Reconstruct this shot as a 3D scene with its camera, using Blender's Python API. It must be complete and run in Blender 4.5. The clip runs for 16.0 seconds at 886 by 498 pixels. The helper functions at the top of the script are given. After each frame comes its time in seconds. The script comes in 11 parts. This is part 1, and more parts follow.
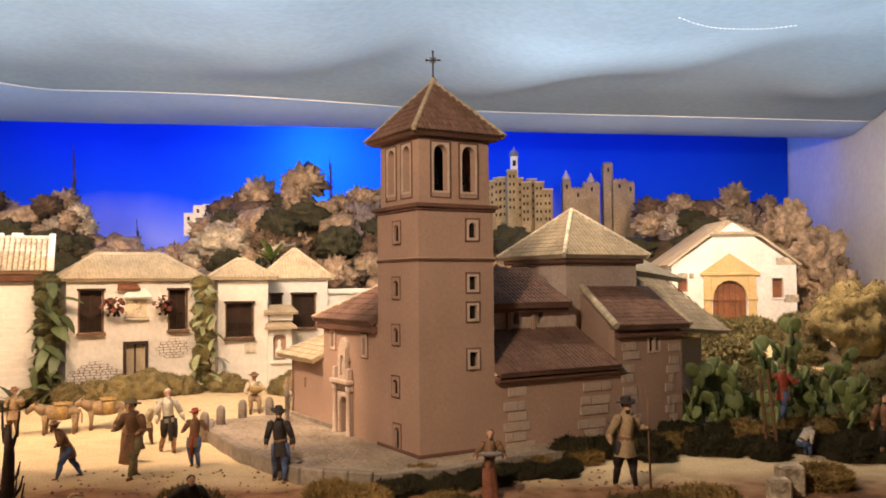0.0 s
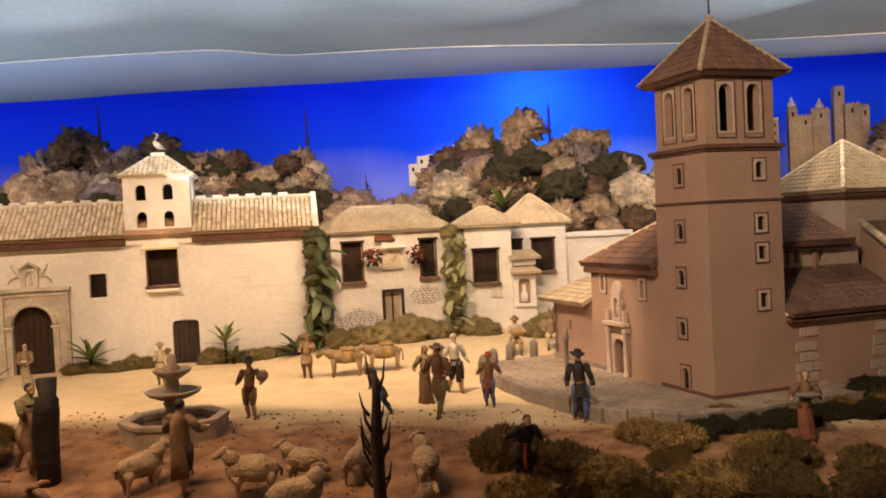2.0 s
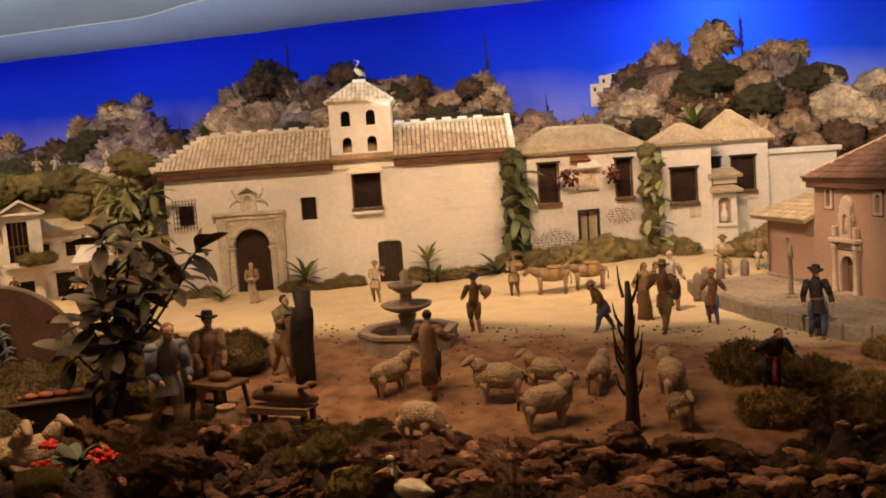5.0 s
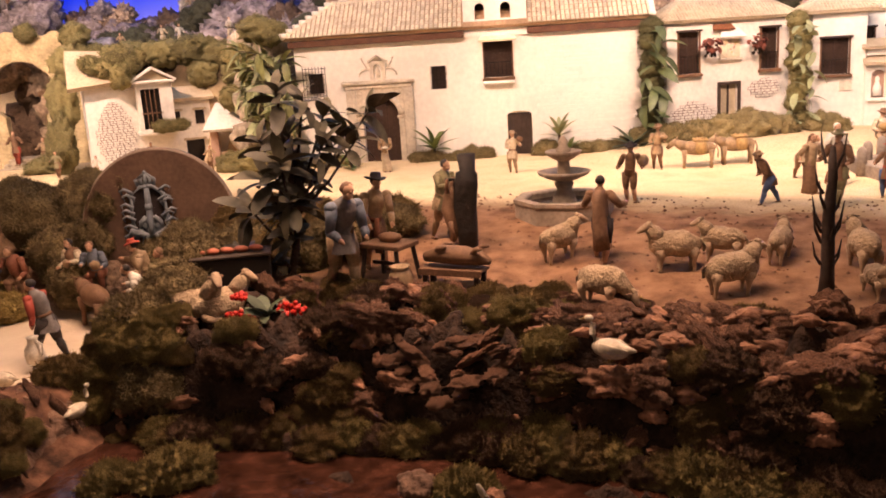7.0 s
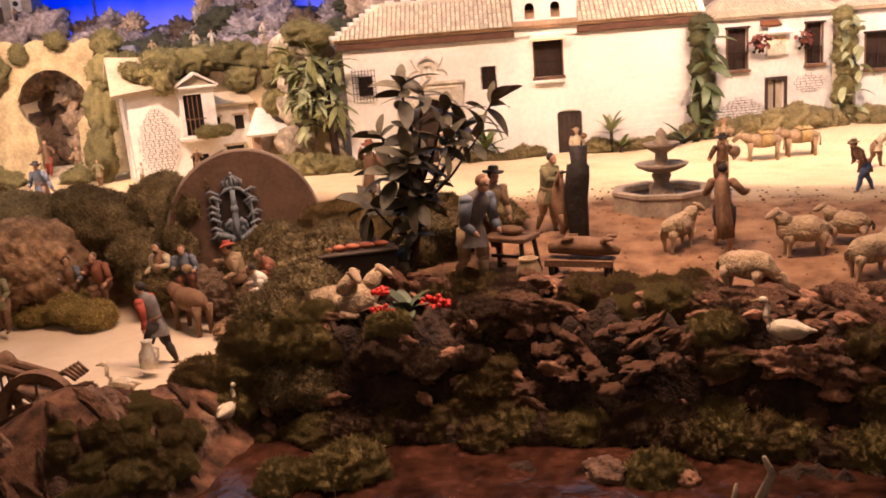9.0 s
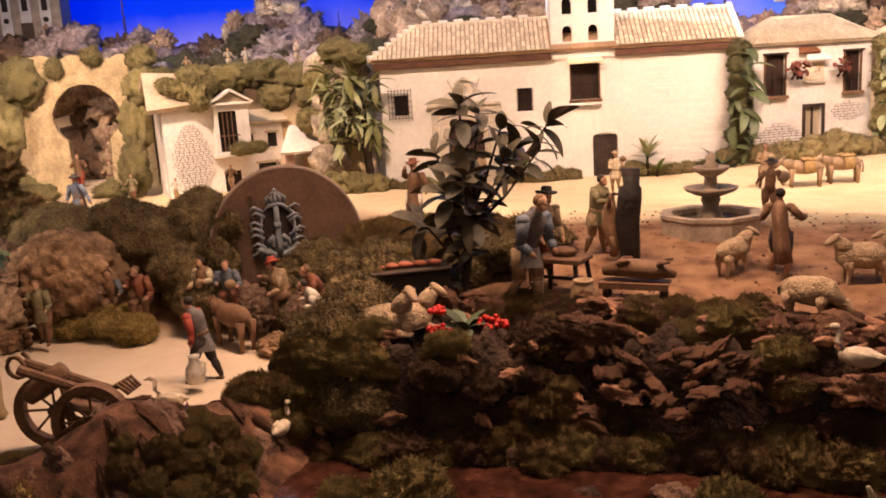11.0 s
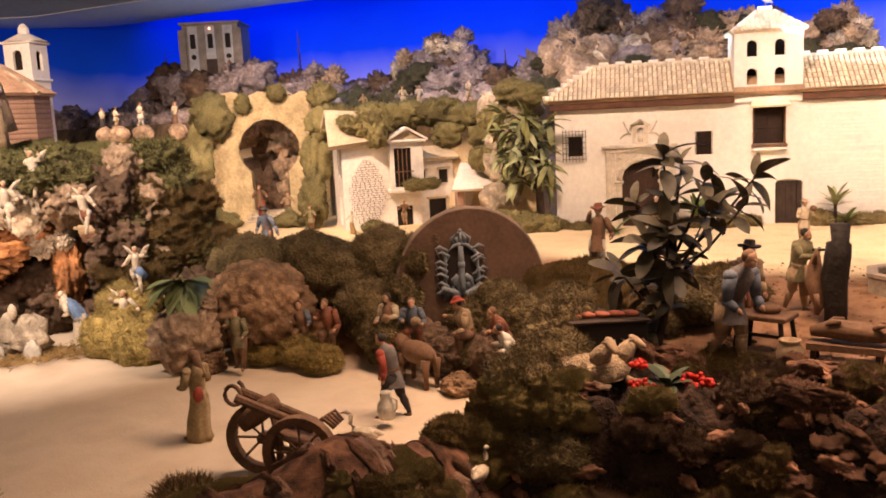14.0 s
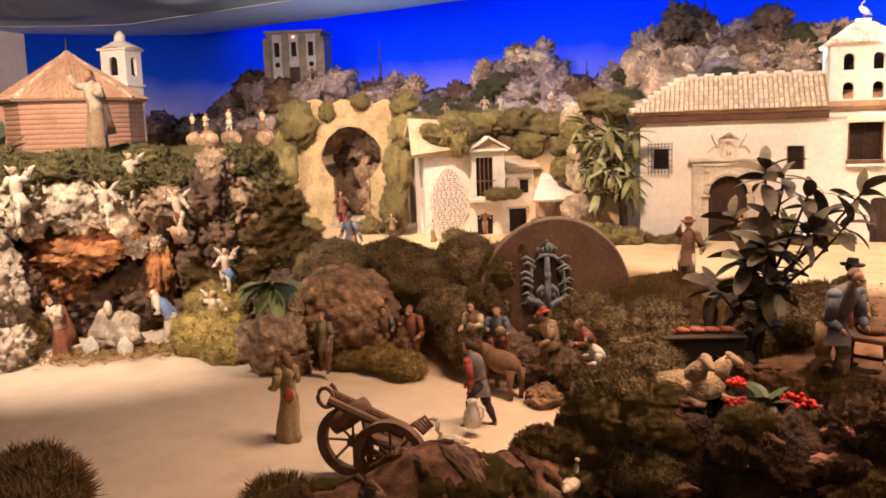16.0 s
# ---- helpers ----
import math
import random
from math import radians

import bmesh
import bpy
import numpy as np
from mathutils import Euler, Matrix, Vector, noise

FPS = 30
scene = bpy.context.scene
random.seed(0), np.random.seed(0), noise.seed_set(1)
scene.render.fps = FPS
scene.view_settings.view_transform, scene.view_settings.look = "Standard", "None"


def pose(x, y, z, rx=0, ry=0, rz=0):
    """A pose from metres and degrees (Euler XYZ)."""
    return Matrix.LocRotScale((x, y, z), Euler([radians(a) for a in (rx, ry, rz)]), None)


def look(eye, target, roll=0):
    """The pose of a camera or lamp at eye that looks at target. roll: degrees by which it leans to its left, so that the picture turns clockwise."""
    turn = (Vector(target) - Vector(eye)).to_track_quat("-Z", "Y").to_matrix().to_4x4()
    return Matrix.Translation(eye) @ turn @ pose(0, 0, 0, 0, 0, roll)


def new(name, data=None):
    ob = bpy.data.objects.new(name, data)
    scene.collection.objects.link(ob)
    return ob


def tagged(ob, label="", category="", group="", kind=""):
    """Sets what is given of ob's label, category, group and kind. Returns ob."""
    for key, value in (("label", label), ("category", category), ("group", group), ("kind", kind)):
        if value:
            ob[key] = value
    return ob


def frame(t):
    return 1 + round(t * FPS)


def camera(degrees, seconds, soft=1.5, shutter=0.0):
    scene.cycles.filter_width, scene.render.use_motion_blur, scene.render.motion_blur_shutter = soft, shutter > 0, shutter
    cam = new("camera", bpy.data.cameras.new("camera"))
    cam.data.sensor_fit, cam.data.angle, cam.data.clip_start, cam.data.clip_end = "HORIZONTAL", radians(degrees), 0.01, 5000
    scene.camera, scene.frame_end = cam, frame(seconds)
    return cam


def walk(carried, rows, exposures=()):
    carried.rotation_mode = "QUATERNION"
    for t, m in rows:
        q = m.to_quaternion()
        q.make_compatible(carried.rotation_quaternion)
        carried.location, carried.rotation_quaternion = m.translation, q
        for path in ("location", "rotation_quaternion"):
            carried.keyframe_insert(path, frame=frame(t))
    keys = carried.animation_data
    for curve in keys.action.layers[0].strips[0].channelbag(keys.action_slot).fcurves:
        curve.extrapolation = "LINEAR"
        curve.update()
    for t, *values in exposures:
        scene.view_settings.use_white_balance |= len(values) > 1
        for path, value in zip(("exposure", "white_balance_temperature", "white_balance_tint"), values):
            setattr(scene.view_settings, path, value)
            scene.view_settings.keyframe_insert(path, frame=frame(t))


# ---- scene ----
cam = camera(54.5, 16.0, 1.8)
METRES, EYE, TILT, LEAN, TURN = 1.6, 0.525, 0.0, 0.0, 0.0
ROWS = [
    (0.0, 0.0, 0.0, 0.0, 0.02, 2.19, 0.5),
    (0.5, -0.0456, -0.0204, 0.0054, 1.29, 2.26, 1.59),
    (1.0, -0.11, -0.0433, 0.0109, 3.31, 1.69, 2.66),
    (1.5, -0.1717, -0.0572, 0.0124, 7.03, 0.36, 2.95),
    (2.0, -0.1997, -0.0569, 0.0192, 11.38, -1.5, 2.81),
    (2.5, -0.2318, -0.0569, 0.0228, 14.5, -3.06, 2.24),
    (3.0, -0.256, -0.0602, 0.0224, 16.61, -3.94, 1.88),
    (5.5, -0.3548, -0.1412, 0.0006, 22.47, -7.56, 3.79),
    (6.0, -0.3865, -0.1551, -0.0133, 24.25, -10.19, 3.22),
    (6.5, -0.4214, -0.154, -0.0144, 25.83, -12.08, 3.4),
    (7.0, -0.4736, -0.1698, -0.0095, 26.31, -13.29, 3.59),
    (7.5, -0.5302, -0.1863, -0.0123, 26.33, -13.38, 4.1),
    (8.0, -0.5996, -0.2264, -0.0108, 25.19, -13.27, 4.47),
    (8.5, -0.6582, -0.2625, -0.0158, 23.9, -13.1, 4.55),
    (11.0, -0.7682, -0.2981, -0.0203, 24.63, -11.29, 3.46),
    (11.5, -0.7791, -0.302, -0.0099, 26.78, -10.62, 3.59),
    (12.0, -0.7897, -0.3094, -0.0059, 28.81, -9.99, 3.64),
    (12.5, -0.8084, -0.3243, -0.003, 30.31, -9.5, 3.3),
    (13.0, -0.8237, -0.3346, 0.0004, 31.77, -9.14, 3.02),
    (13.5, -0.8378, -0.3401, 0.0039, 32.97, -8.85, 2.84),
    (14.0, -0.849, -0.3432, 0.0103, 33.96, -8.77, 2.68),
    (14.5, -0.863, -0.3531, 0.0096, 34.73, -8.51, 2.24),
    (15.0, -0.8753, -0.3607, 0.012, 35.68, -8.39, 1.9),
    (15.5, -0.882, -0.3653, 0.0131, 36.96, -8.26, 1.77),
    (16.0, -0.8797, -0.368, 0.0108, 38.59, -7.95, 1.79),
]
walk(cam, [(t, pose(0, 0, EYE, TILT, LEAN, TURN) @ pose(METRES * x, METRES * y, METRES * z, 90 + pitch, roll, yaw)) for t, x, y, z, yaw, pitch, roll in ROWS],
     [(0.0, 0.25, 6700, 11), (1.5, 0.1, 6700, 11), (2.5, -0.22, 7300, 14), (5.5, -0.37, 7500, 15), (6.2, 0.3, 6800, 18), (7.0, 0.68, 6200, 26), (8.5, 0.75, 6150, 27), (11.0, 0.55, 6250, 25), (13.0, 0.55, 6300, 21), (16.0, 0.65, 6300, 21)])

# ---- world and lights ----
world = bpy.data.worlds.new("room_dark")
world.use_nodes = True
scene.world = world
bgn = world.node_tree.nodes["Background"]
bgn.inputs[0].default_value, bgn.inputs[1].default_value = (0.5, 0.45, 0.42, 1), 0.003


def spot(name, eye, target, power, colour, cone, blend=0.25, size=0.04):
    d = bpy.data.lights.new(name, "SPOT")
    d.energy, d.color, d.spot_size, d.spot_blend, d.shadow_soft_size = power, colour, radians(cone), blend, size
    ob = new(name, d)
    ob.matrix_world = look(eye, target)
    return ob


def area(name, eye, target, power, colour, sx, sy):
    d = bpy.data.lights.new(name, "AREA")
    d.shape, d.size, d.size_y, d.energy, d.color = "RECTANGLE", sx, sy, power, colour
    ob = new(name, d)
    ob.matrix_world = look(eye, target)
    return ob


WARM = (1.0, 0.7, 0.465)
# lamps above the square, behind the hem of the cloth
spot("plaza_lamp", (-2.45, 2.2, 1.42), (-2.5, 3.5, 0.1), 75, WARM, 96, 0.3)
spot("plaza_lamp", (-1.15, 2.3, 1.42), (-1.1, 3.8, 0.2), 92, WARM, 96, 0.3)
spot("plaza_lamp", (-0.75, 2.7, 1.42), (-0.7, 3.95, 0.35), 50, WARM, 108, 0.5)
spot("chapel_lamp", (1.3, 3.4, 1.4), (1.6, 4.7, 0.3), 95, WARM, 110, 0.5)
spot("arch_lamp", (-3.9, 1.9, 1.42), (-4.5, 3.0, 0.1), 130, WARM, 100, 0.4)
spot("nativity_lamp", (-3.7, 0.1, 1.4), (-4.75, 1.25, 0.25), 188, (1.0, 0.79, 0.58), 78, 0.7)
spot("grotto_lamp", (-4.3, 1.12, 0.16), (-4.6, 1.22, 0.08), 1.6, WARM, 130, 0.8, 0.02)
# fill spot added in front of the church to lift its walls
spot("church_fill", (-0.5, 0.8, 1.4), (0.35, 2.9, 0.45), 112, (1.0, 0.78, 0.58), 74, 0.6)
spot("roof_lamp", (0.3, 3.25, 1.42), (0.98, 2.95, 0.45), 34, (1.0, 0.76, 0.54), 84, 0.6)
# unseen spots added only to brighten the rotunda and the hills
spot("rotunda_fill", (-5.3, 1.2, 1.42), (-6.6, 2.4, 0.7), 120, WARM, 100, 0.6)
for lx, ly in ((-6.2, 3.6), (-4.4, 3.9), (-2.6, 3.9), (-0.9, 4.2), (0.9, 4.4)):
    spot("hill_fill", (lx, ly - 0.3, 1.42), (lx, ly + 1.0, 0.3), 40, WARM, 104, 0.7)
# added fill light: one panel behind the visitors, one over the front bank
area("hall_fill", (-1.2, -1.6, 1.4), (-1.6, 1.6, -0.1), 8, (1.0, 0.68, 0.43), 3.2, 0.4)
area("bank_fill", (-1.95, 1.4, 1.43), (-1.95, 1.36, 0.0), 25, (1.0, 0.66, 0.4), 2.0, 0.15).data.spread = radians(125)
# unseen panels added in mid-air to brighten the cloth overhead
area("cloth_fill", (-1.5, 3.2, 0.98), (-1.5, 3.9, 2.0), 54, (0.76, 0.9, 1.0), 9.0, 1.2)
area("cloth_fill", (1.3, 3.7, 1.2), (1.3, 4.1, 2.0), 3, (0.8, 0.92, 1.0), 2.2, 0.6)
# blue lamps hidden above the hem, washing the painted sky
area("sky_light", (-0.8, 5.75, 1.66), (-0.85, 6.2, 1.42), 34, (0.01, 0.5, 1.0), 0.35, 0.08)
area("sky_light", (1.3, 6.05, 1.7), (1.3, 6.6, 1.3), 9, (0.004, 0.09, 1.0), 2.4, 0.1)
area("sky_light", (-1.9, 5.5, 1.7), (-1.9, 6.0, 1.3), 11, (0.004, 0.09, 1.0), 1.8, 0.1)
area("sky_light", (-4.3, 5.2, 1.7), (-4.3, 5.7, 1.3), 14, (0.004, 0.11, 1.0), 2.8, 0.1)
area("sky_light", (-7.0, 4.95, 1.7), (-7.0, 5.5, 1.3), 14, (0.004, 0.11, 1.0), 2.6, 0.1)


# ---- materials ----
def mat(name, colour, rough=0.8, scale=8.0, vary=0.25, bump=0.3, fine=60.0, metal=0.0, tint=None, mix=0.5, rand=0.0, spec=0.3, dist=0.004):
    m = bpy.data.materials.new(name)
    m.use_nodes = True
    nt = m.node_tree
    n, l = nt.nodes, nt.links
    b = n["Principled BSDF"]
    b.inputs["Roughness"].default_value, b.inputs["Metallic"].default_value = rough, metal
    b.inputs["Specular IOR Level"].default_value = spec
    co = n.new("ShaderNodeTexCoord")
    big, small = n.new("ShaderNodeTexNoise"), n.new("ShaderNodeTexNoise")
    big.inputs["Scale"].default_value, big.inputs["Detail"].default_value = scale, 5
    small.inputs["Scale"].default_value, small.inputs["Detail"].default_value = fine, 4
    l.new(co.outputs["Object"], big.inputs["Vector"])
    l.new(co.outputs["Object"], small.inputs["Vector"])
    r = n.new("ShaderNodeValToRGB")
    e = r.color_ramp.elements
    e[0].position, e[1].position = 0.3, 0.7
    dark = [c * (1 - vary) for c in colour]
    light = [min(1, c * (1 + vary * 0.6)) for c in colour] if tint is None else [c * (1 - mix) + t * mix for c, t in zip(colour, tint)]
    e[0].color, e[1].color = (*dark, 1), (*light, 1)
    l.new(big.outputs["Fac"], r.inputs["Fac"])
    mx = n.new("ShaderNodeMix")
    mx.data_type, mx.blend_type = "RGBA", "MULTIPLY"
    mx.inputs["Factor"].default_value = min(1.0, vary * 1.6)
    rs = n.new("ShaderNodeValToRGB")
    rs.color_ramp.elements[0].position, rs.color_ramp.elements[1].position = 0.32, 0.68
    rs.color_ramp.elements[0].color = (0.45, 0.42, 0.4, 1)
    l.new(small.outputs["Fac"], rs.inputs["Fac"])
    l.new(r.outputs["Color"], mx.inputs["A"])
    l.new(rs.outputs["Color"], mx.inputs["B"])
    last = mx.outputs["Result"]
    if rand:
        inf, isl = n.new("ShaderNodeObjectInfo"), n.new("ShaderNodeNewGeometry")
        add, hs = n.new("ShaderNodeMath"), n.new("ShaderNodeHueSaturation")
        fr = n.new("ShaderNodeMath")
        add.operation, fr.operation = "ADD", "FRACT"
        l.new(inf.outputs["Random"], add.inputs[0])
        l.new(isl.outputs["Random Per Island"], add.inputs[1])
        l.new(add.outputs[0], fr.inputs[0])
        mr = n.new("ShaderNodeMapRange")
        mr.inputs["To Min"].default_value, mr.inputs["To Max"].default_value = 1 - rand, 1 + rand
        l.new(fr.outputs[0], mr.inputs["Value"])
        l.new(mr.outputs["Result"], hs.inputs["Value"])
        l.new(last, hs.inputs["Color"])
        last = hs.outputs["Color"]
    l.new(last, b.inputs["Base Color"])
    if bump:
        bp, ad = n.new("ShaderNodeBump"), n.new("ShaderNodeMath")
        ad.operation = "ADD"
        l.new(big.outputs["Fac"], ad.inputs[0])
        l.new(small.outputs["Fac"], ad.inputs[1])
        bp.inputs["Strength"].default_value, bp.inputs["Distance"].default_value = bump, dist
        l.new(ad.outputs[0], bp.inputs["Height"])
        l.new(bp.outputs["Normal"], b.inputs["Normal"])
    return m


WHITE = mat("whitewash", (0.8, 0.76, 0.68), 0.9, 5, 0.12, 0.35, 45)
WHITE_OLD = mat("old_whitewash", (0.8, 0.75, 0.67), 0.9, 7, 0.16, 0.5, 50)
BRICK = mat("painted_brick", (0.42, 0.275, 0.205), 0.9, 4, 0.14, 0.3, 90)
BRICK_D = mat("dark_brick_trim", (0.17, 0.085, 0.06), 0.9, 8, 0.25, 0.3, 90)
BRICK_L = mat("pale_stone", (0.58, 0.45, 0.36), 0.9, 8, 0.2, 0.4, 80)
STONE = mat("grey_stone", (0.3, 0.25, 0.2), 0.9, 12, 0.3, 0.5, 90)
TILE = mat("clay_roof_tile", (0.78, 0.67, 0.49), 0.85, 10, 0.2, 0.3, 90, rand=0.18)
TILE_P = mat("pale_roof_tile", (0.5, 0.41, 0.28), 0.85, 10, 0.2, 0.3, 90, rand=0.14)
TILE_D = mat("dark_roof_tile", (0.2, 0.115, 0.085), 0.85, 10, 0.3, 0.3, 90, rand=0.2)
# bed under the convent tiles, browned to carry the shade between them
TILE_GAP = mat("shaded_clay_bed", (0.4, 0.26, 0.15), 0.9, 12, 0.3, 0.4, 90)
EAVE = mat("eave_wood", (0.13, 0.06, 0.035), 0.8, 20, 0.3, 0.3, 90)
WOOD = mat("brown_wood", (0.2, 0.11, 0.06), 0.75, 20, 0.35, 0.5, 120)
WOOD_D = mat("dark_wood", (0.055, 0.035, 0.025), 0.7, 20, 0.35, 0.5, 120)
WOOD_R = mat("red_brown_door", (0.25, 0.1, 0.045), 0.7, 16, 0.3, 0.4, 90)
# near black for shade inside openings; also the black trough and bench
HOLLOW = mat("opening_shade_and_black", (0.018, 0.013, 0.01), 0.9, 10, 0.2, 0.0)
IRON = mat("black_iron", (0.02, 0.018, 0.016), 0.5, 30, 0.3, 0.2, 90, metal=0.6)
OCHRE = mat("ochre_plaster", (0.62, 0.44, 0.2), 0.9, 8, 0.15, 0.3, 60)
EARTH = mat("brown_earth", (0.2, 0.105, 0.06), 0.95, 14, 0.4, 0.8, 90)
def rock_mat(name, colour, pit_shade, vary=0.45):
    """Pitted cork-like rock with knobs; pits shaded and tops lightened in the colour."""
    m = mat(name, colour, 0.92, 9, vary, 0.0, 45)
    nt = m.node_tree
    n, l = nt.nodes, nt.links
    b = n["Principled BSDF"]
    base = b.inputs["Base Color"].links[0].from_socket
    co = n.new("ShaderNodeTexCoord")
    heights = []
    for scale, amount in ((15, 1.0), (42, 0.5), (120, 0.25)):
        warp, add, v = n.new("ShaderNodeTexNoise"), n.new("ShaderNodeMix"), n.new("ShaderNodeTexVoronoi")
        warp.inputs["Scale"].default_value = scale * 0.7
        add.data_type, add.blend_type = "RGBA", "LINEAR_LIGHT"
        add.inputs["Factor"].default_value = 0.6 / scale
        l.new(co.outputs["Object"], warp.inputs["Vector"])
        l.new(co.outputs["Object"], add.inputs["A"])
        l.new(warp.outputs["Color"], add.inputs["B"])
        l.new(add.outputs["Result"], v.inputs["Vector"])
        v.inputs["Scale"].default_value = scale
        k = n.new("ShaderNodeMath")
        k.operation = "MULTIPLY"
        k.inputs[1].default_value = -amount
        l.new(v.outputs["Distance"], k.inputs[0])
        heights.append(k.outputs[0])
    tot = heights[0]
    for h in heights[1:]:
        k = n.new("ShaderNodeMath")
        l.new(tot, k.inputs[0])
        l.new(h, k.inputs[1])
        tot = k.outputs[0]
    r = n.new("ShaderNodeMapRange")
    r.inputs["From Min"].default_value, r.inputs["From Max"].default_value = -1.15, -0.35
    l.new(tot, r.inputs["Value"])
    # bump height also drives the colour: crevice shade below, lit tops above
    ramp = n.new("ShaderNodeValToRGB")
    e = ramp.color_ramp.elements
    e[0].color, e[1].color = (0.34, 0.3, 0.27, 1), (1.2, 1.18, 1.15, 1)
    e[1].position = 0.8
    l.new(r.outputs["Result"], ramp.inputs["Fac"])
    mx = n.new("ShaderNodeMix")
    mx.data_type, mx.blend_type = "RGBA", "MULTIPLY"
    mx.inputs["Factor"].default_value = pit_shade
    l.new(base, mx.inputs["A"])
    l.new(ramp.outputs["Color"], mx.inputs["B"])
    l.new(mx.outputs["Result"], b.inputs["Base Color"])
    bp = n.new("ShaderNodeBump")
    bp.inputs["Strength"].default_value, bp.inputs["Distance"].default_value = 0.8, 0.012
    l.new(tot, bp.inputs["Height"])
    l.new(bp.outputs["Normal"], b.inputs["Normal"])
    return m


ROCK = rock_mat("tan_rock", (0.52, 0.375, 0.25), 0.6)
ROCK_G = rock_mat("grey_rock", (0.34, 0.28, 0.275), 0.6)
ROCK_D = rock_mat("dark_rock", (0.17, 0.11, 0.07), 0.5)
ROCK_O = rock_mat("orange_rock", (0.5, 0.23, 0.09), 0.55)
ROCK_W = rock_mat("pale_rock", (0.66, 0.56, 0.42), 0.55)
MOSS = mat("dry_moss", (0.36, 0.235, 0.08), 0.95, 16, 0.5, 1.0, 110, rand=0.22, dist=0.012)
MOSS_D = mat("dark_moss", (0.2, 0.15, 0.068), 0.95, 16, 0.5, 1.0, 110, rand=0.12, dist=0.012)
MOSS_L = mat("light_moss", (0.46, 0.345, 0.115), 0.95, 16, 0.45, 1.0, 110, rand=0.22, dist=0.012)
LEAF = mat("green_leaf", (0.06, 0.08, 0.035), 0.6, 14, 0.3, 0.15, 60, rand=0.35, spec=0.5)
LEAF_L = mat("light_leaf", (0.15, 0.2, 0.05), 0.5, 14, 0.3, 0.15, 60, rand=0.35, spec=0.4)
BARK = mat("bark", (0.07, 0.045, 0.03), 0.9, 30, 0.4, 0.8, 120)


# ---- shape tools ----
def thing(name, place=(0, 0, 0), turn=0.0, label="", category="", group="", kind=""):
    ob = new(name)
    ob.empty_display_size = 0.05
    ob.matrix_world = pose(*place, 0, 0, turn)
    return tagged(ob, label, category, group, kind)


def obj(name, bm, mats, parent=None, label="", smooth=False, recalc=True):
    if recalc:
        bmesh.ops.recalc_face_normals(bm, faces=bm.faces)
    me = bpy.data.meshes.new(name)
    bm.to_mesh(me)
    bm.free()
    for m in mats if isinstance(mats, (list, tuple)) else [mats]:
        me.materials.append(m)
    if smooth:
        me.polygons.foreach_set("use_smooth", [True] * len(me.polygons))
    ob = new(name, me)
    if parent is not None:
        ob.parent = parent
    return tagged(ob, label)


def part(name, bm, material, parent, label="", smooth=False):
    return obj(name, bm, material, parent, label, smooth)


def share(name, me, parent, m):
    ob = new(name, me)
    ob.parent = parent
    ob.matrix_basis = m
    return ob


def box(bm, x0, x1, y0, y1, z0, z1, bev=0.0, m=None, mi=0):
    mt = Matrix.Translation(((x0 + x1) / 2, (y0 + y1) / 2, (z0 + z1) / 2)) @ Matrix.Diagonal((x1 - x0, y1 - y0, z1 - z0, 1))
    made = bmesh.ops.create_cube(bm, size=1, matrix=mt)["verts"]
    if bev:
        r = bmesh.ops.bevel(bm, geom=list({e for v in made for e in v.link_edges}), offset=bev, segments=1, affect="EDGES")
        made = list({v for f in r["faces"] for v in f.verts} | {v for v in made if v.is_valid})
    if mi:
        for f in {f for v in made for f in v.link_faces}:
            f.material_index = mi
    if m is not None:
        bmesh.ops.transform(bm, matrix=m, verts=made)
    return made


def boxed(*a, **k):
    bm = bmesh.new()
    box(bm, *a, **k)
    return bm


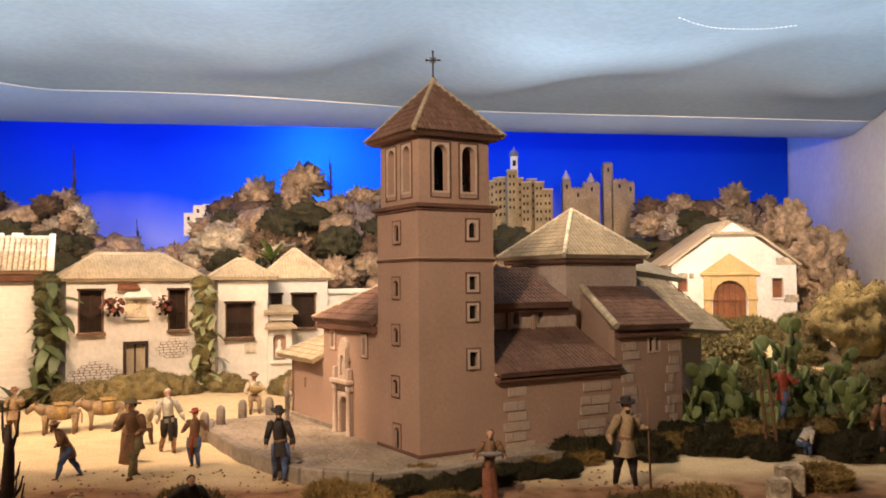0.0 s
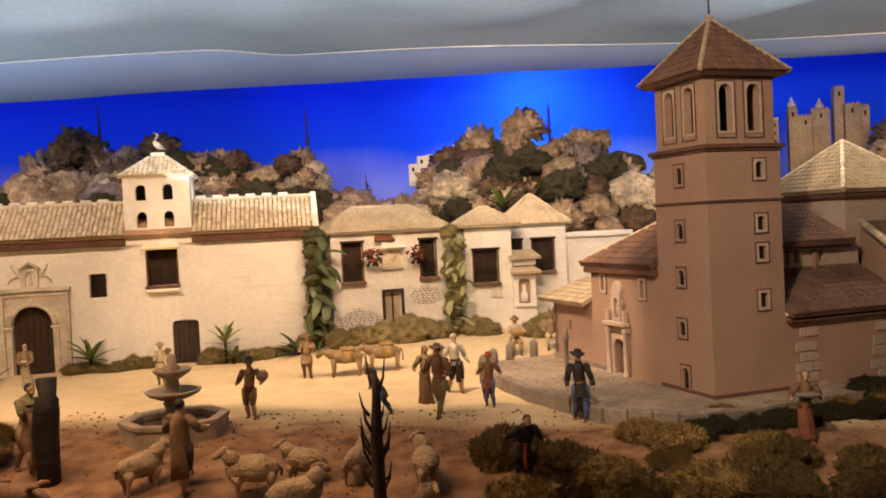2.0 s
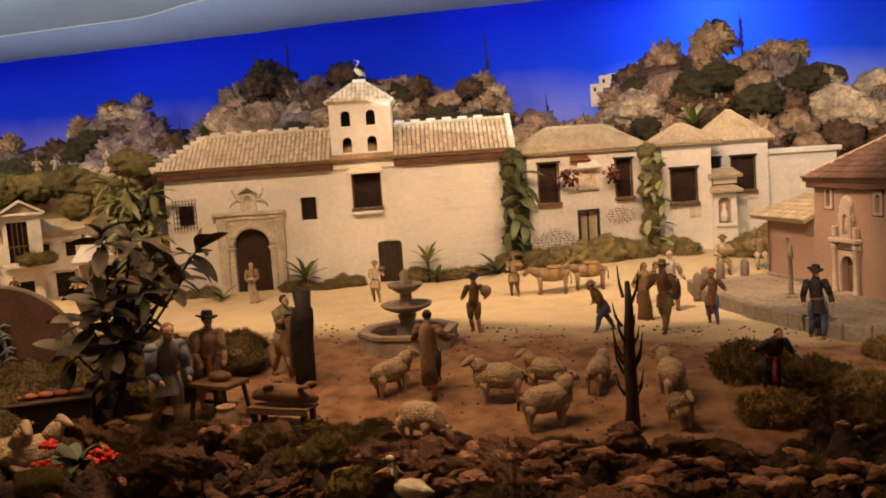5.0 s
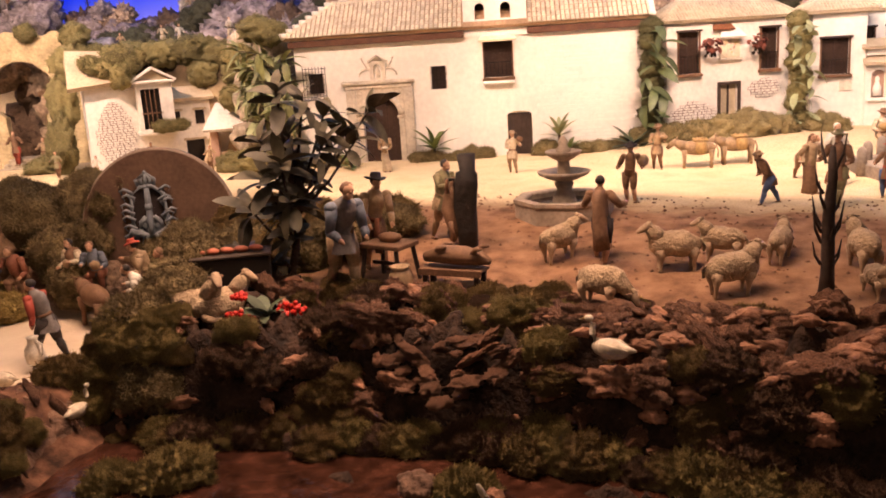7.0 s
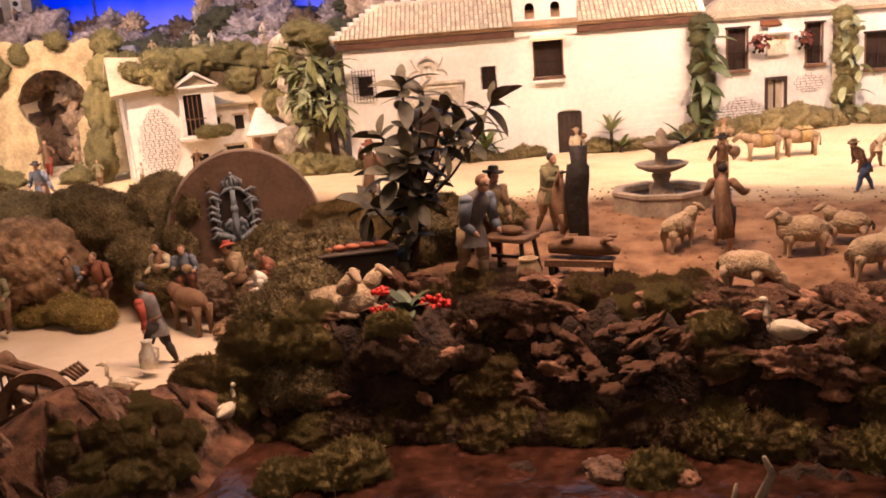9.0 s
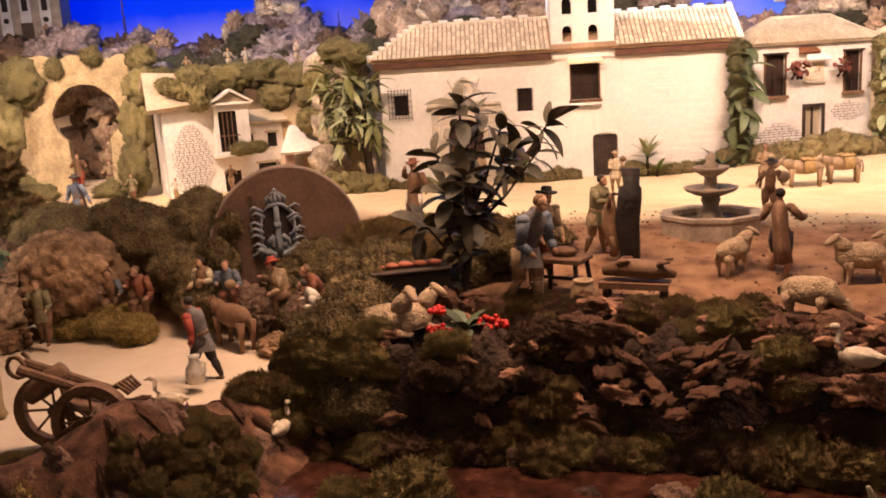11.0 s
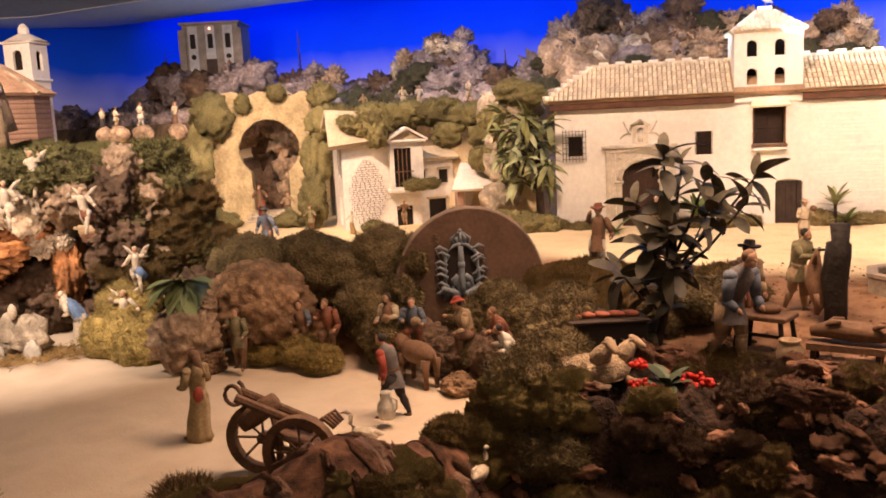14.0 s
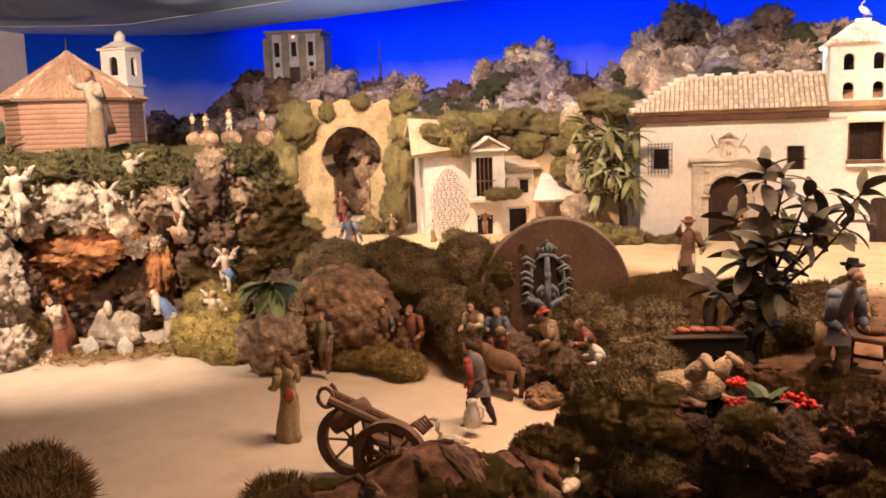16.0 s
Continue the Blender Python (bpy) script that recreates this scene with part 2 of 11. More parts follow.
def wall(bm, x0, x1, z0, z1, thick, holes=(), m=None, top=None, back=True):
    """A wall along x with its front at y = 0 and its body behind it. holes: (xa, xb, za, zb, rise of the arch). top: height over x."""
    made = []

    def v(x, y, z):
        w = bm.verts.new((x, y, z))
        made.append(w)
        return w

    def hole_top(h, x):
        if not h[4]:
            return h[3]
        c, r = (h[0] + h[1]) / 2, (h[1] - h[0]) / 2
        return h[3] - h[4] + h[4] * math.sqrt(max(0, 1 - ((x - c) / r) ** 2))

    cuts = {x0, x1}
    for h in holes:
        n = 8 if h[4] else 1
        for i in range(n + 1):
            f = 0.5 - 0.5 * math.cos(math.pi * i / n) if h[4] else i
            cuts.add(h[0] + (h[1] - h[0]) * f)
    if top is not None:
        cuts |= {x0 + (x1 - x0) * i / 16 for i in range(17)}
    cuts = sorted(c for c in cuts if x0 - 1e-6 <= c <= x1 + 1e-6)
    roof = top if top is not None else (lambda x: z1)
    for a, b in zip(cuts, cuts[1:]):
        if b - a < 1e-6:
            continue
        mid = (a + b) / 2
        here = sorted((h for h in holes if h[0] < mid < h[1]), key=lambda h: h[2])
        lows = [(z0, z0)] + [(hole_top(h, a), hole_top(h, b)) for h in here]
        tops = [(h[2], h[2]) for h in here] + [(roof(a), roof(b))]
        for (la, lb), (ta, tb) in zip(lows, tops):
            if ta - la < 1e-6 and tb - lb < 1e-6:
                continue
            for y in (0, thick) if back else (0,):
                bm.faces.new((v(a, y, la), v(b, y, lb), v(b, y, tb), v(a, y, ta)))
        bm.faces.new((v(a, 0, roof(a)), v(b, 0, roof(b)), v(b, thick, roof(b)), v(a, thick, roof(a))))
    for x in (x0, x1):
        bm.faces.new((v(x, 0, z0), v(x, thick, z0), v(x, thick, roof(x)), v(x, 0, roof(x))))
    for h in holes:
        pts = [(h[0], h[2]), (h[1], h[2])]
        n = 8 if h[4] else 1
        pts += [(h[1] + (h[0] - h[1]) * (0.5 - 0.5 * math.cos(math.pi * i / n)), None) for i in range(n + 1)]
        pts = [(x, hole_top(h, x) if z is None else z) for x, z in pts]
        for (xa, za), (xb, zb) in zip(pts, pts[1:] + pts[:1]):
            if abs(xa - xb) + abs(za - zb) > 1e-7:
                bm.faces.new((v(xa, 0, za), v(xb, 0, zb), v(xb, thick, zb), v(xa, thick, za)))
    bmesh.ops.remove_doubles(bm, verts=made, dist=1e-5)
    made = [w for w in made if w.is_valid]
    if m is not None:
        bmesh.ops.transform(bm, matrix=m, verts=made)


def tube(bm, pts, radii, sides=8, mi=0, cap=True):
    """A round tube along points."""
    rings = []
    pts = [Vector(p) for p in pts]
    for i, p in enumerate(pts):
        d = (pts[min(i + 1, len(pts) - 1)] - pts[max(i - 1, 0)]).normalized()
        a = d.cross((0, 0, 1) if abs(d.z) < 0.9 else (1, 0, 0)).normalized()
        b = d.cross(a)
        r = radii[i] if isinstance(radii, (list, tuple)) else radii
        rx, ry = r if isinstance(r, tuple) else (r, r)
        rings.append([bm.verts.new(p + a * rx * math.cos(6.28318 * k / sides) + b * ry * math.sin(6.28318 * k / sides)) for k in range(sides)])
    made = []
    for r0, r1 in zip(rings, rings[1:]):
        for k in range(sides):
            made.append(bm.faces.new((r0[k], r0[(k + 1) % sides], r1[(k + 1) % sides], r1[k])))
    if cap:
        made += [bm.faces.new(rings[0][::-1]), bm.faces.new(rings[-1])]
    for f in made:
        f.material_index = mi
    return rings


def lathe(bm, prof, sides=16, centre=(0, 0, 0), mi=0, turn=0.0):
    cx, cy, cz = centre
    rings = [[bm.verts.new((cx + r * math.cos(turn + 6.28318 * k / sides), cy + r * math.sin(turn + 6.28318 * k / sides), cz + z)) for k in range(sides)] for r, z in prof]
    made = [bm.faces.new((a[k], a[(k + 1) % sides], b[(k + 1) % sides], b[k])) for a, b in zip(rings, rings[1:]) for k in range(sides)]
    made += [bm.faces.new(rings[0][::-1]), bm.faces.new(rings[-1])]
    for f in made:
        f.material_index = mi


def ball(bm, c, r, mi=0, sub=2):
    rx, ry, rz = r if isinstance(r, (tuple, list)) else (r, r, r)
    made = bmesh.ops.create_icosphere(bm, subdivisions=sub, radius=1, matrix=Matrix.Translation(c) @ Matrix.Diagonal((rx, ry, rz, 1)))["verts"]
    for f in {f for v in made for f in v.link_faces}:
        f.material_index = mi
    return made


def slope(bm, a, b, c, d, thick=0.012, mi=0):
    """A slab of roof: eave a to b, top c (over b) and d (over a)."""
    pts = [Vector(p) for p in (a, b, c, d)]
    if (pts[2] - pts[3]).length < 1e-5:
        pts = pts[:3]
    n = (pts[1] - pts[0]).cross(pts[2] - pts[0]).normalized()
    if n.z < 0:
        n = -n
    lo, hi = [bm.verts.new(p - n * thick) for p in pts], [bm.verts.new(p) for p in pts]
    k = len(pts)
    made = [bm.faces.new(lo[::-1]), bm.faces.new(hi)] + [bm.faces.new((lo[i], lo[(i + 1) % k], hi[(i + 1) % k], hi[i])) for i in range(k)]
    for f in made:
        f.material_index = mi


def tiles(bm, a, b, c, d, gap, rows, r=None, jitter=0.0008, lift=0.0022):
    """Half-round tiles in columns on a slope, row over row."""
    a, b, c, d = (Vector(p) for p in (a, b, c, d))
    e = (b - a).normalized()
    n = e.cross(((c + d) / 2 - a)).normalized()
    if n.z < 0:
        n = -n
    s = n.cross(e)
    if s.dot((c + d) / 2 - a) < 0:
        s = -s
    wide, high = (b - a).dot(e), max((c - a).dot(s), (d - a).dot(s))
    dx, cx = (d - a).dot(e), (c - a).dot(e)
    r = r or gap * 0.42
    count = max(1, round(wide / gap))
    for i in range(count):
        x = wide * (i + 0.5) / count
        top = high
        if dx > 1e-4 and x < dx:
            top = min(top, high * x / dx)
        if wide - cx > 1e-4 and x > cx:
            top = min(top, high * (wide - x) / (wide - cx))
        step = high / rows
        for j in range(rows):
            y0, y1 = j * step - 0.003, min((j + 1) * step, top)
            if y1 - max(y0, 0) < step * 0.25:
                break
            o = random.uniform(-jitter, jitter)
            rings = []
            for y, q, h in ((y0, r, lift), (y1, r * 0.86, 0.0)):
                rings.append([bm.verts.new(a + e * (x + o - q * math.cos(math.pi * k / 4)) + s * y + n * (h + q * 0.8 * math.sin(math.pi * k / 4))) for k in range(5)])
            for k in range(4):
                bm.faces.new((rings[0][k], rings[0][k + 1], rings[1][k + 1], rings[1][k]))
            bm.faces.new(rings[0])


def ridge(bm, p, q, r=0.009, step=0.035, mi=0):
    """Ridge tiles in a row along a line."""
    p, q = Vector(p), Vector(q)
    n = max(2, round((q - p).length / step))
    for i in range(n):
        u, w = p.lerp(q, i / n), p.lerp(q, (i + 1.12) / n)
        tube(bm, [u, w], [r * 1.1, r * 0.9], 8, mi)


def steps_along(p, q, step):
    """The stretch p to q cut into even pieces."""
    p, q = Vector(p), Vector(q)
    n = max(1, round((q - p).length / step))
    return [(p.lerp(q, k / n), p.lerp(q, (k + 1) / n)) for k in range(n)]


def aim(p, d, roll=0.0, scale=1.0):
    """A pose at p whose +x runs along d."""
    d = Vector(d).normalized()
    up = Vector((0, 0, 1)) if abs(d.z) < 0.95 else Vector((0, 1, 0))
    y = up.cross(d).normalized()
    z = d.cross(y)
    m = Matrix((d, y, z)).transposed().to_4x4()
    return Matrix.Translation(p) @ m @ Matrix.Rotation(roll, 4, "X") @ Matrix.Diagonal((scale, scale, scale, 1))


def rock_mesh(bm, c, r, seed, rough=0.35, sub=4, mi=0, freq=1.6, knobs=0.9):
    made = ball(bm, (0, 0, 0), 1, mi, sub)
    off = Vector((seed * 7.31, seed * 3.77, seed * 1.93))
    rx, ry, rz = r if isinstance(r, (tuple, list)) else (r, r, r)
    for v in made:
        p = v.co.normalized()
        w = p * freq + off
        cell = noise.voronoi(w * 1.5)[0]
        fine = noise.voronoi(w * 4.2)[0]
        knob = noise.voronoi(w * 2.1)[0][0]
        pock = noise.voronoi(w * 5.5)[0][0]
        k = 1 + rough * (knobs * (0.42 - min(0.75, knob)) + 0.4 * (0.4 - min(0.75, pock))) + rough * (noise.noise(w) * 0.9 + noise.noise(w * 2.3) * 0.5 + noise.noise(w * 5.1) * 0.28) - rough * 0.8 * (0.35 - min(0.35, cell[1] - cell[0])) - rough * 0.5 * (0.4 - min(0.4, fine[1] - fine[0])) + rough * 0.2 * noise.noise(w * 9) + rough * 0.14 * noise.noise(w * 17)
        v.co = Vector((p.x * rx * k + c[0], p.y * ry * k + c[1], p.z * rz * k + c[2]))


def rock(name, c, r, seed, material, label, group="", rough=0.35, sub=4, category="rock", freq=1.6, spin=True, knobs=0.9):
    bm = bmesh.new()
    rock_mesh(bm, (0, 0, 0), r, seed, rough, sub, 0, freq, knobs)
    ob = obj(name, bm, material, None, "", True)
    ob.location = c
    ob.rotation_euler = (0, 0, seed * 1.7 % 6.28 if spin else 1.03)
    return tagged(ob, label, category, group)


# ---- setting: ground, sky, cloth, hall ----
def smooth(x):
    x = min(1.0, max(0.0, x))
    return x * x * (3 - 2 * x)


def bank_line(x):
    """Where the square's front bank drops to the stream."""
    return 1.29 - 0.2 * smooth((-1.35 - x) / 0.9) + 0.15 * smooth((x + 1.0) / 1.2)


def mound(x, y):
    """The heap of bark beside the cart."""
    u, v = (x + 2.47) * 0.8 - (y - 0.68) * 0.6, (x + 2.47) * 0.6 + (y - 0.68) * 0.8
    return 0.18 * math.exp(-((u / 0.19) ** 2 + (v / 0.17) ** 2)) + 0.09 * math.exp(-(((x + 2.64) / 0.14) ** 2 + ((y - 0.46) / 0.14) ** 2)) + 0.085 * math.exp(-(((x + 2.41) / 0.12) ** 2 + ((y - 0.96) / 0.14) ** 2))


def level(x, y):
    """Height of the ground without its roughness."""
    right = -0.09 * smooth((2.2 - y) / 0.75) - 0.225 * smooth((bank_line(x) - y) / 0.12)
    left = -0.27 * smooth((2.0 - y) / 0.5)
    k = smooth((-2.30 + 0.15 * smooth((1.15 - y) / 0.2) - x) / 0.25)
    z = right * (1 - k) + left * k
    z += mound(x, y)
    z += 0.05 * smooth((y - 3.0) / 0.7) * smooth((x + 2.0) / 0.5)
    z += 0.2 * smooth((x - 0.85) / 0.5) * smooth((y - 3.3) / 0.8)
    return z


def hem(x):
    """Line of the cloth's back hem."""
    return 5.5 + 0.17 * max(x, -3.0) + 0.09 * min(x + 3.0, 0.0) - 1.1 * smooth((-8.3 - x) / 1.4)


RIDGE = [(-10.4, 0.6), (-8.9, 0.8), (-8.4, 0.9), (-7.9, 0.95), (-6.9, 0.92), (-6.2, 0.95), (-5.7, 0.88), (-5.2, 1.0), (-4.95, 1.1), (-4.7, 0.98), (-4.4, 0.85), (-4.05, 1.1), (-3.85, 1.2),
         (-3.5, 1.12), (-3.1, 1.15), (-2.7, 1.03), (-2.3, 1.0), (-2.1, 0.86), (-1.8, 0.78), (-1.5, 0.86), (-1.3, 1.05), (-1.0, 1.12), (-0.55, 1.08), (0.3, 0.9), (1.3, 0.88), (1.6, 1.05), (2.1, 1.08), (2.77, 0.7)]


def ridge_height(x):
    return float(np.interp(x, [a for a, _ in RIDGE], [b for _, b in RIDGE]))


def hill_height(x, y):
    """The hillside behind the houses."""
    foot = 4.1 + 0.1 * x if x > -3.2 else 3.78 - 0.25 * smooth((-3.2 - x) / 0.5)
    top = hem(x) + 0.25
    z = -0.4 + (ridge_height(x) + 0.25) * smooth((y - foot + 0.3) / (top - foot + 0.3))
    if x < -3.2:
        z = max(z, -0.3 + 0.88 * smooth((y - 3.12 + 0.1 * (x + 4.4)) / 0.28) * smooth((-3.2 - x) / 0.3))
    return z


def ground_height(x, y):
    wild = smooth((1.75 - y) / 0.4) * (1 - smooth((-2.3 - x) / 0.3) * smooth((1.62 - y) / 0.2))
    z = max(level(x, y), hill_height(x, y)) + 0.004 * noise.noise((x * 9, y * 9, 0))
    z -= 0.11 * smooth((1.52 + 0.25 * smooth((x + 0.8) / 0.5) - y) / 0.1) * smooth((y - 0.93) / 0.1) * smooth((x + 2.28) / 0.1) * smooth((1.05 - x) / 0.1)
    wild *= 1 - smooth((bank_line(x) - 0.06 - y) / 0.08) * smooth((x + 2.5) / 0.1)
    return z + wild * (0.03 * noise.noise((x * 7, y * 7, 3)) + 0.022 * noise.noise((x * 17, y * 17, 5)) + 0.01 * noise.noise((x * 40, y * 40, 5)))


def ground_mat():
    m = bpy.data.materials.new("sand_and_soil")
    m.use_nodes = True
    nt = m.node_tree
    n, l = nt.nodes, nt.links
    b = n["Principled BSDF"]
    b.inputs["Roughness"].default_value, b.inputs["Specular IOR Level"].default_value = 0.95, 0.15
    co = n.new("ShaderNodeTexCoord")
    sx = n.new("ShaderNodeSeparateXYZ")
    l.new(co.outputs["Object"], sx.inputs[0])

    def noise_tex(scale, detail=5):
        t = n.new("ShaderNodeTexNoise")
        t.inputs["Scale"].default_value, t.inputs["Detail"].default_value = scale, detail
        l.new(co.outputs["Object"], t.inputs["Vector"])
        return t.outputs["Fac"]

    def ramp(fac, stops):
        r = n.new("ShaderNodeValToRGB")
        el = r.color_ramp.elements
        while len(el) < len(stops):
            el.new(0.5)
        for k, (p, c) in zip(el, stops):
            k.position, k.color = p, (*c, 1)
        l.new(fac, r.inputs["Fac"])
        return r.outputs["Color"]

    def math_node(op, a, v):
        k = n.new("ShaderNodeMath")
        k.operation = op
        l.new(a, k.inputs[0])
        if isinstance(v, float):
            k.inputs[1].default_value = v
        else:
            l.new(v, k.inputs[1])
        return k.outputs[0]

    def mixc(fac, a, c):
        k = n.new("ShaderNodeMix")
        k.data_type = "RGBA"
        l.new(fac, k.inputs["Factor"])
        l.new(a, k.inputs["A"])
        l.new(c, k.inputs["B"])
        return k.outputs["Result"]

    sand = ramp(noise_tex(6), [(0.3, (0.6, 0.46, 0.26)), (0.55, (0.68, 0.54, 0.33)), (0.8, (0.54, 0.4, 0.23))])
    fine = ramp(noise_tex(160, 3), [(0.36, (0.5, 0.45, 0.4)), (0.5, (1, 1, 1))])
    mult = n.new("ShaderNodeMix")
    mult.data_type, mult.blend_type = "RGBA", "MULTIPLY"
    mult.inputs["Factor"].default_value = 0.5
    l.new(sand, mult.inputs["A"])
    l.new(fine, mult.inputs["B"])
    soil = ramp(noise_tex(16), [(0.3, (0.12, 0.062, 0.034)), (0.5, (0.23, 0.125, 0.068)), (0.72, (0.32, 0.185, 0.105))])
    dark = ramp(noise_tex(24), [(0.32, (0.025, 0.014, 0.01)), (0.5, (0.1, 0.048, 0.028)), (0.74, (0.22, 0.11, 0.065))])
    wob = math_node("MULTIPLY", noise_tex(5), 0.35)
    # sand of the square gives way to soil, and soil to dark bank
    y1 = math_node("ADD", sx.outputs["Y"], wob)
    # this step to soil also paints the shadow edge across the square
    to_soil_and_shade = math_node("SMOOTH_MIN", math_node("MULTIPLY", math_node("SUBTRACT", y1, 2.36), 5.0), 1.0)
    east = math_node("ADD", sx.outputs["X"], math_node("MULTIPLY", noise_tex(7), 0.25))
    path = math_node("MULTIPLY", math_node("ADD", east, 2.28), -6.0)
    south = math_node("MULTIPLY", math_node("SUBTRACT", sx.outputs["Y"], 1.66), -7.0)
    for k in (to_soil_and_shade.node, path.node, south.node):
        k.use_clamp = True
    low = math_node("MULTIPLY", math_node("SUBTRACT", y1, 1.58), 5.0)
    low.node.use_clamp = True
    c = mixc(low, dark, soil)
    c = mixc(to_soil_and_shade, c, mult.outputs["Result"])
    flat = math_node("MULTIPLY", math_node("ADD", sx.outputs["Z"], 0.235), -45.0)
    flat.node.use_clamp = True
    path = math_node("MULTIPLY", math_node("MULTIPLY", path, south), flat)
    c = mixc(path, c, ramp(noise_tex(5), [(0.3, (0.54, 0.43, 0.31)), (0.55, (0.62, 0.51, 0.38)), (0.8, (0.5, 0.39, 0.28))]))
    hill = math_node("MULTIPLY", math_node("SUBTRACT", sx.outputs["Z"], 0.3), 8.0)
    hill.node.use_clamp = True
    c = mixc(hill, c, ramp(noise_tex(9), [(0.3, (0.03, 0.022, 0.012)), (0.55, (0.1, 0.07, 0.04)), (0.75, (0.2, 0.13, 0.075))]))
    l.new(c, b.inputs["Base Color"])
    bp = n.new("ShaderNodeBump")
    bp.inputs["Strength"].default_value, bp.inputs["Distance"].default_value = 0.5, 0.004
    l.new(math_node("ADD", noise_tex(60), noise_tex(220)), bp.inputs["Height"])
    l.new(bp.outputs["Normal"], b.inputs["Normal"])
    return m


def grid_sheet(name, x0, x1, y0, y1, nx, ny, fz, material, label):
    xs, ys = np.linspace(x0, x1, nx), np.linspace(y0, y1, ny)
    vs = [(x, y, fz(x, y)) for y in ys for x in xs]
    fs = [(j * nx + i, j * nx + i + 1, (j + 1) * nx + i + 1, (j + 1) * nx + i) for j in range(ny - 1) for i in range(nx - 1)]
    me = bpy.data.meshes.new(name)
    me.from_pydata(vs, [], fs)
    me.materials.append(material)
    me.polygons.foreach_set("use_smooth", [True] * len(me.polygons))
    return tagged(new(name, me), label, name.replace("_", " "), kind="structure")


grid_sheet("ground", -10.47, 2.77, 0.1, 7.4, 360, 230, ground_height, ground_mat(), "sand square, brown soil darkened as in shade, and dark bank of the model landscape")


def sky_line(x):
    return hem(x) + 0.9 - 1.25 * smooth((-8.2 - x) / 1.0)


def sky_mat():
    m = bpy.data.materials.new("glowing_painted_sky")
    m.use_nodes = True
    nt = m.node_tree
    n, l = nt.nodes, nt.links
    b = n["Principled BSDF"]
    b.inputs["Roughness"].default_value, b.inputs["Specular IOR Level"].default_value = 0.95, 0.0
    co, sx, mr, r = n.new("ShaderNodeTexCoord"), n.new("ShaderNodeSeparateXYZ"), n.new("ShaderNodeMapRange"), n.new("ShaderNodeValToRGB")
    l.new(co.outputs["Object"], sx.inputs[0])
    l.new(sx.outputs["Z"], mr.inputs["Value"])
    mr.inputs["From Min"].default_value, mr.inputs["From Max"].default_value = 0.7, 1.9
    e = r.color_ramp.elements
    e[0].position, e[0].color = 0.06, (0.26, 0.27, 0.6, 1)
    e[1].position, e[1].color = 0.34, (0.006, 0.06, 0.5, 1)
    top = r.color_ramp.elements.new(0.7)
    top.color = (0.002, 0.03, 0.36, 1)
    # uneven haze along the horizon, its pale lit zone put into the colour
    cloud, lift, sub = n.new("ShaderNodeTexNoise"), n.new("ShaderNodeMath"), n.new("ShaderNodeMath")
    cloud.inputs["Scale"].default_value, cloud.inputs["Detail"].default_value = 1.3, 3
    l.new(co.outputs["Object"], cloud.inputs["Vector"])
    lift.operation, sub.operation = "MULTIPLY", "SUBTRACT"
    lift.inputs[1].default_value = 0.34
    l.new(cloud.outputs["Fac"], lift.inputs[0])
    l.new(mr.outputs["Result"], sub.inputs[0])
    l.new(lift.outputs[0], sub.inputs[1])
    shift = n.new("ShaderNodeMath")
    shift.inputs[1].default_value = 0.13
    l.new(sub.outputs[0], shift.inputs[0])
    l.new(shift.outputs[0], r.inputs["Fac"])
    l.new(r.outputs["Color"], b.inputs["Base Color"])
    # the sheet gives off a little light itself, on top of the blue lamps
    l.new(r.outputs["Color"], b.inputs["Emission Color"])
    b.inputs["Emission Strength"].default_value = 0.12
    return m


def sheet_along(name, xs, fy, zs, material, label):
    vs = [(x, fy(x), z) for z in zs for x in xs]
    nx = len(xs)
    fs = [(j * nx + i, j * nx + i + 1, (j + 1) * nx + i + 1, (j + 1) * nx + i) for j in range(len(zs) - 1) for i in range(nx - 1)]
    me = bpy.data.meshes.new(name)
    me.from_pydata(vs, [], fs)
    me.materials.append(material)
    me.polygons.foreach_set("use_smooth", [True] * len(me.polygons))
    return tagged(new(name, me), label, "backdrop", kind="structure")


sheet_along("backdrop", np.linspace(-9.24, 2.77, 60), sky_line, np.linspace(-0.4, 2.3, 6), sky_mat(), "deep blue painted sky lit by coloured lamps and glowing faintly itself")

CLOTH = mat("grey_cloth", (0.33, 0.42, 0.52), 0.85, 1.2, 0.12, 0.1, 30)
CLOTH_L = mat("pale_cloth_hem", (0.44, 0.6, 0.95), 0.85, 1.2, 0.08, 0.1, 30)


def cloth_front(x):
    return hem(x) - 0.75 + 0.3 * smooth((x + 1.5) / 2) - 0.25 * smooth((-2.0 - x) / 0.4) * (1 - smooth((-3.4 - x) / 0.8))


def cloth_height(x, y):
    """Height of the stretched cloth with its folds."""
    f = x * 1.5 + 0.9 * y + 2.6 * noise.noise((x * 0.45, y * 0.5, 6))
    swag = abs(math.sin(f)) ** 1.5
    z = 1.62 + 0.08 * noise.noise((x * 0.8, y * 1.1, 1)) + 0.05 * noise.noise((x * 1.7, y * 1.5, 4)) - 0.1 * swag
    z = 1.58 + (z - 1.58) * (1 - 0.95 * smooth((y - cloth_front(x) + 0.7) / 0.65))
    z -= 0.04 * smooth((y - cloth_front(x) + 0.25) / 0.25)
    return z


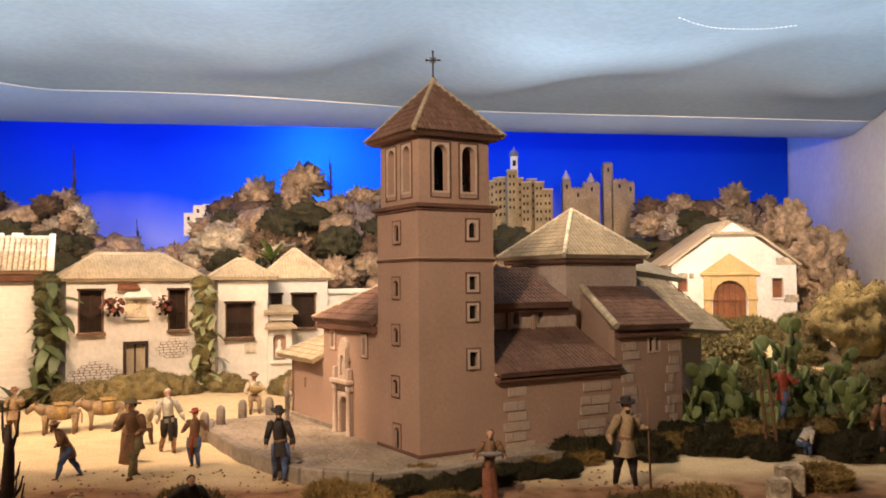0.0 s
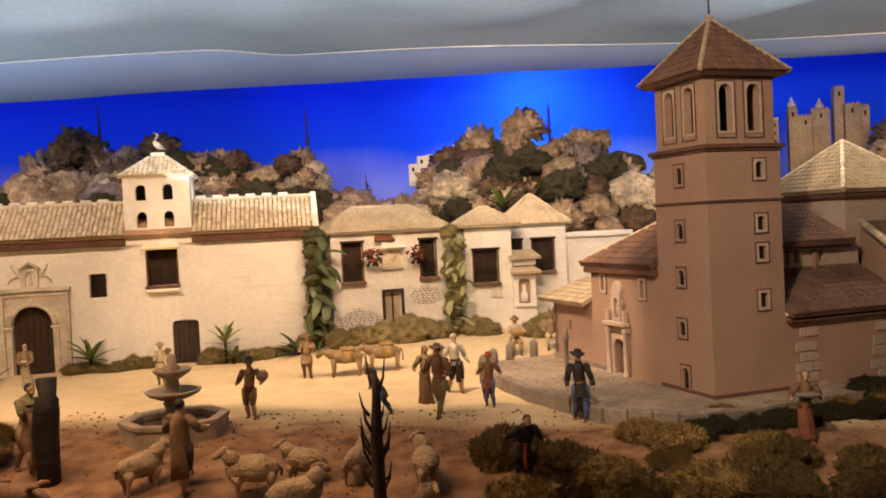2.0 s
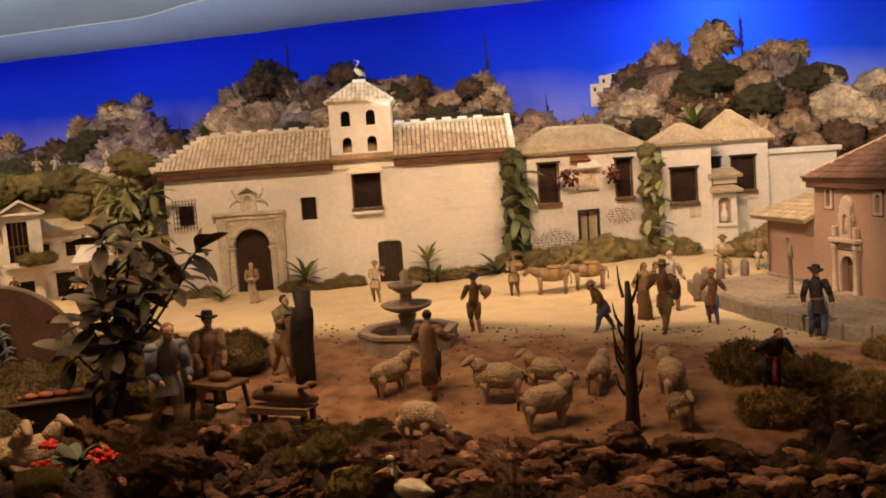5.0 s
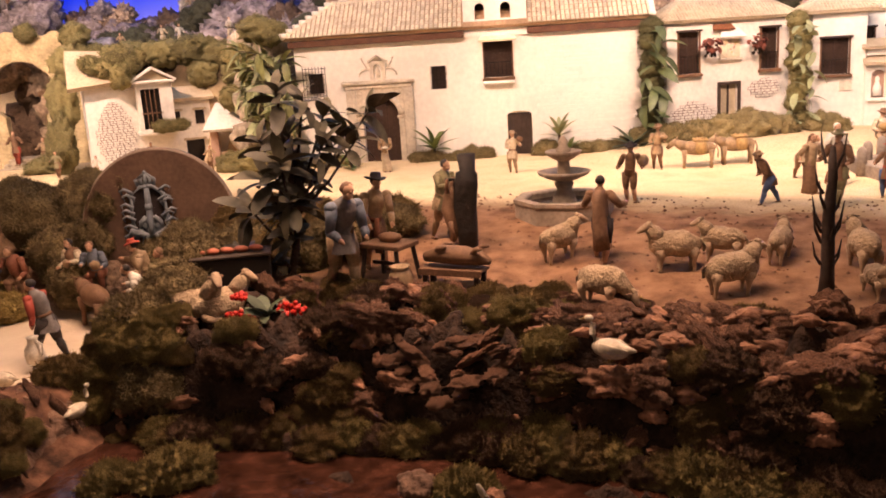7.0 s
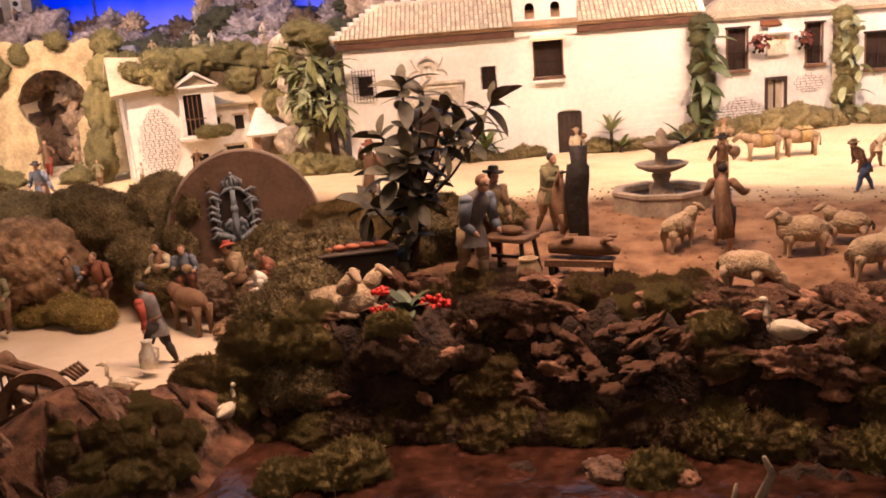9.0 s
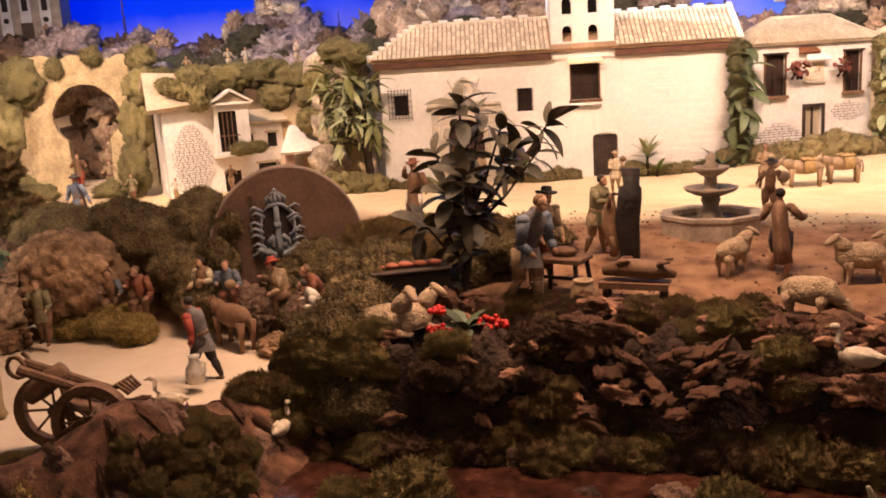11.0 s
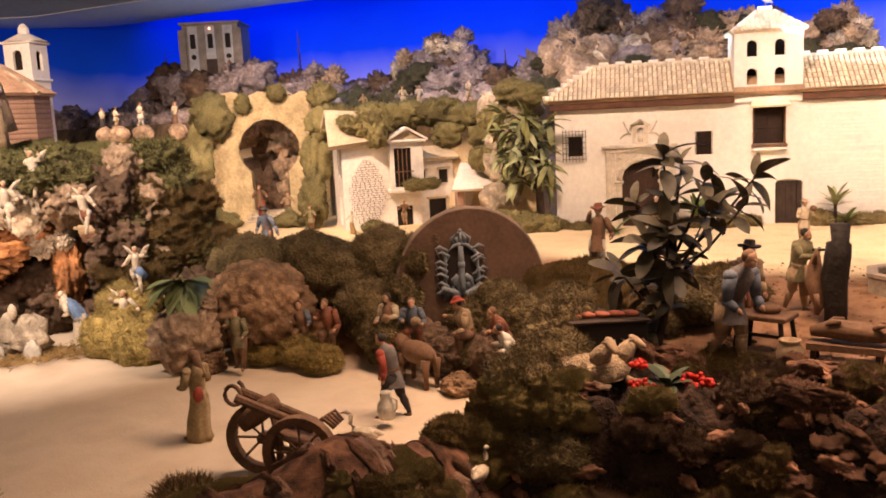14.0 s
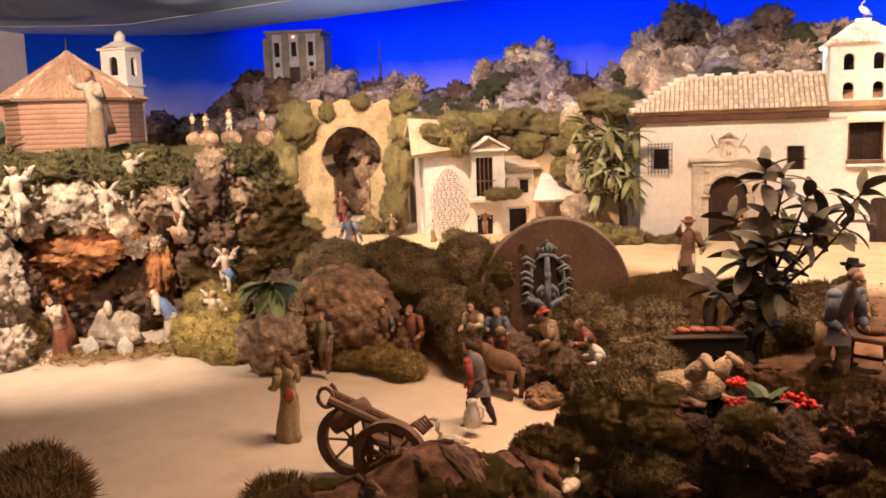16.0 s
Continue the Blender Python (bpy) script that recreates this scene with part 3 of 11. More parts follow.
def cloth_sheets():
    xs, k = np.linspace(-10.4, 2.77, 200), 70
    vs = []
    for j in range(k + 1):
        for x in xs:
            y = -2.5 + (cloth_front(x) + 2.5) * j / k
            z = cloth_height(x, y)
            vs.append((x, y, z))
    nx = len(xs)
    fs = [(j * nx + i, j * nx + i + 1, (j + 1) * nx + i + 1, (j + 1) * nx + i) for j in range(k) for i in range(nx - 1)]
    me = bpy.data.meshes.new("cloth_canopy")
    me.from_pydata(vs, [], fs)
    me.materials.append(CLOTH)
    me.polygons.foreach_set("use_smooth", [True] * len(me.polygons))
    canopy = tagged(new("cloth_canopy", me), "grey-blue cloth stretched overhead with soft folds", "cloth", kind="structure")
    bm = bmesh.new()
    rows = []
    for j in range(7):
        f = j / 6
        rows.append([bm.verts.new((x, cloth_front(x) + (hem(x) - cloth_front(x)) * f, 1.545 - 0.045 * f - 0.02 * math.sin(math.pi * f) + 0.006 * noise.noise((x * 1.7, f * 2, 9)))) for x in xs])
    for a, b in zip(rows, rows[1:]):
        for i in range(nx - 1):
            bm.faces.new((a[i], a[i + 1], b[i + 1], b[i]))
    tagged(obj("cloth_hem", bm, CLOTH_L, None, "", True), "pale blue-white hem of the cloth sky", "cloth", kind="structure")


    bm = bmesh.new()
    tube(bm, [(x, cloth_front(x) + 0.002, 1.536) for x in xs], 0.0045, 6)
    tagged(obj("cloth_edge", bm, CLOTH_W, None, "", True), "white stitched edge of the grey cloth", "cloth", kind="structure")


def lamp_string():
    """A string of tiny lamps lying in a fold of the cloth."""
    st = thing("lamp_string", (0, 0, 0), 0.0, "string of tiny white lamps along a fold of the cloth", "lights")
    pts = []
    for k in range(26):
        f = k / 25
        x, y = 0.88 + 0.57 * f, 3.14 + 0.34 * f + 0.05 * math.sin(math.pi * f)
        pts.append((x, y, cloth_height(x, y) - 0.006))
    bm = bmesh.new()
    tube(bm, pts, 0.0012, 5)
    part("cable", bm, CLOTH_W, st)
    for p in pts:
        bm = bmesh.new()
        ball(bm, p, 0.0028, sub=1)
        part("bulb", bm, BULB, st, "", True)


BULB = bpy.data.materials.new("lit_white_bulb")
BULB.use_nodes = True
BULB.node_tree.nodes["Principled BSDF"].inputs["Emission Color"].default_value = (1.0, 0.95, 0.9, 1)
BULB.node_tree.nodes["Principled BSDF"].inputs["Emission Strength"].default_value = 0.9
CLOTH_W = mat("white_edging", (0.8, 0.8, 0.82), 0.8, 3, 0.08, 0.1, 60)
cloth_sheets()
lamp_string()
PLASTER = mat("hall_plaster", (0.84, 0.82, 0.8), 0.9, 2, 0.1, 0.2, 30)
HALL = mat("hall_dark_paint", (0.2, 0.18, 0.17), 0.9, 2, 0.15, 0.2, 30)
for nm, bx, mt, lb in (
    ("wall_east", (2.78, 2.9, -3.2, 8.0, -1.0, 2.5), PLASTER, "pale grey plaster wall beside the model"),
    ("wall_west", (-9.37, -9.25, -3.2, 8.0, -1.0, 2.5), PLASTER, "pale plaster wall at the far end"),
    ("wall_south", (-10.6, 2.9, -3.3, -3.2, -1.0, 2.5), HALL, "dark hall wall behind the visitors"),
    ("wall_north", (-10.6, 2.9, 8.0, 8.1, -1.0, 2.5), HALL, "dark wall behind the painted sky"),
    ("floor", (-10.6, 2.9, -3.3, 8.1, -1.1, -1.0), HALL, "dark hall floor"),
    ("ceiling", (-10.6, 2.9, -3.3, 8.1, 2.5, 2.6), HALL, "dark hall ceiling above the cloth"),
    ("model_front", (-10.45, 2.77, 0.04, 0.1, -1.0, -0.28), HALL, "dark front board of the model stand"),
):
    tagged(obj(nm, boxed(*bx), mt), lb, nm.split("_")[0], kind="structure")


# ---- the brick church ----
SWAP = Matrix(((0, 1, 0, 0), (1, 0, 0, 0), (0, 0, 1, 0), (0, 0, 0, 1)))


def win_trim(parent, c, w, h, arch, m, material, proud=0.006, band=0.008, name="window_frame"):
    """A raised surround round an opening in a wall; c: middle of its foot."""
    bm = bmesh.new()
    x, z = c
    outer = (x - w / 2 - band, x + w / 2 + band)
    wall(bm, outer[0], outer[1], z - band, z + h + band, proud, [(x - w / 2, x + w / 2, z, z + h, arch)], m @ Matrix.Translation((0, -proud, 0)))
    return part(name, bm, material, parent)


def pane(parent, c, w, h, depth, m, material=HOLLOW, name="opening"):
    # solid sheet behind the hole; by default it paints the unlit inside
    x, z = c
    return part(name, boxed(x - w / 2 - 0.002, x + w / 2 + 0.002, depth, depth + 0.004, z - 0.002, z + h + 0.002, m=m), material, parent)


def church():
    ch = thing("church", (-0.069, 2.401, 0.0), 31.0, "brown brick village church with a square bell tower", "church")
    idm = Matrix.Identity(4)
    s, z0 = 0.253, -0.03
    # tower shaft: right face with small square windows, left face with slits
    right = [(0.18, 0.652, 0.045, 0.02), (0.18, 0.502, 0.038, 0), (0.18, 0.418, 0.038, 0), (0.18, 0.28, 0.042, 0)]
    left = [(0.127, 0.645, 0.048, 0.012), (0.132, 0.485, 0.045, 0.012), (0.135, 0.35, 0.042, 0.012), (0.139, 0.2, 0.042, 0.012), (0.132, 0.02, 0.085, 0.02)]
    bm = bmesh.new()
    wall(bm, 0, s, z0, 0.738, 0.03, [(x - 0.013, x + 0.013, z, z + h, a and 0.013) for x, z, h, a in right], idm)
    wall(bm, 0.03, s, z0, 0.738, 0.03, [(x - 0.015, x + 0.015, z, z + h, a and 0.015) for x, z, h, a in left], SWAP)
    box(bm, s - 0.03, s, 0.03, s, z0, 0.738)
    box(bm, 0.03, s - 0.03, s - 0.03, s, z0, 0.738)
    part("tower_wall", bm, BRICK, ch)
    for x, z, h, a in right:
        fr = win_trim(ch, (x, z), 0.026, h, a and 0.013, idm, BRICK_L, 0.003, 0.007)
        win_trim(ch, (x, z - 0.009), 0.044, h + 0.018, a and 0.013, idm, BRICK_D, 0.0022, 0.003, "window_surround")
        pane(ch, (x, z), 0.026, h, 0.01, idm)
    for x, z, h, a in left:
        win_trim(ch, (x, z), 0.03, h, 0.015, SWAP, BRICK, 0.003, 0.007)
        win_trim(ch, (x, z - 0.009), 0.046, h + 0.018, 0.0, SWAP, BRICK_D, 0.0022, 0.003, "window_surround")
        pane(ch, (x, z), 0.03, h, 0.006, SWAP)
    # string courses
    for z, t, p, mt in ((0.583, 0.005, 0.004, BRICK_D), (0.59, 0.005, 0.006, BRICK), (0.728, 0.007, 0.006, BRICK_D), (0.736, 0.012, 0.013, BRICK_D), (0.035, 0.01, 0.004, BRICK_D)):
        part("string_course", boxed(-p, s + p, -p, s + p, z, z + t, bev=0.0015), mt, ch)
    # belfry
    i, zb, zt = 0.008, 0.748, 0.945
    bw = s - 2 * i
    holes = [(i + bw * f - 0.023, i + bw * f + 0.023, 0.785, 0.918, 0.023) for f in (0.3, 0.7)]
    bm = bmesh.new()
    wall(bm, i, s - i, zb, zt, 0.025, holes, Matrix.Translation((0, i, 0)))
    part("belfry_wall", bm, BRICK, ch)
    for x0, x1, hs, mm in ((i + 0.025, s - i, holes, Matrix.Translation((i, 0, 0)) @ SWAP), (i + 0.025, s - i, holes, Matrix.Translation((0, s - i - 0.025, 0))), (i + 0.025, s - i - 0.025, [], Matrix.Translation((s - i - 0.025, 0, 0)) @ SWAP)):
        bm = bmesh.new()
        wall(bm, x0, x1, zb, zt, 0.025, hs, mm)
        part("belfry_wall", bm, BRICK, ch)
    for mm in (Matrix.Translation((0, i, 0)), Matrix.Translation((i, 0, 0)) @ SWAP):
        for h in holes:
            c = (h[0] + h[1]) / 2
            win_trim(ch, (c, 0.768), 0.062, 0.157, 0.0, mm, BRICK_D, 0.003, 0.003, "window_surround")
            win_trim(ch, (c, 0.785), 0.046, 0.133, 0.023, mm, BRICK_L, 0.003, 0.006)
            bm = bmesh.new()
            lathe(bm, [(0.002, 0.07), (0.004, 0.06), (0.009, 0.045), (0.011, 0.02), (0.014, 0.0)], 12)
            bell = part("bell", bm, IRON, ch, "small dark bell", True)
            bell.matrix_basis = mm @ Matrix.Translation((c, 0.04, 0.81))
    # block added inside the belfry so its arches show painted darkness
    part("belfry_dark_block", boxed(s / 2 - 0.055, s / 2 + 0.055, s / 2 - 0.055, s / 2 + 0.055, 0.749, 0.937), HOLLOW, ch)
    # tower roof
    o, z1, z2 = 0.028, 0.952, 1.128
    a, b, c, d, top = (-o, -o, z1), (s + o, -o, z1), (s + o, s + o, z1), (-o, s + o, z1), (s / 2, s / 2, z2)
    part("cornice", boxed(-o + 0.012, s + o - 0.012, -o + 0.012, s + o - 0.012, 0.938, 0.952, bev=0.003), BRICK_D, ch)
    bm = bmesh.new()
    for p, q in ((a, b), (b, c), (c, d), (d, a)):
        slope(bm, p, q, top, top, 0.014)
    bmt = bmesh.new()
    for p, q in ((a, b), (b, c), (c, d), (d, a)):
        tiles(bmt, p, q, top, top, 0.0135, 9)
    rf = part("roof", bm, TILE_D, ch)
    tagged(part("tile_covering", bmt, TILE_D, rf), kind="stuff")
    bm = bmesh.new()
    for p in (a, b, c, d):
        ridge(bm, p, top, 0.007, 0.02)
    ball(bm, (s / 2, s / 2, z2 + 0.003), 0.012)
    part("ridge_tiles", bm, TILE_P, rf)
    bm = bmesh.new()
    tube(bm, [(s / 2, s / 2, z2), (s / 2, s / 2, z2 + 0.09)], 0.0025, 6)
    arm = Matrix.Translation((s / 2, s / 2, z2 + 0.066)) @ pose(0, 0, 0, 0, 0, -31)
    box(bm, -0.02, 0.02, -0.002, 0.002, -0.002, 0.002, m=arm)
    for k in (-1, 1):
        ball(bm, arm @ Vector((k * 0.02, 0, 0)), 0.0042, sub=1)
        box(bm, -0.0015, 0.0015, -0.0015, 0.0015, -0.012, 0.012, m=arm @ pose(0, 0, 0, 0, k * 45, 0))
    ball(bm, (s / 2, s / 2, z2 + 0.092), 0.0045, sub=1)
    part("cross", bm, IRON, ch, "wrought iron cross")
    # west front beside the tower
    v0, v1, ze = s, 0.67, 0.405
    f_holes = [(0.59 - 0.012, 0.59 + 0.012, 0.31, 0.365, 0.012), (0.347 - 0.012, 0.347 + 0.012, 0.30, 0.355, 0.012), (0.455, 0.525, z0, 0.155, 0.035)]
    bm = bmesh.new()
    wall(bm, v0, v1, z0, ze, 0.03, f_holes, SWAP)
    box(bm, 0.03, 0.3, v1 - 0.03, v1, z0, ze)
    part("west_wall", bm, BRICK, ch)
    for h in f_holes[:2]:
        c = (h[0] + h[1]) / 2
        win_trim(ch, (c, h[2]), 0.024, h[3] - h[2], 0.012, SWAP, BRICK_L, 0.004, 0.009)
        win_trim(ch, (c, h[2] - 0.009), 0.046, h[3] - h[2] + 0.018, 0.012, SWAP, BRICK_D, 0.002, 0.003, "window_surround")
        pane(ch, (c, h[2]), 0.024, h[3] - h[2], 0.02, SWAP)
    door = part("door", boxed(0.457, 0.523, 0.018, 0.026, z0, 0.15, m=SWAP), WOOD, ch, "brown panelled church door")
    for k in range(4):
        part("door_panel", boxed(0.46 + 0.016 * k, 0.472 + 0.016 * k, 0.013, 0.018, 0.0, 0.12, bev=0.001, m=SWAP), WOOD, door)
    # stone portal with columns, entablature, niche and scrolls
    po = part("portal", boxed(0.43, 0.55, -0.008, -0.0005, 0.175, 0.2, bev=0.002, m=SWAP), BRICK_L, ch, "carved stone portal with niche")
    win_trim(po, (0.49, 0.0), 0.07, 0.155, 0.035, SWAP, BRICK_L, 0.008, 0.014, "arch")
    for x in (0.437, 0.543):
        bm = bmesh.new()
        lathe(bm, [(0.011, 0), (0.011, 0.02), (0.008, 0.024), (0.0075, 0.09), (0.0065, 0.15), (0.009, 0.156), (0.011, 0.172)], 12, (0, 0, 0))
        col = part("column", bm, BRICK_L, po, "", True)
        col.matrix_basis = SWAP @ Matrix.Translation((x, -0.016, 0.02))
        part("plinth", boxed(x - 0.015, x + 0.015, -0.032, -0.0005, -0.02, 0.035, bev=0.002, m=SWAP), BRICK_L, po)
        part("pinnacle", boxed(x - 0.007, x + 0.007, -0.022, -0.004, 0.213, 0.25, bev=0.003, m=SWAP), BRICK_L, po)
    part("entablature", boxed(0.422, 0.558, -0.03, -0.0005, 0.198, 0.213, bev=0.003, m=SWAP), BRICK_L, po)
    bm = bmesh.new()
    wall(bm, 0.462, 0.518, 0.213, 0.315, 0.014, [(0.478, 0.502, 0.225, 0.29, 0.012)], SWAP @ Matrix.Translation((0, -0.0145, 0)))
    part("niche", bm, BRICK_L, po)
    bm = bmesh.new()
    lathe(bm, [(0.006, 0), (0.007, 0.02), (0.005, 0.035), (0.003, 0.037), (0.004, 0.044), (0.001, 0.05)], 10)
    sc = part("carved_saint", bm, BRICK_L, po, "", True)
    sc.matrix_basis = SWAP @ Matrix.Translation((0.49, -0.007, 0.228))
    bm = bmesh.new()
    for x in (0.455, 0.525):
        tube(bm, [(x + 0.01 * math.cos(t) * (1 - t / 9), -0.008, 0.25 + 0.03 * t / 4 + 0.01 * math.sin(t)) for t in [k * 0.5 for k in range(13)]], 0.0035, 6)
    bmesh.ops.transform(bm, matrix=SWAP, verts=bm.verts)
    part("scrolls", bm, BRICK_L, po)
    bm = bmesh.new()
    lathe(bm, [(0.03, 0), (0.03, 0.008), (0.024, 0.012)], 16)
    bmesh.ops.transform(bm, matrix=SWAP @ Matrix.Translation((0.49, -0.0005, 0.318)) @ pose(0, 0, 0, 90), verts=bm.verts)
    part("medallion", bm, BRICK_L, po)
    # nave roof over the west front, running back to the crossing
    e = 0.03
    zr = 0.565
    a, b, c, d = (-e, v0, ze), (-e, v1 + e, ze), (0.26, 0.5, zr), (0.26, v0 + 0.03, zr)
    g, h2 = (0.6, v1 + e, ze), (0.6, 0.5, zr)
    bm, bmt = bmesh.new(), bmesh.new()
    slope(bm, a, b, c, d, 0.016)
    slope(bm, b, g, h2, c, 0.016)
    tiles(bmt, a, b, c, d, 0.016, 10)
    tiles(bmt, b, g, h2, c, 0.016, 10)
    rf = part("nave_roof", bm, TILE_D, ch)
    tagged(part("tile_covering", bmt, TILE_D, rf), kind="stuff")
    bm = bmesh.new()
    ridge(bm, b, c, 0.008, 0.025)
    part("ridge_tiles", bm, TILE_P, rf)
    part("eave_cornice", boxed(-0.02, 0.0, v0 + 0.001, v1 + 0.02, ze - 0.035, ze - 0.014, bev=0.003), BRICK_D, ch)
    # side chapel at the north end, with plinth
    bm = bmesh.new()
    wall(bm, v1, 0.97, z0, 0.262, 0.025, [(0.84 - 0.009, 0.84 + 0.009, 0.15, 0.185, 0)], SWAP)
    wall(bm, 0.0, 0.25, z0, 0.262, 0.025, [], Matrix.Translation((0, 0.945, 0)))
    part("side_chapel_wall", bm, BRICK, ch)
    pane(ch, (0.84, 0.15), 0.018, 0.035, 0.012, SWAP)
    part("side_chapel_plinth", boxed(0.56, 0.974, -0.006, -0.0005, z0, 0.05, bev=0.002, m=SWAP), STONE, ch, "rough stone plinth")
    a, b, c, d = (-0.045, v1 + 0.002, 0.262), (-0.045, 1.015, 0.262), (0.13, 0.88, 0.345), (0.13, v1 + 0.002, 0.345)
    bm, bmt = bmesh.new(), bmesh.new()
    slope(bm, a, b, c, d, 0.014)
    slope(bm, b, (0.28, 1.015, 0.262), (0.28, 0.88, 0.345), c, 0.014)
    tiles(bmt, a, b, c, d, 0.018, 7)
    tiles(bmt, b, (0.28, 1.015, 0.262), (0.28, 0.88, 0.345), c, 0.018, 7)
    rf = part("side_chapel_roof", bm, TILE_P, ch, "sandy tile roof of the side chapel")
    tagged(part("tile_covering", bmt, TILE_P, rf), kind="stuff")
    # south aisle, clerestory and its roofs
    ua, ub = s, 0.72
    part("aisle_wall", boxed(ua, ub, 0.0, 0.03, z0, 0.245), BRICK, ch)
    bm = bmesh.new()
    slope(bm, (ua + 0.001, -0.035, 0.258), (ub, -0.035, 0.258), (ub, 0.2, 0.375), (ua + 0.001, 0.2, 0.375), 0.015)
    bmt = bmesh.new()
    tiles(bmt, (ua + 0.001, -0.035, 0.258), (ub, -0.035, 0.258), (ub, 0.2, 0.375), (ua + 0.001, 0.2, 0.375), 0.016, 9, 0.004)
    rf = part("aisle_roof", bm, TILE_D, ch)
    tagged(part("tile_covering", bmt, TILE_D, rf), kind="stuff")
    part("aisle_eave", boxed(ua, ub, -0.02, 0.0, 0.228, 0.24, bev=0.002), BRICK_D, ch)
    cl = [(x - 0.01, x + 0.01, 0.385, 0.425, 0.01) for x in (0.36, 0.47, 0.57)]
    bm = bmesh.new()
    wall(bm, ua + 0.001, ub, 0.34, 0.45, 0.03, cl, Matrix.Translation((0, 0.19, 0)))
    part("clerestory_wall", bm, BRICK_L, ch)
    for h in cl:
        pane(ch, ((h[0] + h[1]) / 2, h[2]), 0.02, 0.04, 0.02, Matrix.Translation((0, 0.19, 0)))
        part("pilaster", boxed(h[0] - 0.03, h[0] - 0.018, 0.18, 0.1895, 0.36, 0.44), BRICK, ch)
    bm, bmt = bmesh.new(), bmesh.new()
    q = [(ua + 0.001, 0.145, 0.455), (ub - 0.05, 0.145, 0.455), (ub - 0.05, 0.4, 0.575), (ua + 0.001, 0.4, 0.575)]
    slope(bm, *q, 0.02)
    tiles(bmt, *q, 0.016, 9, 0.004)
    rf = part("south_roof", bm, TILE_D, ch)
    tagged(part("tile_covering", bmt, TILE_D, rf), kind="stuff")
    part("south_eave", boxed(ua + 0.001, ub - 0.05, 0.165, 0.19, 0.425, 0.438, bev=0.002), BRICK_D, ch)
    # crossing with its pyramid roof
    cu0, cu1, cv0, cv1, zc = 0.72, 1.05, 0.24, 0.57, 0.615
    part("crossing_wall", boxed(cu0, cu1, cv0, cv1, 0.3, zc - 0.014, bev=0.002), BRICK_L, ch)
    part("crossing_cornice", boxed(cu0 - 0.02, cu1 + 0.02, cv0 - 0.02, cv1 + 0.02, zc - 0.03, zc - 0.012, bev=0.004), BRICK_D, ch)
    o = 0.035
    pts = [(cu0 - o, cv0 - o, zc), (cu1 + o, cv0 - o, zc), (cu1 + o, cv1 + o, zc), (cu0 - o, cv1 + o, zc)]
    top = ((cu0 + cu1) / 2, (cv0 + cv1) / 2, 0.79)
    bm, bmt, bmr = bmesh.new(), bmesh.new(), bmesh.new()
    for k in range(4):
        slope(bm, pts[k], pts[(k + 1) % 4], top, top, 0.016)
        tiles(bmt, pts[k], pts[(k + 1) % 4], top, top, 0.017, 12, 0.005)
        ridge(bmr, pts[k], top, 0.008, 0.028)
    rf = part("crossing_roof", bm, TILE_P, ch, "pyramid roof of sandy clay tiles")
    tagged(part("tile_covering", bmt, TILE_P, rf), kind="stuff")
    part("ridge_tiles", bmr, TILE, rf)
    # transept with pent roof and pale quoins
    tu0, tu1 = 0.72, 1.02
    bm = bmesh.new()
    wall(bm, tu0, tu1, z0, 0.365, 0.03, [(0.87, 0.888, 0.29, 0.335, 0.009), (0.898, 0.916, 0.29, 0.335, 0.009)])
    wall(bm, 0.03, 0.236, z0, 0.365, 0.03, [], Matrix.Translation((tu1 - 0.03, 0, 0)) @ SWAP, top=lambda x: 0.37 + 0.11 * (x - 0.02) / 0.22)
    wall(bm, 0.03, 0.236, z0, 0.365, 0.03, [], Matrix.Translation((tu0, 0, 0)) @ Matrix(((1, 0.25, 0, 0), (0, 1, 0, 0), (0, 0, 1, 0), (0, 0, 0, 1))) @ SWAP, top=lambda x: 0.37 + 0.11 * (x - 0.02) / 0.22)
    part("transept_wall", bm, BRICK, ch)
    for x in (0.879, 0.907):
        pane(ch, (x, 0.29), 0.018, 0.045, 0.02, Matrix.Identity(4))
        win_trim(ch, (x, 0.29), 0.018, 0.045, 0.009, Matrix.Identity(4), BRICK_L, 0.003, 0.005)
    q = [(0.697, -0.035, 0.381), (1.03, -0.035, 0.378), (1.11, 0.238, 0.503), (0.79, 0.238, 0.503)]
    bm, bmt = bmesh.new(), bmesh.new()
    slope(bm, *q, 0.016)
    tiles(bmt, *q, 0.016, 11, 0.0045)
    rf = part("transept_roof", bm, TILE_D, ch)
    tagged(part("tile_covering", bmt, TILE_D, rf), kind="stuff")
    for p0, p1, r in ((q[3], q[0], 0.012), (q[2], q[1], 0.008)):
        for a, b in steps_along(p0, p1, 0.035):
            bm = bmesh.new()
            ridge(bm, a, b, r, 0.035)
            part("verge_tile", bm, TILE_P, rf)
    part("transept_eave", boxed(tu0, tu1 + 0.01, -0.02, 0.0, 0.34, 0.353, bev=0.002), BRICK_D, ch)
    # apse roofs behind
    part("apse_wall", boxed(1.055, 1.4, 0.26, 0.66, z0, 0.3), BRICK_L, ch)
    q1 = [(1.035, 0.1, 0.36), (1.5, 0.2, 0.325), (1.3, 0.36, 0.52), (1.118, 0.28, 0.515)]
    q2 = [(1.5, 0.2, 0.325), (1.5, 0.75, 0.325), (1.28, 0.56, 0.56), (1.3, 0.36, 0.52)]
    bm, bmt = bmesh.new(), bmesh.new()
    for q in (q1, q2):
        slope(bm, *q, 0.016)
        tiles(bmt, *q, 0.017, 10, 0.005)
    rf = part("apse_roof", bm, TILE_P, ch)
    tagged(part("tile_covering", bmt, TILE_P, rf), kind="stuff")
    part("apse_drum", boxed(1.1, 1.27, 0.38, 0.6, 0.3, 0.56), BRICK_L, ch)
    bm = bmesh.new()
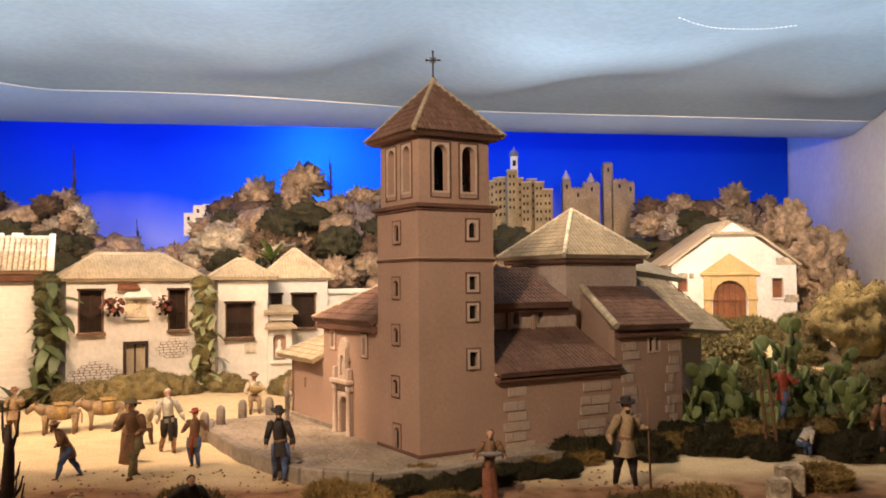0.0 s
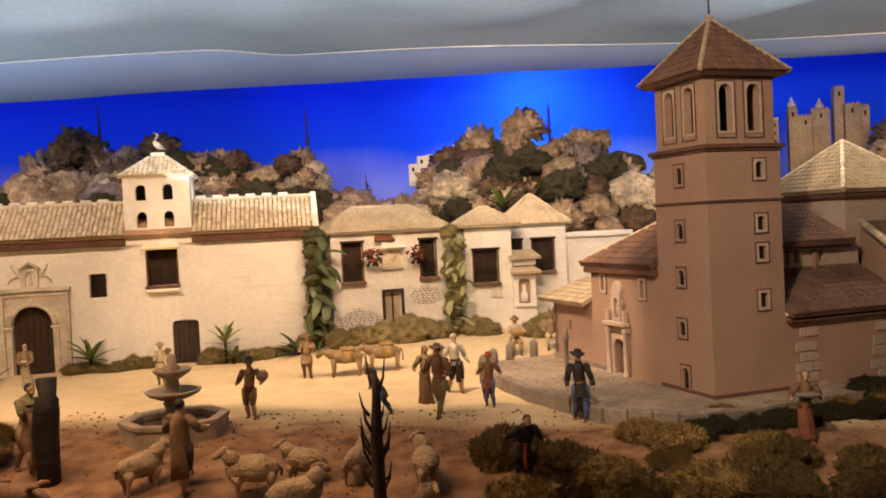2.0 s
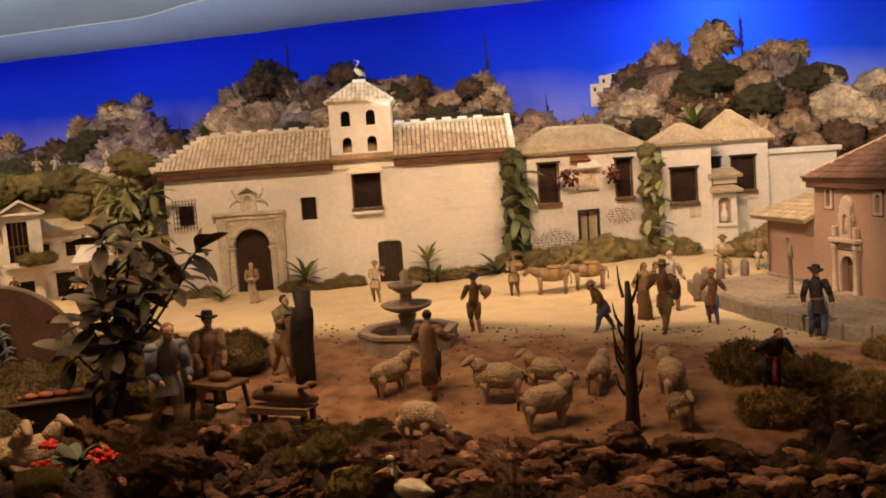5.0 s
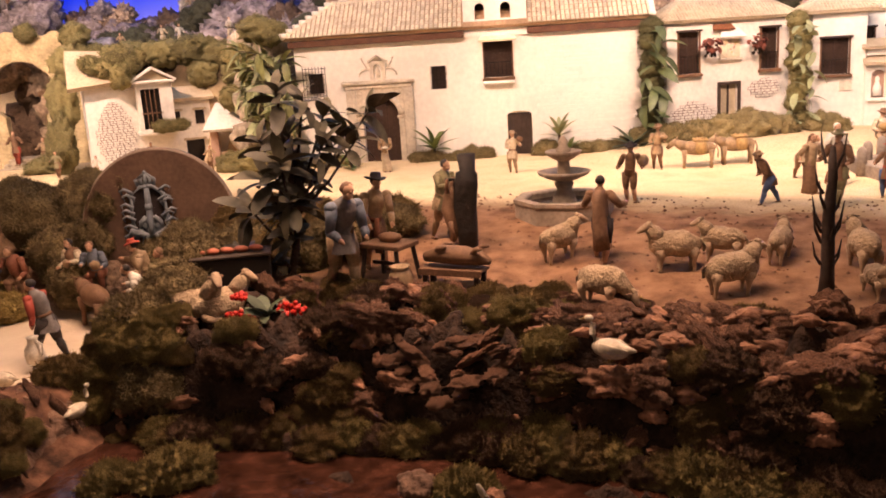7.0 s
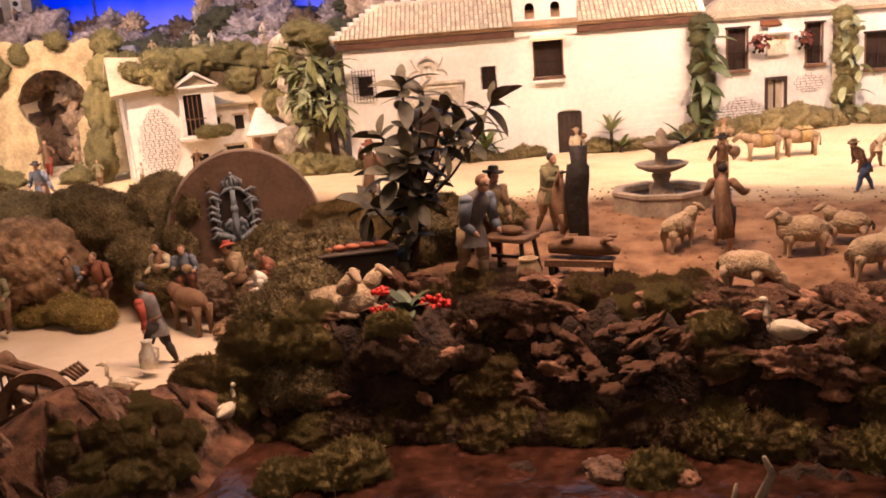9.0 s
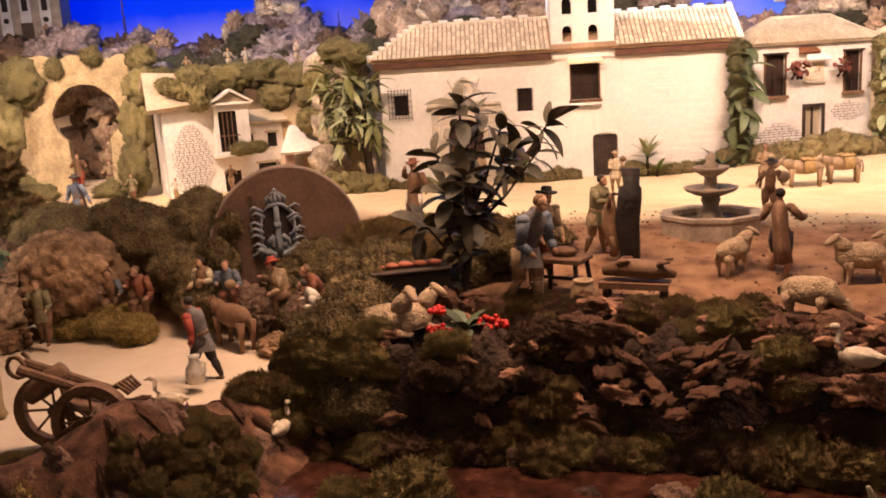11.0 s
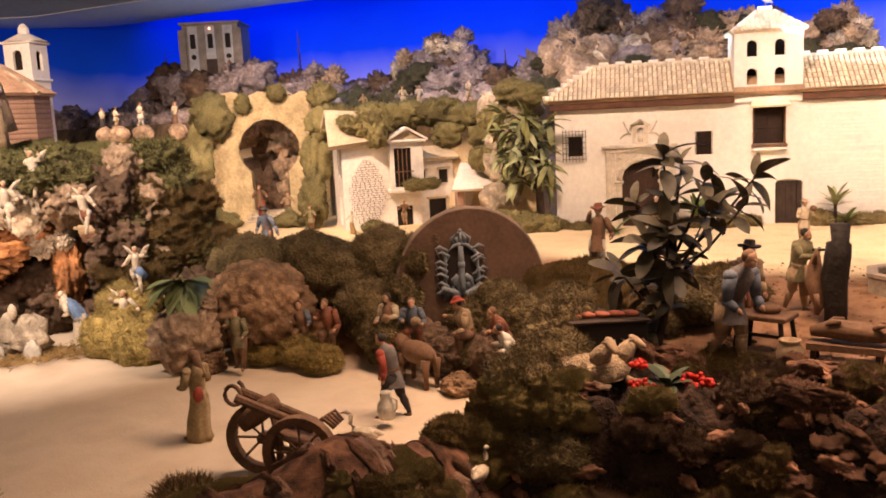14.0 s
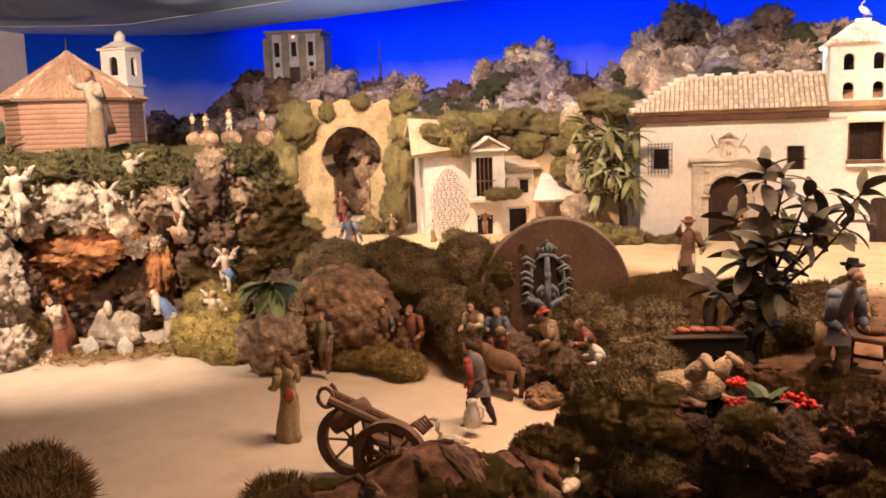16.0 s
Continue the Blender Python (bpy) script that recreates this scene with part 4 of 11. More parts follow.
    slope(bm, (1.07, 0.33, 0.57), (1.42, 0.36, 0.53), (1.25, 0.5, 0.64), (1.07, 0.5, 0.64), 0.02)
    part("apse_upper_roof", bm, TILE_P, ch)
    # pale stone blocks of the side walls
    block = boxed(-0.5, 0.5, -0.5, 0.5, -0.5, 0.5, bev=0.04)
    me = bpy.data.meshes.new("quoin")
    block.to_mesh(me)
    block.free()
    me.materials.append(BRICK_L)
    rnd = random.Random(4)
    for u0, u1, zt in ((0.275, 0.4, 0.225), (0.56, 0.7, 0.225), (0.735, 0.84, 0.34), (0.935, 1.02, 0.34)):
        z = -0.01
        k = 0
        while z < zt - 0.02:
            hgt = 0.03
            w0, w1 = u0 + rnd.uniform(0, 0.03), u1 - rnd.uniform(0, 0.04)
            cut = w0 + (w1 - w0) * (0.35 + 0.3 * (k % 2))
            for xa, xb in ((w0, cut), (cut, w1)):
                share("quoin", me, ch, Matrix.Translation(((xa + xb) / 2, -0.0006, z + hgt / 2)) @ Matrix.Diagonal((xb - xa - 0.003, 0.006, hgt - 0.004, 1)))
            z += hgt + rnd.choice((0, 0.0, 0.012))
            k += 1
    return ch


church()


COBBLE = mat("pale_cobble", (0.37, 0.3, 0.225), 0.9, 10, 0.3, 0.5, 80)


def terrace():
    """Paved terrace round the church front, with kerb and bollards."""
    te = thing("church_terrace", (-0.069, 2.401, 0.0), 31.0, "cobbled terrace with a low stone kerb round the church", "terrace", kind="structure")
    bm = bmesh.new()
    outline = [(0.75, -0.12), (0.3, -0.13), (-0.02, -0.16), (-0.2, -0.12), (-0.33, 0.04), (-0.37, 0.4), (-0.36, 0.8), (-0.3, 1.0), (0.0, 1.02), (0.75, 1.0)]
    lo, hi = [bm.verts.new((x, y, -0.06)) for x, y in outline], [bm.verts.new((x, y, 0.035)) for x, y in outline]
    bm.faces.new(hi)
    for k in range(len(outline)):
        j = (k + 1) % len(outline)
        bm.faces.new((lo[k], lo[j], hi[j], hi[k]))
    part("paving", bm, COBBLE, te)
    rnd = random.Random(8)
    for (xa, ya), (xb, yb) in zip(outline[1:], outline[2:8]):
        n = max(1, round(math.hypot(xb - xa, yb - ya) / 0.07))
        for i in range(n):
            f = (i + 0.5) / n
            m = Matrix.Translation((xa + (xb - xa) * f, ya + (yb - ya) * f, 0.025)) @ pose(0, 0, 0, 0, 0, math.degrees(math.atan2(yb - ya, xb - xa)))
            part("kerb_stone", boxed(-0.033, 0.033, -0.014, 0.014, -0.08, 0.018 + rnd.uniform(0, 0.004), bev=0.003, m=m), STONE, te)
    bm = bmesh.new()
    for k in range(900):
        x, y = rnd.uniform(-0.34, -0.005), rnd.uniform(-0.1, 0.97)
        if x < -0.25 and y < 0.1:
            continue
        made = bmesh.ops.create_icosphere(bm, subdivisions=1, radius=1, matrix=Matrix.Translation((x, y, 0.034)) @ Matrix.Diagonal((rnd.uniform(0.006, 0.011), rnd.uniform(0.006, 0.01), 0.003, 1)))
    tagged(part("cobbles", bm, COBBLE, te, "", True), kind="stuff")
    return te


terrace()


# ---- white houses of the square ----
def hip_roof(parent, x0, x1, y0, y1, ze, zr, rx0, rx1, ry, material, gap=0.02, rows=8, over=0.03, tile_r=None, sides=(1, 1, 1, 1), label=""):
    """A hipped roof; ridge from rx0 to rx1 at depth ry."""
    a, b, c, d = (x0 - over, y0 - over, ze), (x1 + over * sides[1], y0 - over, ze), (x1 + over * sides[1], y1 + over, ze), (x0 - over * sides[3], y1 + over, ze)
    if not sides[3]:
        a = (x0, y0 - over, ze)
    e, f = (rx0, ry, zr), (rx1, ry, zr)
    bm, bmt, bmr = bmesh.new(), bmesh.new(), bmesh.new()
    faces = [(a, b, f, e), (c, d, e, f)]
    faces.append((b, c, f, f))
    faces.append((d, a, e, e))
    for q in faces:
        slope(bm, *q, 0.014)
        tiles(bmt, *q, gap, rows, tile_r)
    rf = part("roof", bm, material, parent, label)
    tagged(part("tile_covering", bmt, material, rf), kind="stuff")
    if rx1 - rx0 > 0.01:
        ridge(bmr, e, f, 0.009, 0.035)
    for p, q in ((a, e), (b, f), (c, f), (d, e)):
        if (Vector(p) - Vector(q)).length > 0.02:
            ridge(bmr, p, q, 0.008, 0.03)
    part("ridge_tiles", bmr, material, rf)
    return rf


def barred_window(parent, c, w, h, sill=True, bars=5, depth=0.02, proud=0.014, rows=3, head=True):
    """A dark window with wooden lattice, sill and head; c: middle of its foot."""
    x, z = c
    win = part("window", boxed(x - w / 2 - 0.002, x + w / 2 + 0.002, depth, depth + 0.004, z - 0.002, z + h + 0.002), SHUTTER, parent, "dark brown shuttered window")
    bm = bmesh.new()
    for k in range(3):
        bx = x - w / 2 + w * k / 2
        box(bm, bx - 0.003, bx + 0.003, depth - 0.008, depth - 0.001, z, z + h)
    for k in range(rows * 3):
        bz = z + h * (k + 0.5) / (rows * 3)
        box(bm, x - w / 2, x + w / 2, depth - 0.005, depth - 0.0005, bz - 0.003, bz + 0.0015)
    part("louvre", bm, SHUTTER, win)
    for k in range(bars):
        bx = x - w / 2 + w * (k + 0.5) / bars
        part("railing_bar", boxed(bx - 0.0008, bx + 0.0008, -proud, -proud + 0.0016, z, z + h * (0.4 if proud > 0 else 1)), IRON, win)
    part("railing", boxed(x - w / 2 - 0.004, x + w / 2 + 0.004, -proud - 0.001, -proud + 0.003, z + h * 0.4, z + h * 0.4 + 0.003), IRON, win)
    for bx in (x - w / 2 - 0.006, x + w / 2):
        part("jamb", boxed(bx, bx + 0.006, -proud * 0.5 - 0.002, depth, z, z + h), WOOD, win)
    if sill:
        part("sill", boxed(x - w / 2 - 0.012, x + w / 2 + 0.012, -proud - 0.012, -0.0006, z - 0.014, z, bev=0.002), WOOD, win)
    if head:
        part("head", boxed(x - w / 2 - 0.012, x + w / 2 + 0.012, -proud - 0.006, -0.0006, z + h, z + h + 0.01, bev=0.002), WOOD_D, win)
    return win


SHUTTER = mat("dark_brown_shutter", (0.055, 0.03, 0.02), 0.75, 16, 0.3, 0.4, 90)


def convent():
    h = thing("white_convent", (-3.17, 3.058, 0.0), 22.0, "long whitewashed building with tiled roof, bell turret and carved portal", "building")
    W, D, z0, ze = 1.6, 0.3, -0.04, 0.585
    holes = [(0.963, 1.077, z0, 0.2, 0.02), (0.872, 0.996, 0.356, 0.52, 0), (0.628, 0.692, 0.318, 0.422, 0), (0.06, 0.122, 0.33, 0.42, 0), (0.3, 0.466, z0, 0.3, 0.083)]
    bm = bmesh.new()
    wall(bm, 0, W, z0, ze, 0.03, holes)
    wall(bm, 0.03, D, z0, ze, 0.03, [], SWAP)
    wall(bm, 0.03, D, z0, ze, 0.03, [], Matrix.Translation((W - 0.03, 0, 0)) @ SWAP)
    part("wall", bm, WHITE, h)
    # brick courses showing through the limewash
    rnd = random.Random(3)
    block = boxed(-0.5, 0.5, -0.5, 0.5, -0.5, 0.5, bev=0.1)
    me = bpy.data.meshes.new("brick_course")
    block.to_mesh(me)
    block.free()
    me.materials.append(WHITE)
    for k in range(29):
        z, x = 0.04 + k * 0.0165, 1.1 + rnd.uniform(0, 0.06)
        while x < 1.56:
            ln = rnd.uniform(0.05, 0.2)
            if rnd.random() < 0.75:
                share("brick_course", me, h, Matrix.Translation((min(x + ln, 1.59) / 2 + x / 2, 0.0, z)) @ Matrix.Diagonal((min(x + ln, 1.59) - x, 0.0028, 0.013, 1)))
            x += ln + rnd.uniform(0.0, 0.03)
    part("eave_board", boxed(-0.02, 0.786, -0.028, -0.0006, ze - 0.045, ze - 0.016, bev=0.003), EAVE, h)
    part("eave_board", boxed(1.069, W + 0.01, -0.028, -0.0006, ze - 0.045, ze - 0.016, bev=0.003), EAVE, h)
    # roof: hip at one end, gable with white verge at the other
    o, zr, ry = 0.04, 0.735, 0.15
    a, b, e, f = (-o, -o, ze), (W + 0.02, -o, ze), (0.17, ry, zr), (W + 0.02, ry, zr)
    d, c = (-o, D + o, ze), (W + 0.02, D + o, ze)
    bm = bmesh.new()
    slope(bm, a, b, f, e, 0.016)
    slope(bm, c, d, e, f, 0.016)
    slope(bm, d, a, e, e, 0.016)
    rf = part("roof", bm, TILE_GAP, h, "pale terracotta tile roof")
    bm = bmesh.new()
    tiles(bm, c, d, e, f, 0.021, 8)
    tiles(bm, d, a, e, e, 0.021, 8)
    tiles(bm, a, (0.19, -o, ze), (0.19, ry, zr), e, 0.021, 8)
    tagged(part("tile_covering", bm, TILE, rf), kind="stuff")
    # single tiles on the front slope
    bm = bmesh.new()
    tiles(bm, (0, 0, 0), (0.021, 0, 0), (0.021, 0.03, 0), (0, 0.03, 0), 0.021, 1, None, 0.0, 0.005)
    me = bpy.data.meshes.new("roof_tile")
    bm.to_mesh(me)
    bm.free()
    me.materials.append(TILE)
    sl = math.atan2(zr - ze, ry + o)
    n_rows, ln = 7, math.hypot(zr - ze, ry + o)
    for i in range(68):
        x = 0.19 + i * 0.021
        if 0.775 < x < 1.06:
            continue
        for j in range(n_rows):
            y = ln * j / n_rows
            m = Matrix.Translation((x + rnd.uniform(-0.001, 0.001), -o, ze + 0.001)) @ pose(0, 0, 0, math.degrees(sl)) @ Matrix.Translation((0, y, 0)) @ Matrix.Diagonal((1, ln / n_rows / 0.029, 1, 1))
            share("roof_tile", me, rf, m)
    for p, q in ((e, (0.786, ry, zr)), ((1.069, ry, zr), f), (a, e)):
        p, q = Vector(p), Vector(q)
        k = max(2, round((q - p).length / 0.03))
        for i in range(k):
            bm = bmesh.new()
            tube(bm, [p.lerp(q, i / k), p.lerp(q, (i + 1.12) / k)], [0.01, 0.008], 8)
            part("ridge_tile", bm, TILE, rf)
    for k in range(11):
        q = k / 10
        bm = boxed(W + 0.004, W + 0.03, -o + (ry + o) * q - 0.008, -o + (ry + o) * q + 0.006, ze + (zr - ze) * q, ze + (zr - ze) * q + 0.018, bev=0.003)
        part("mortar", bm, WHITE, rf)
    for k in range(8):
        q = Vector(a).lerp(Vector(e), (k + 0.2) / 8)
        part("mortar", boxed(-0.014, 0.014, -0.009, 0.009, 0.004, 0.02, bev=0.003, m=Matrix.Translation(q) @ pose(0, 0, 0, 0, 0, 45)), WHITE, rf)
    for xa, xb in ((0.2, 0.78), (1.08, W)):
        for k in range(int((xb - xa) / 0.075)):
            part("mortar", boxed(xa + 0.075 * k, xa + 0.075 * k + 0.045, ry - 0.014, ry + 0.014, zr + 0.004, zr + 0.019, bev=0.003), WHITE, rf)
    # bell turret
    t0, t1, zt = 0.786, 1.069, 0.845
    bh = [(x - 0.022, x + 0.022, z, z + 0.07, 0.022) for x in (0.86, 0.975) for z in (0.615, 0.735)]
    bm = bmesh.new()
    for y in (-0.012, 0.2):
        wall(bm, t0, t1, 0.54 if y < 0 else 0.6, zt, 0.03, bh, Matrix.Translation((0, y, 0)))
    wall(bm, 0.018, 0.2, 0.54, zt, 0.03, [(0.08, 0.13, 0.735, 0.8, 0.025)], Matrix.Translation((t0, 0, 0)) @ SWAP)
    wall(bm, 0.018, 0.2, 0.54, zt, 0.03, [(0.08, 0.13, 0.735, 0.8, 0.025)], Matrix.Translation((t1 - 0.03, 0, 0)) @ SWAP)
    tu = part("bell_turret", bm, WHITE, h)
    # floor and panes near black: the turret's inner shade as colour
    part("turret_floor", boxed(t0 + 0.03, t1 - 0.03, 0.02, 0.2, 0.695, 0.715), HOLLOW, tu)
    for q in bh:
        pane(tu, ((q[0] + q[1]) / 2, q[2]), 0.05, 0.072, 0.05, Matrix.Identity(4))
    bm, bmt = bmesh.new(), bmesh.new()
    o2 = 0.012
    p = [(t0 - o2, -0.012 - o2, zt), (t1 + o2, -0.012 - o2, zt), (t1 + o2, 0.23 + o2, zt), (t0 - o2, 0.23 + o2, zt)]
    tp0, tp1 = (t0 + 0.11, 0.11, 0.938), (t1 - 0.11, 0.11, 0.938)
    for q in ((p[0], p[1], tp1, tp0), (p[1], p[2], tp1, tp1), (p[2], p[3], tp0, tp1), (p[3], p[0], tp0, tp0)):
        slope(bm, *q, 0.012)
        tiles(bmt, *q, 0.021, 5)
    rf2 = part("turret_roof", bm, TILE, tu)
    tagged(part("tile_covering", bmt, TILE, rf2), kind="stuff")
    for k, q in ((0, tp0), (1, tp1), (2, tp1), (3, tp0)):
        a2, b2 = Vector(p[k]), Vector(q)
        for i in range(5):
            bmr = bmesh.new()
            tube(bmr, [a2.lerp(b2, i / 5), a2.lerp(b2, (i + 0.7) / 5)], [0.009, 0.008], 8)
            part("hip_tile", bmr, WHITE, rf2, "whitewashed hip tile")
    part("finial", boxed(t0 + 0.11, t1 - 0.11, 0.1, 0.125, 0.938, 0.956, bev=0.004), WHITE, rf2)
    # balcony window under the turret
    w = barred_window(h, (0.934, 0.356), 0.124, 0.164, True, 7, 0.02, 0.016, 4)
    bm = bmesh.new()
    slope(bm, (0.85, -0.05, 0.524), (1.018, -0.05, 0.524), (1.0, 0.0, 0.548), (0.868, 0.0, 0.548), 0.01)
    part("window_hood", bm, TILE, w, "little tiled hood")
    part("window_ledge", boxed(0.862, 1.006, -0.03, -0.0006, 0.325, 0.341, bev=0.005), WHITE, w)
    barred_window(h, (0.66, 0.318), 0.064, 0.104, False, 4, 0.018, -0.004, 3, False)
    # barred window with iron cage
    g = barred_window(h, (0.091, 0.33), 0.062, 0.09, False, 4, 0.018, -0.004, 3, False)
    bm = bmesh.new()
    for k in range(8):
        x = 0.036 + 0.104 * k / 7
        box(bm, x - 0.0012, x + 0.0012, -0.018, -0.0155, 0.305, 0.452)
    for k in range(6):
        z = 0.318 + 0.125 * k / 5
        box(bm, 0.034, 0.142, -0.019, -0.0145, z - 0.0012, z + 0.0012)
    for x in (0.036, 0.14):
        for z in (0.318, 0.443):
            box(bm, x - 0.0012, x + 0.0012, -0.018, -0.0005, z - 0.0012, z + 0.0012)
    part("iron_grille", bm, IRON, g, "wrought iron window cage")
    # small side door
    dr = part("door", boxed(0.965, 1.075, 0.018, 0.026, z0, 0.19), WOOD_D, h, "dark plank door")
    for k in range(5):
        part("plank", boxed(0.966 + 0.0222 * k, 0.986 + 0.0222 * k, 0.013, 0.018, z0, 0.185, bev=0.001), WOOD_D, dr)
    # great portal
    dr = part("door", boxed(0.3, 0.466, 0.02, 0.028, z0, 0.298), SHUTTER, h, "dark brown wooden portal door")
    for k in range(6):
        part("plank", boxed(0.302 + 0.0275 * k, 0.327 + 0.0275 * k, 0.016, 0.0215, z0, 0.297, bev=0.0015), SHUTTER, dr)
    po = part("portal", boxed(0.212, 0.548, -0.03, -0.0006, 0.358, 0.376, bev=0.004), BRICK_W, h, "pale carved stone portal")
    bm = bmesh.new()
    wall(bm, 0.275, 0.492, z0, 0.345, 0.012, [(0.3, 0.466, z0, 0.3, 0.083)], Matrix.Translation((0, -0.0125, 0)))
    part("spandrel", bm, BRICK_W, po)
    bm = bmesh.new()
    tube(bm, [(0.383 - 0.094 * math.cos(math.pi * k / 14), -0.014, 0.213 + 0.094 * math.sin(math.pi * k / 14)) for k in range(15)], [(0.008, 0.012)] * 15, 8)
    part("archivolt", bm, BRICK_W, po, "", True)
    part("architrave", boxed(0.226, 0.536, -0.02, -0.0006, 0.338, 0.357, bev=0.003), BRICK_W, po)
    for x in (0.25, 0.516):
        part("pilaster", boxed(x - 0.022, x + 0.022, -0.02, -0.0006, 0.03, 0.338, bev=0.003), BRICK_W, po)
        part("pedestal", boxed(x - 0.027, x + 0.027, -0.026, -0.0006, z0, 0.03, bev=0.003), BRICK_W, po)
        part("inset_panel", boxed(x - 0.012, x + 0.012, -0.024, -0.0202, 0.06, 0.3, bev=0.0015), BRICK_W, po)
    for x in (0.287, 0.479):
        part("jamb", boxed(x - 0.0128, x + 0.0128, -0.015, -0.0006, z0, 0.198, bev=0.002), BRICK_W, po)
        part("impost", boxed(x - 0.02, x + 0.02, -0.022, -0.0006, 0.199, 0.213, bev=0.003), BRICK_W, po)
        bm = bmesh.new()
        lathe(bm, [(0.012, 0), (0.012, 0.004), (0.004, 0.008)], 12)
        bmesh.ops.transform(bm, matrix=Matrix.Translation((x + (0.008 if x < 0.4 else -0.008), -0.0126, 0.317)) @ pose(0, 0, 0, 90), verts=bm.verts)
        part("rosette", bm, BRICK_W, po)
    bm = bmesh.new()
    wall(bm, 0.348, 0.418, 0.377, 0.46, 0.016, [(0.365, 0.401, 0.385, 0.45, 0.018)], Matrix.Translation((0, -0.0165, 0)))
    ni = part("niche", bm, BRICK_W, po)
    bm = bmesh.new()
    slope(bm, (0.338, -0.024, 0.461), (0.383, -0.024, 0.49), (0.383, -0.001, 0.49), (0.338, -0.001, 0.461), 0.006)
    slope(bm, (0.383, -0.024, 0.49), (0.428, -0.024, 0.461), (0.428, -0.001, 0.461), (0.383, -0.001, 0.49), 0.006)
    part("gable", bm, BRICK_W, ni)
    bm = bmesh.new()
    lathe(bm, [(0.01, 0), (0.012, 0.02), (0.008, 0.036), (0.004, 0.04), (0.006, 0.048), (0.002, 0.056)], 12, (0.383, -0.006, 0.386))
    part("carved_saint", bm, BRICK_W, ni, "", True)
    for s in (-1, 1):
        bm = bmesh.new()
        pts = [(0.383 + s * (0.06 + 0.028 * math.cos(t) * (1 - t / 12)), -0.006, 0.395 + 0.012 * t + 0.014 * math.sin(t * 1.3)) for t in [k * 0.45 for k in range(14)]]
        tube(bm, pts, 0.004, 6)
        part("scroll", bm, BRICK_W, ni)
    return h


BRICK_W = mat("pale_limestone", (0.66, 0.59, 0.47), 0.9, 14, 0.25, 0.4, 80)
convent()


def stone_patch(parent, cx, cz, w, h, seed, front=-0.0005):
    """Bare stones where the plaster has fallen off."""
    rnd = random.Random(seed)
    me = bpy.data.meshes.new("stone")
    b = boxed(-0.5, 0.5, -0.5, 0.5, -0.5, 0.5, bev=0.12)
    b.to_mesh(me)
    b.free()
    me.materials.append(WHITE_OLD)
    z = cz - h / 2
    while z < cz + h / 2:
        hh = rnd.uniform(0.009, 0.014)
        half = w / 2 * math.sqrt(max(0.05, 1 - ((z + hh / 2 - cz) / (h / 2)) ** 2)) * rnd.uniform(0.8, 1.05)
        x = cx - half
        part("mortar", boxed(x, cx + half, front - 0.0012, front, z, z + hh), BRICK_D, parent)
        while x < cx + half:
            ww = rnd.uniform(0.016, 0.034)
            share("stone", me, parent, Matrix.Translation((x + ww / 2, front, z + hh / 2)) @ pose(0, 0, 0, 0, rnd.uniform(-3, 3), 0) @ Matrix.Diagonal((ww - 0.003, 0.009, hh - 0.002, 1)))
            x += ww
        z += hh


def house_two():
    h = thing("white_house", (-1.602, 3.657, 0.04), 31.7, "whitewashed house with two barred windows and broken plaster", "house")
    W, D, z0, ze = 0.56, 0.26, -0.03, 0.5
    holes = [(0.053, 0.145, 0.28, 0.46, 0), (0.43, 0.505, 0.28, 0.458, 0), (0.245, 0.325, 0.085, 0.222, 0)]
    bm = bmesh.new()
    wall(bm, 0, W, z0, ze, 0.025, holes)
    wall(bm, 0.025, D, z0, ze, 0.025, [], SWAP)
    wall(bm, 0.025, D, z0, ze, 0.025, [], Matrix.Translation((W - 0.025, 0, 0)) @ SWAP)
    part("wall", bm, WHITE_OLD, h)
    hip_roof(h, 0, W, 0, D, 0.512, 0.625, 0.14, 0.43, 0.13, TILE_P, 0.014, 8, 0.03, 0.004)
    barred_window(h, (0.099, 0.28), 0.092, 0.18, True, 6, 0.018, 0.012, 4)
    barred_window(h, (0.4675, 0.28), 0.075, 0.178, True, 5, 0.018, 0.012, 4)
    w = part("window", boxed(0.247, 0.323, 0.016, 0.022, 0.085, 0.22), TILE_P, h, "small window with a tan shutter and dark frame")
    win_trim(w, (0.285, 0.085), 0.08, 0.137, 0, Matrix.Identity(4), WOOD_D, 0.008, 0.013, "frame")
    part("mullion", boxed(0.282, 0.288, 0.006, 0.0155, 0.085, 0.22), WOOD_D, w)
    # framed tile picture with little roof
    pl = part("tile_picture", boxed(0.24, 0.332, -0.008, -0.0006, 0.34, 0.432, bev=0.002), TILE, h, "framed picture of painted tiles")
    part("frame", boxed(0.232, 0.34, -0.02, -0.0006, 0.328, 0.339, bev=0.002), BRICK_W, pl)
    rnd = random.Random(2)
    for k in range(22):
        x, z = rnd.uniform(0.252, 0.315), rnd.uniform(0.35, 0.41)
        part("painted_mark", boxed(x, x + rnd.uniform(0.005, 0.012), -0.0095, -0.0081, z, z + rnd.uniform(0.005, 0.014)), rnd.choice((BRICK_W, WHITE, OCHRE, BRICK)), pl)
    bm = bmesh.new()
    slope(bm, (0.225, -0.045, 0.43), (0.348, -0.045, 0.43), (0.325, 0.0, 0.468), (0.25, 0.0, 0.468), 0.01)
    part("hood", bm, WHITE, pl)
    # plaster broken off over the eave and at the foot
    bm = bmesh.new()
    slope(bm, (0.2, -0.03, 0.466), (0.3, -0.03, 0.466), (0.29, -0.001, 0.488), (0.21, -0.001, 0.488), 0.008)
    part("awning", bm, WOOD_R, h, "little dark red awning")
    stone_patch(h, 0.12, 0.06, 0.26, 0.17, 5)
    stone_patch(h, 0.45, 0.195, 0.15, 0.08, 6)
    return h


house_two()


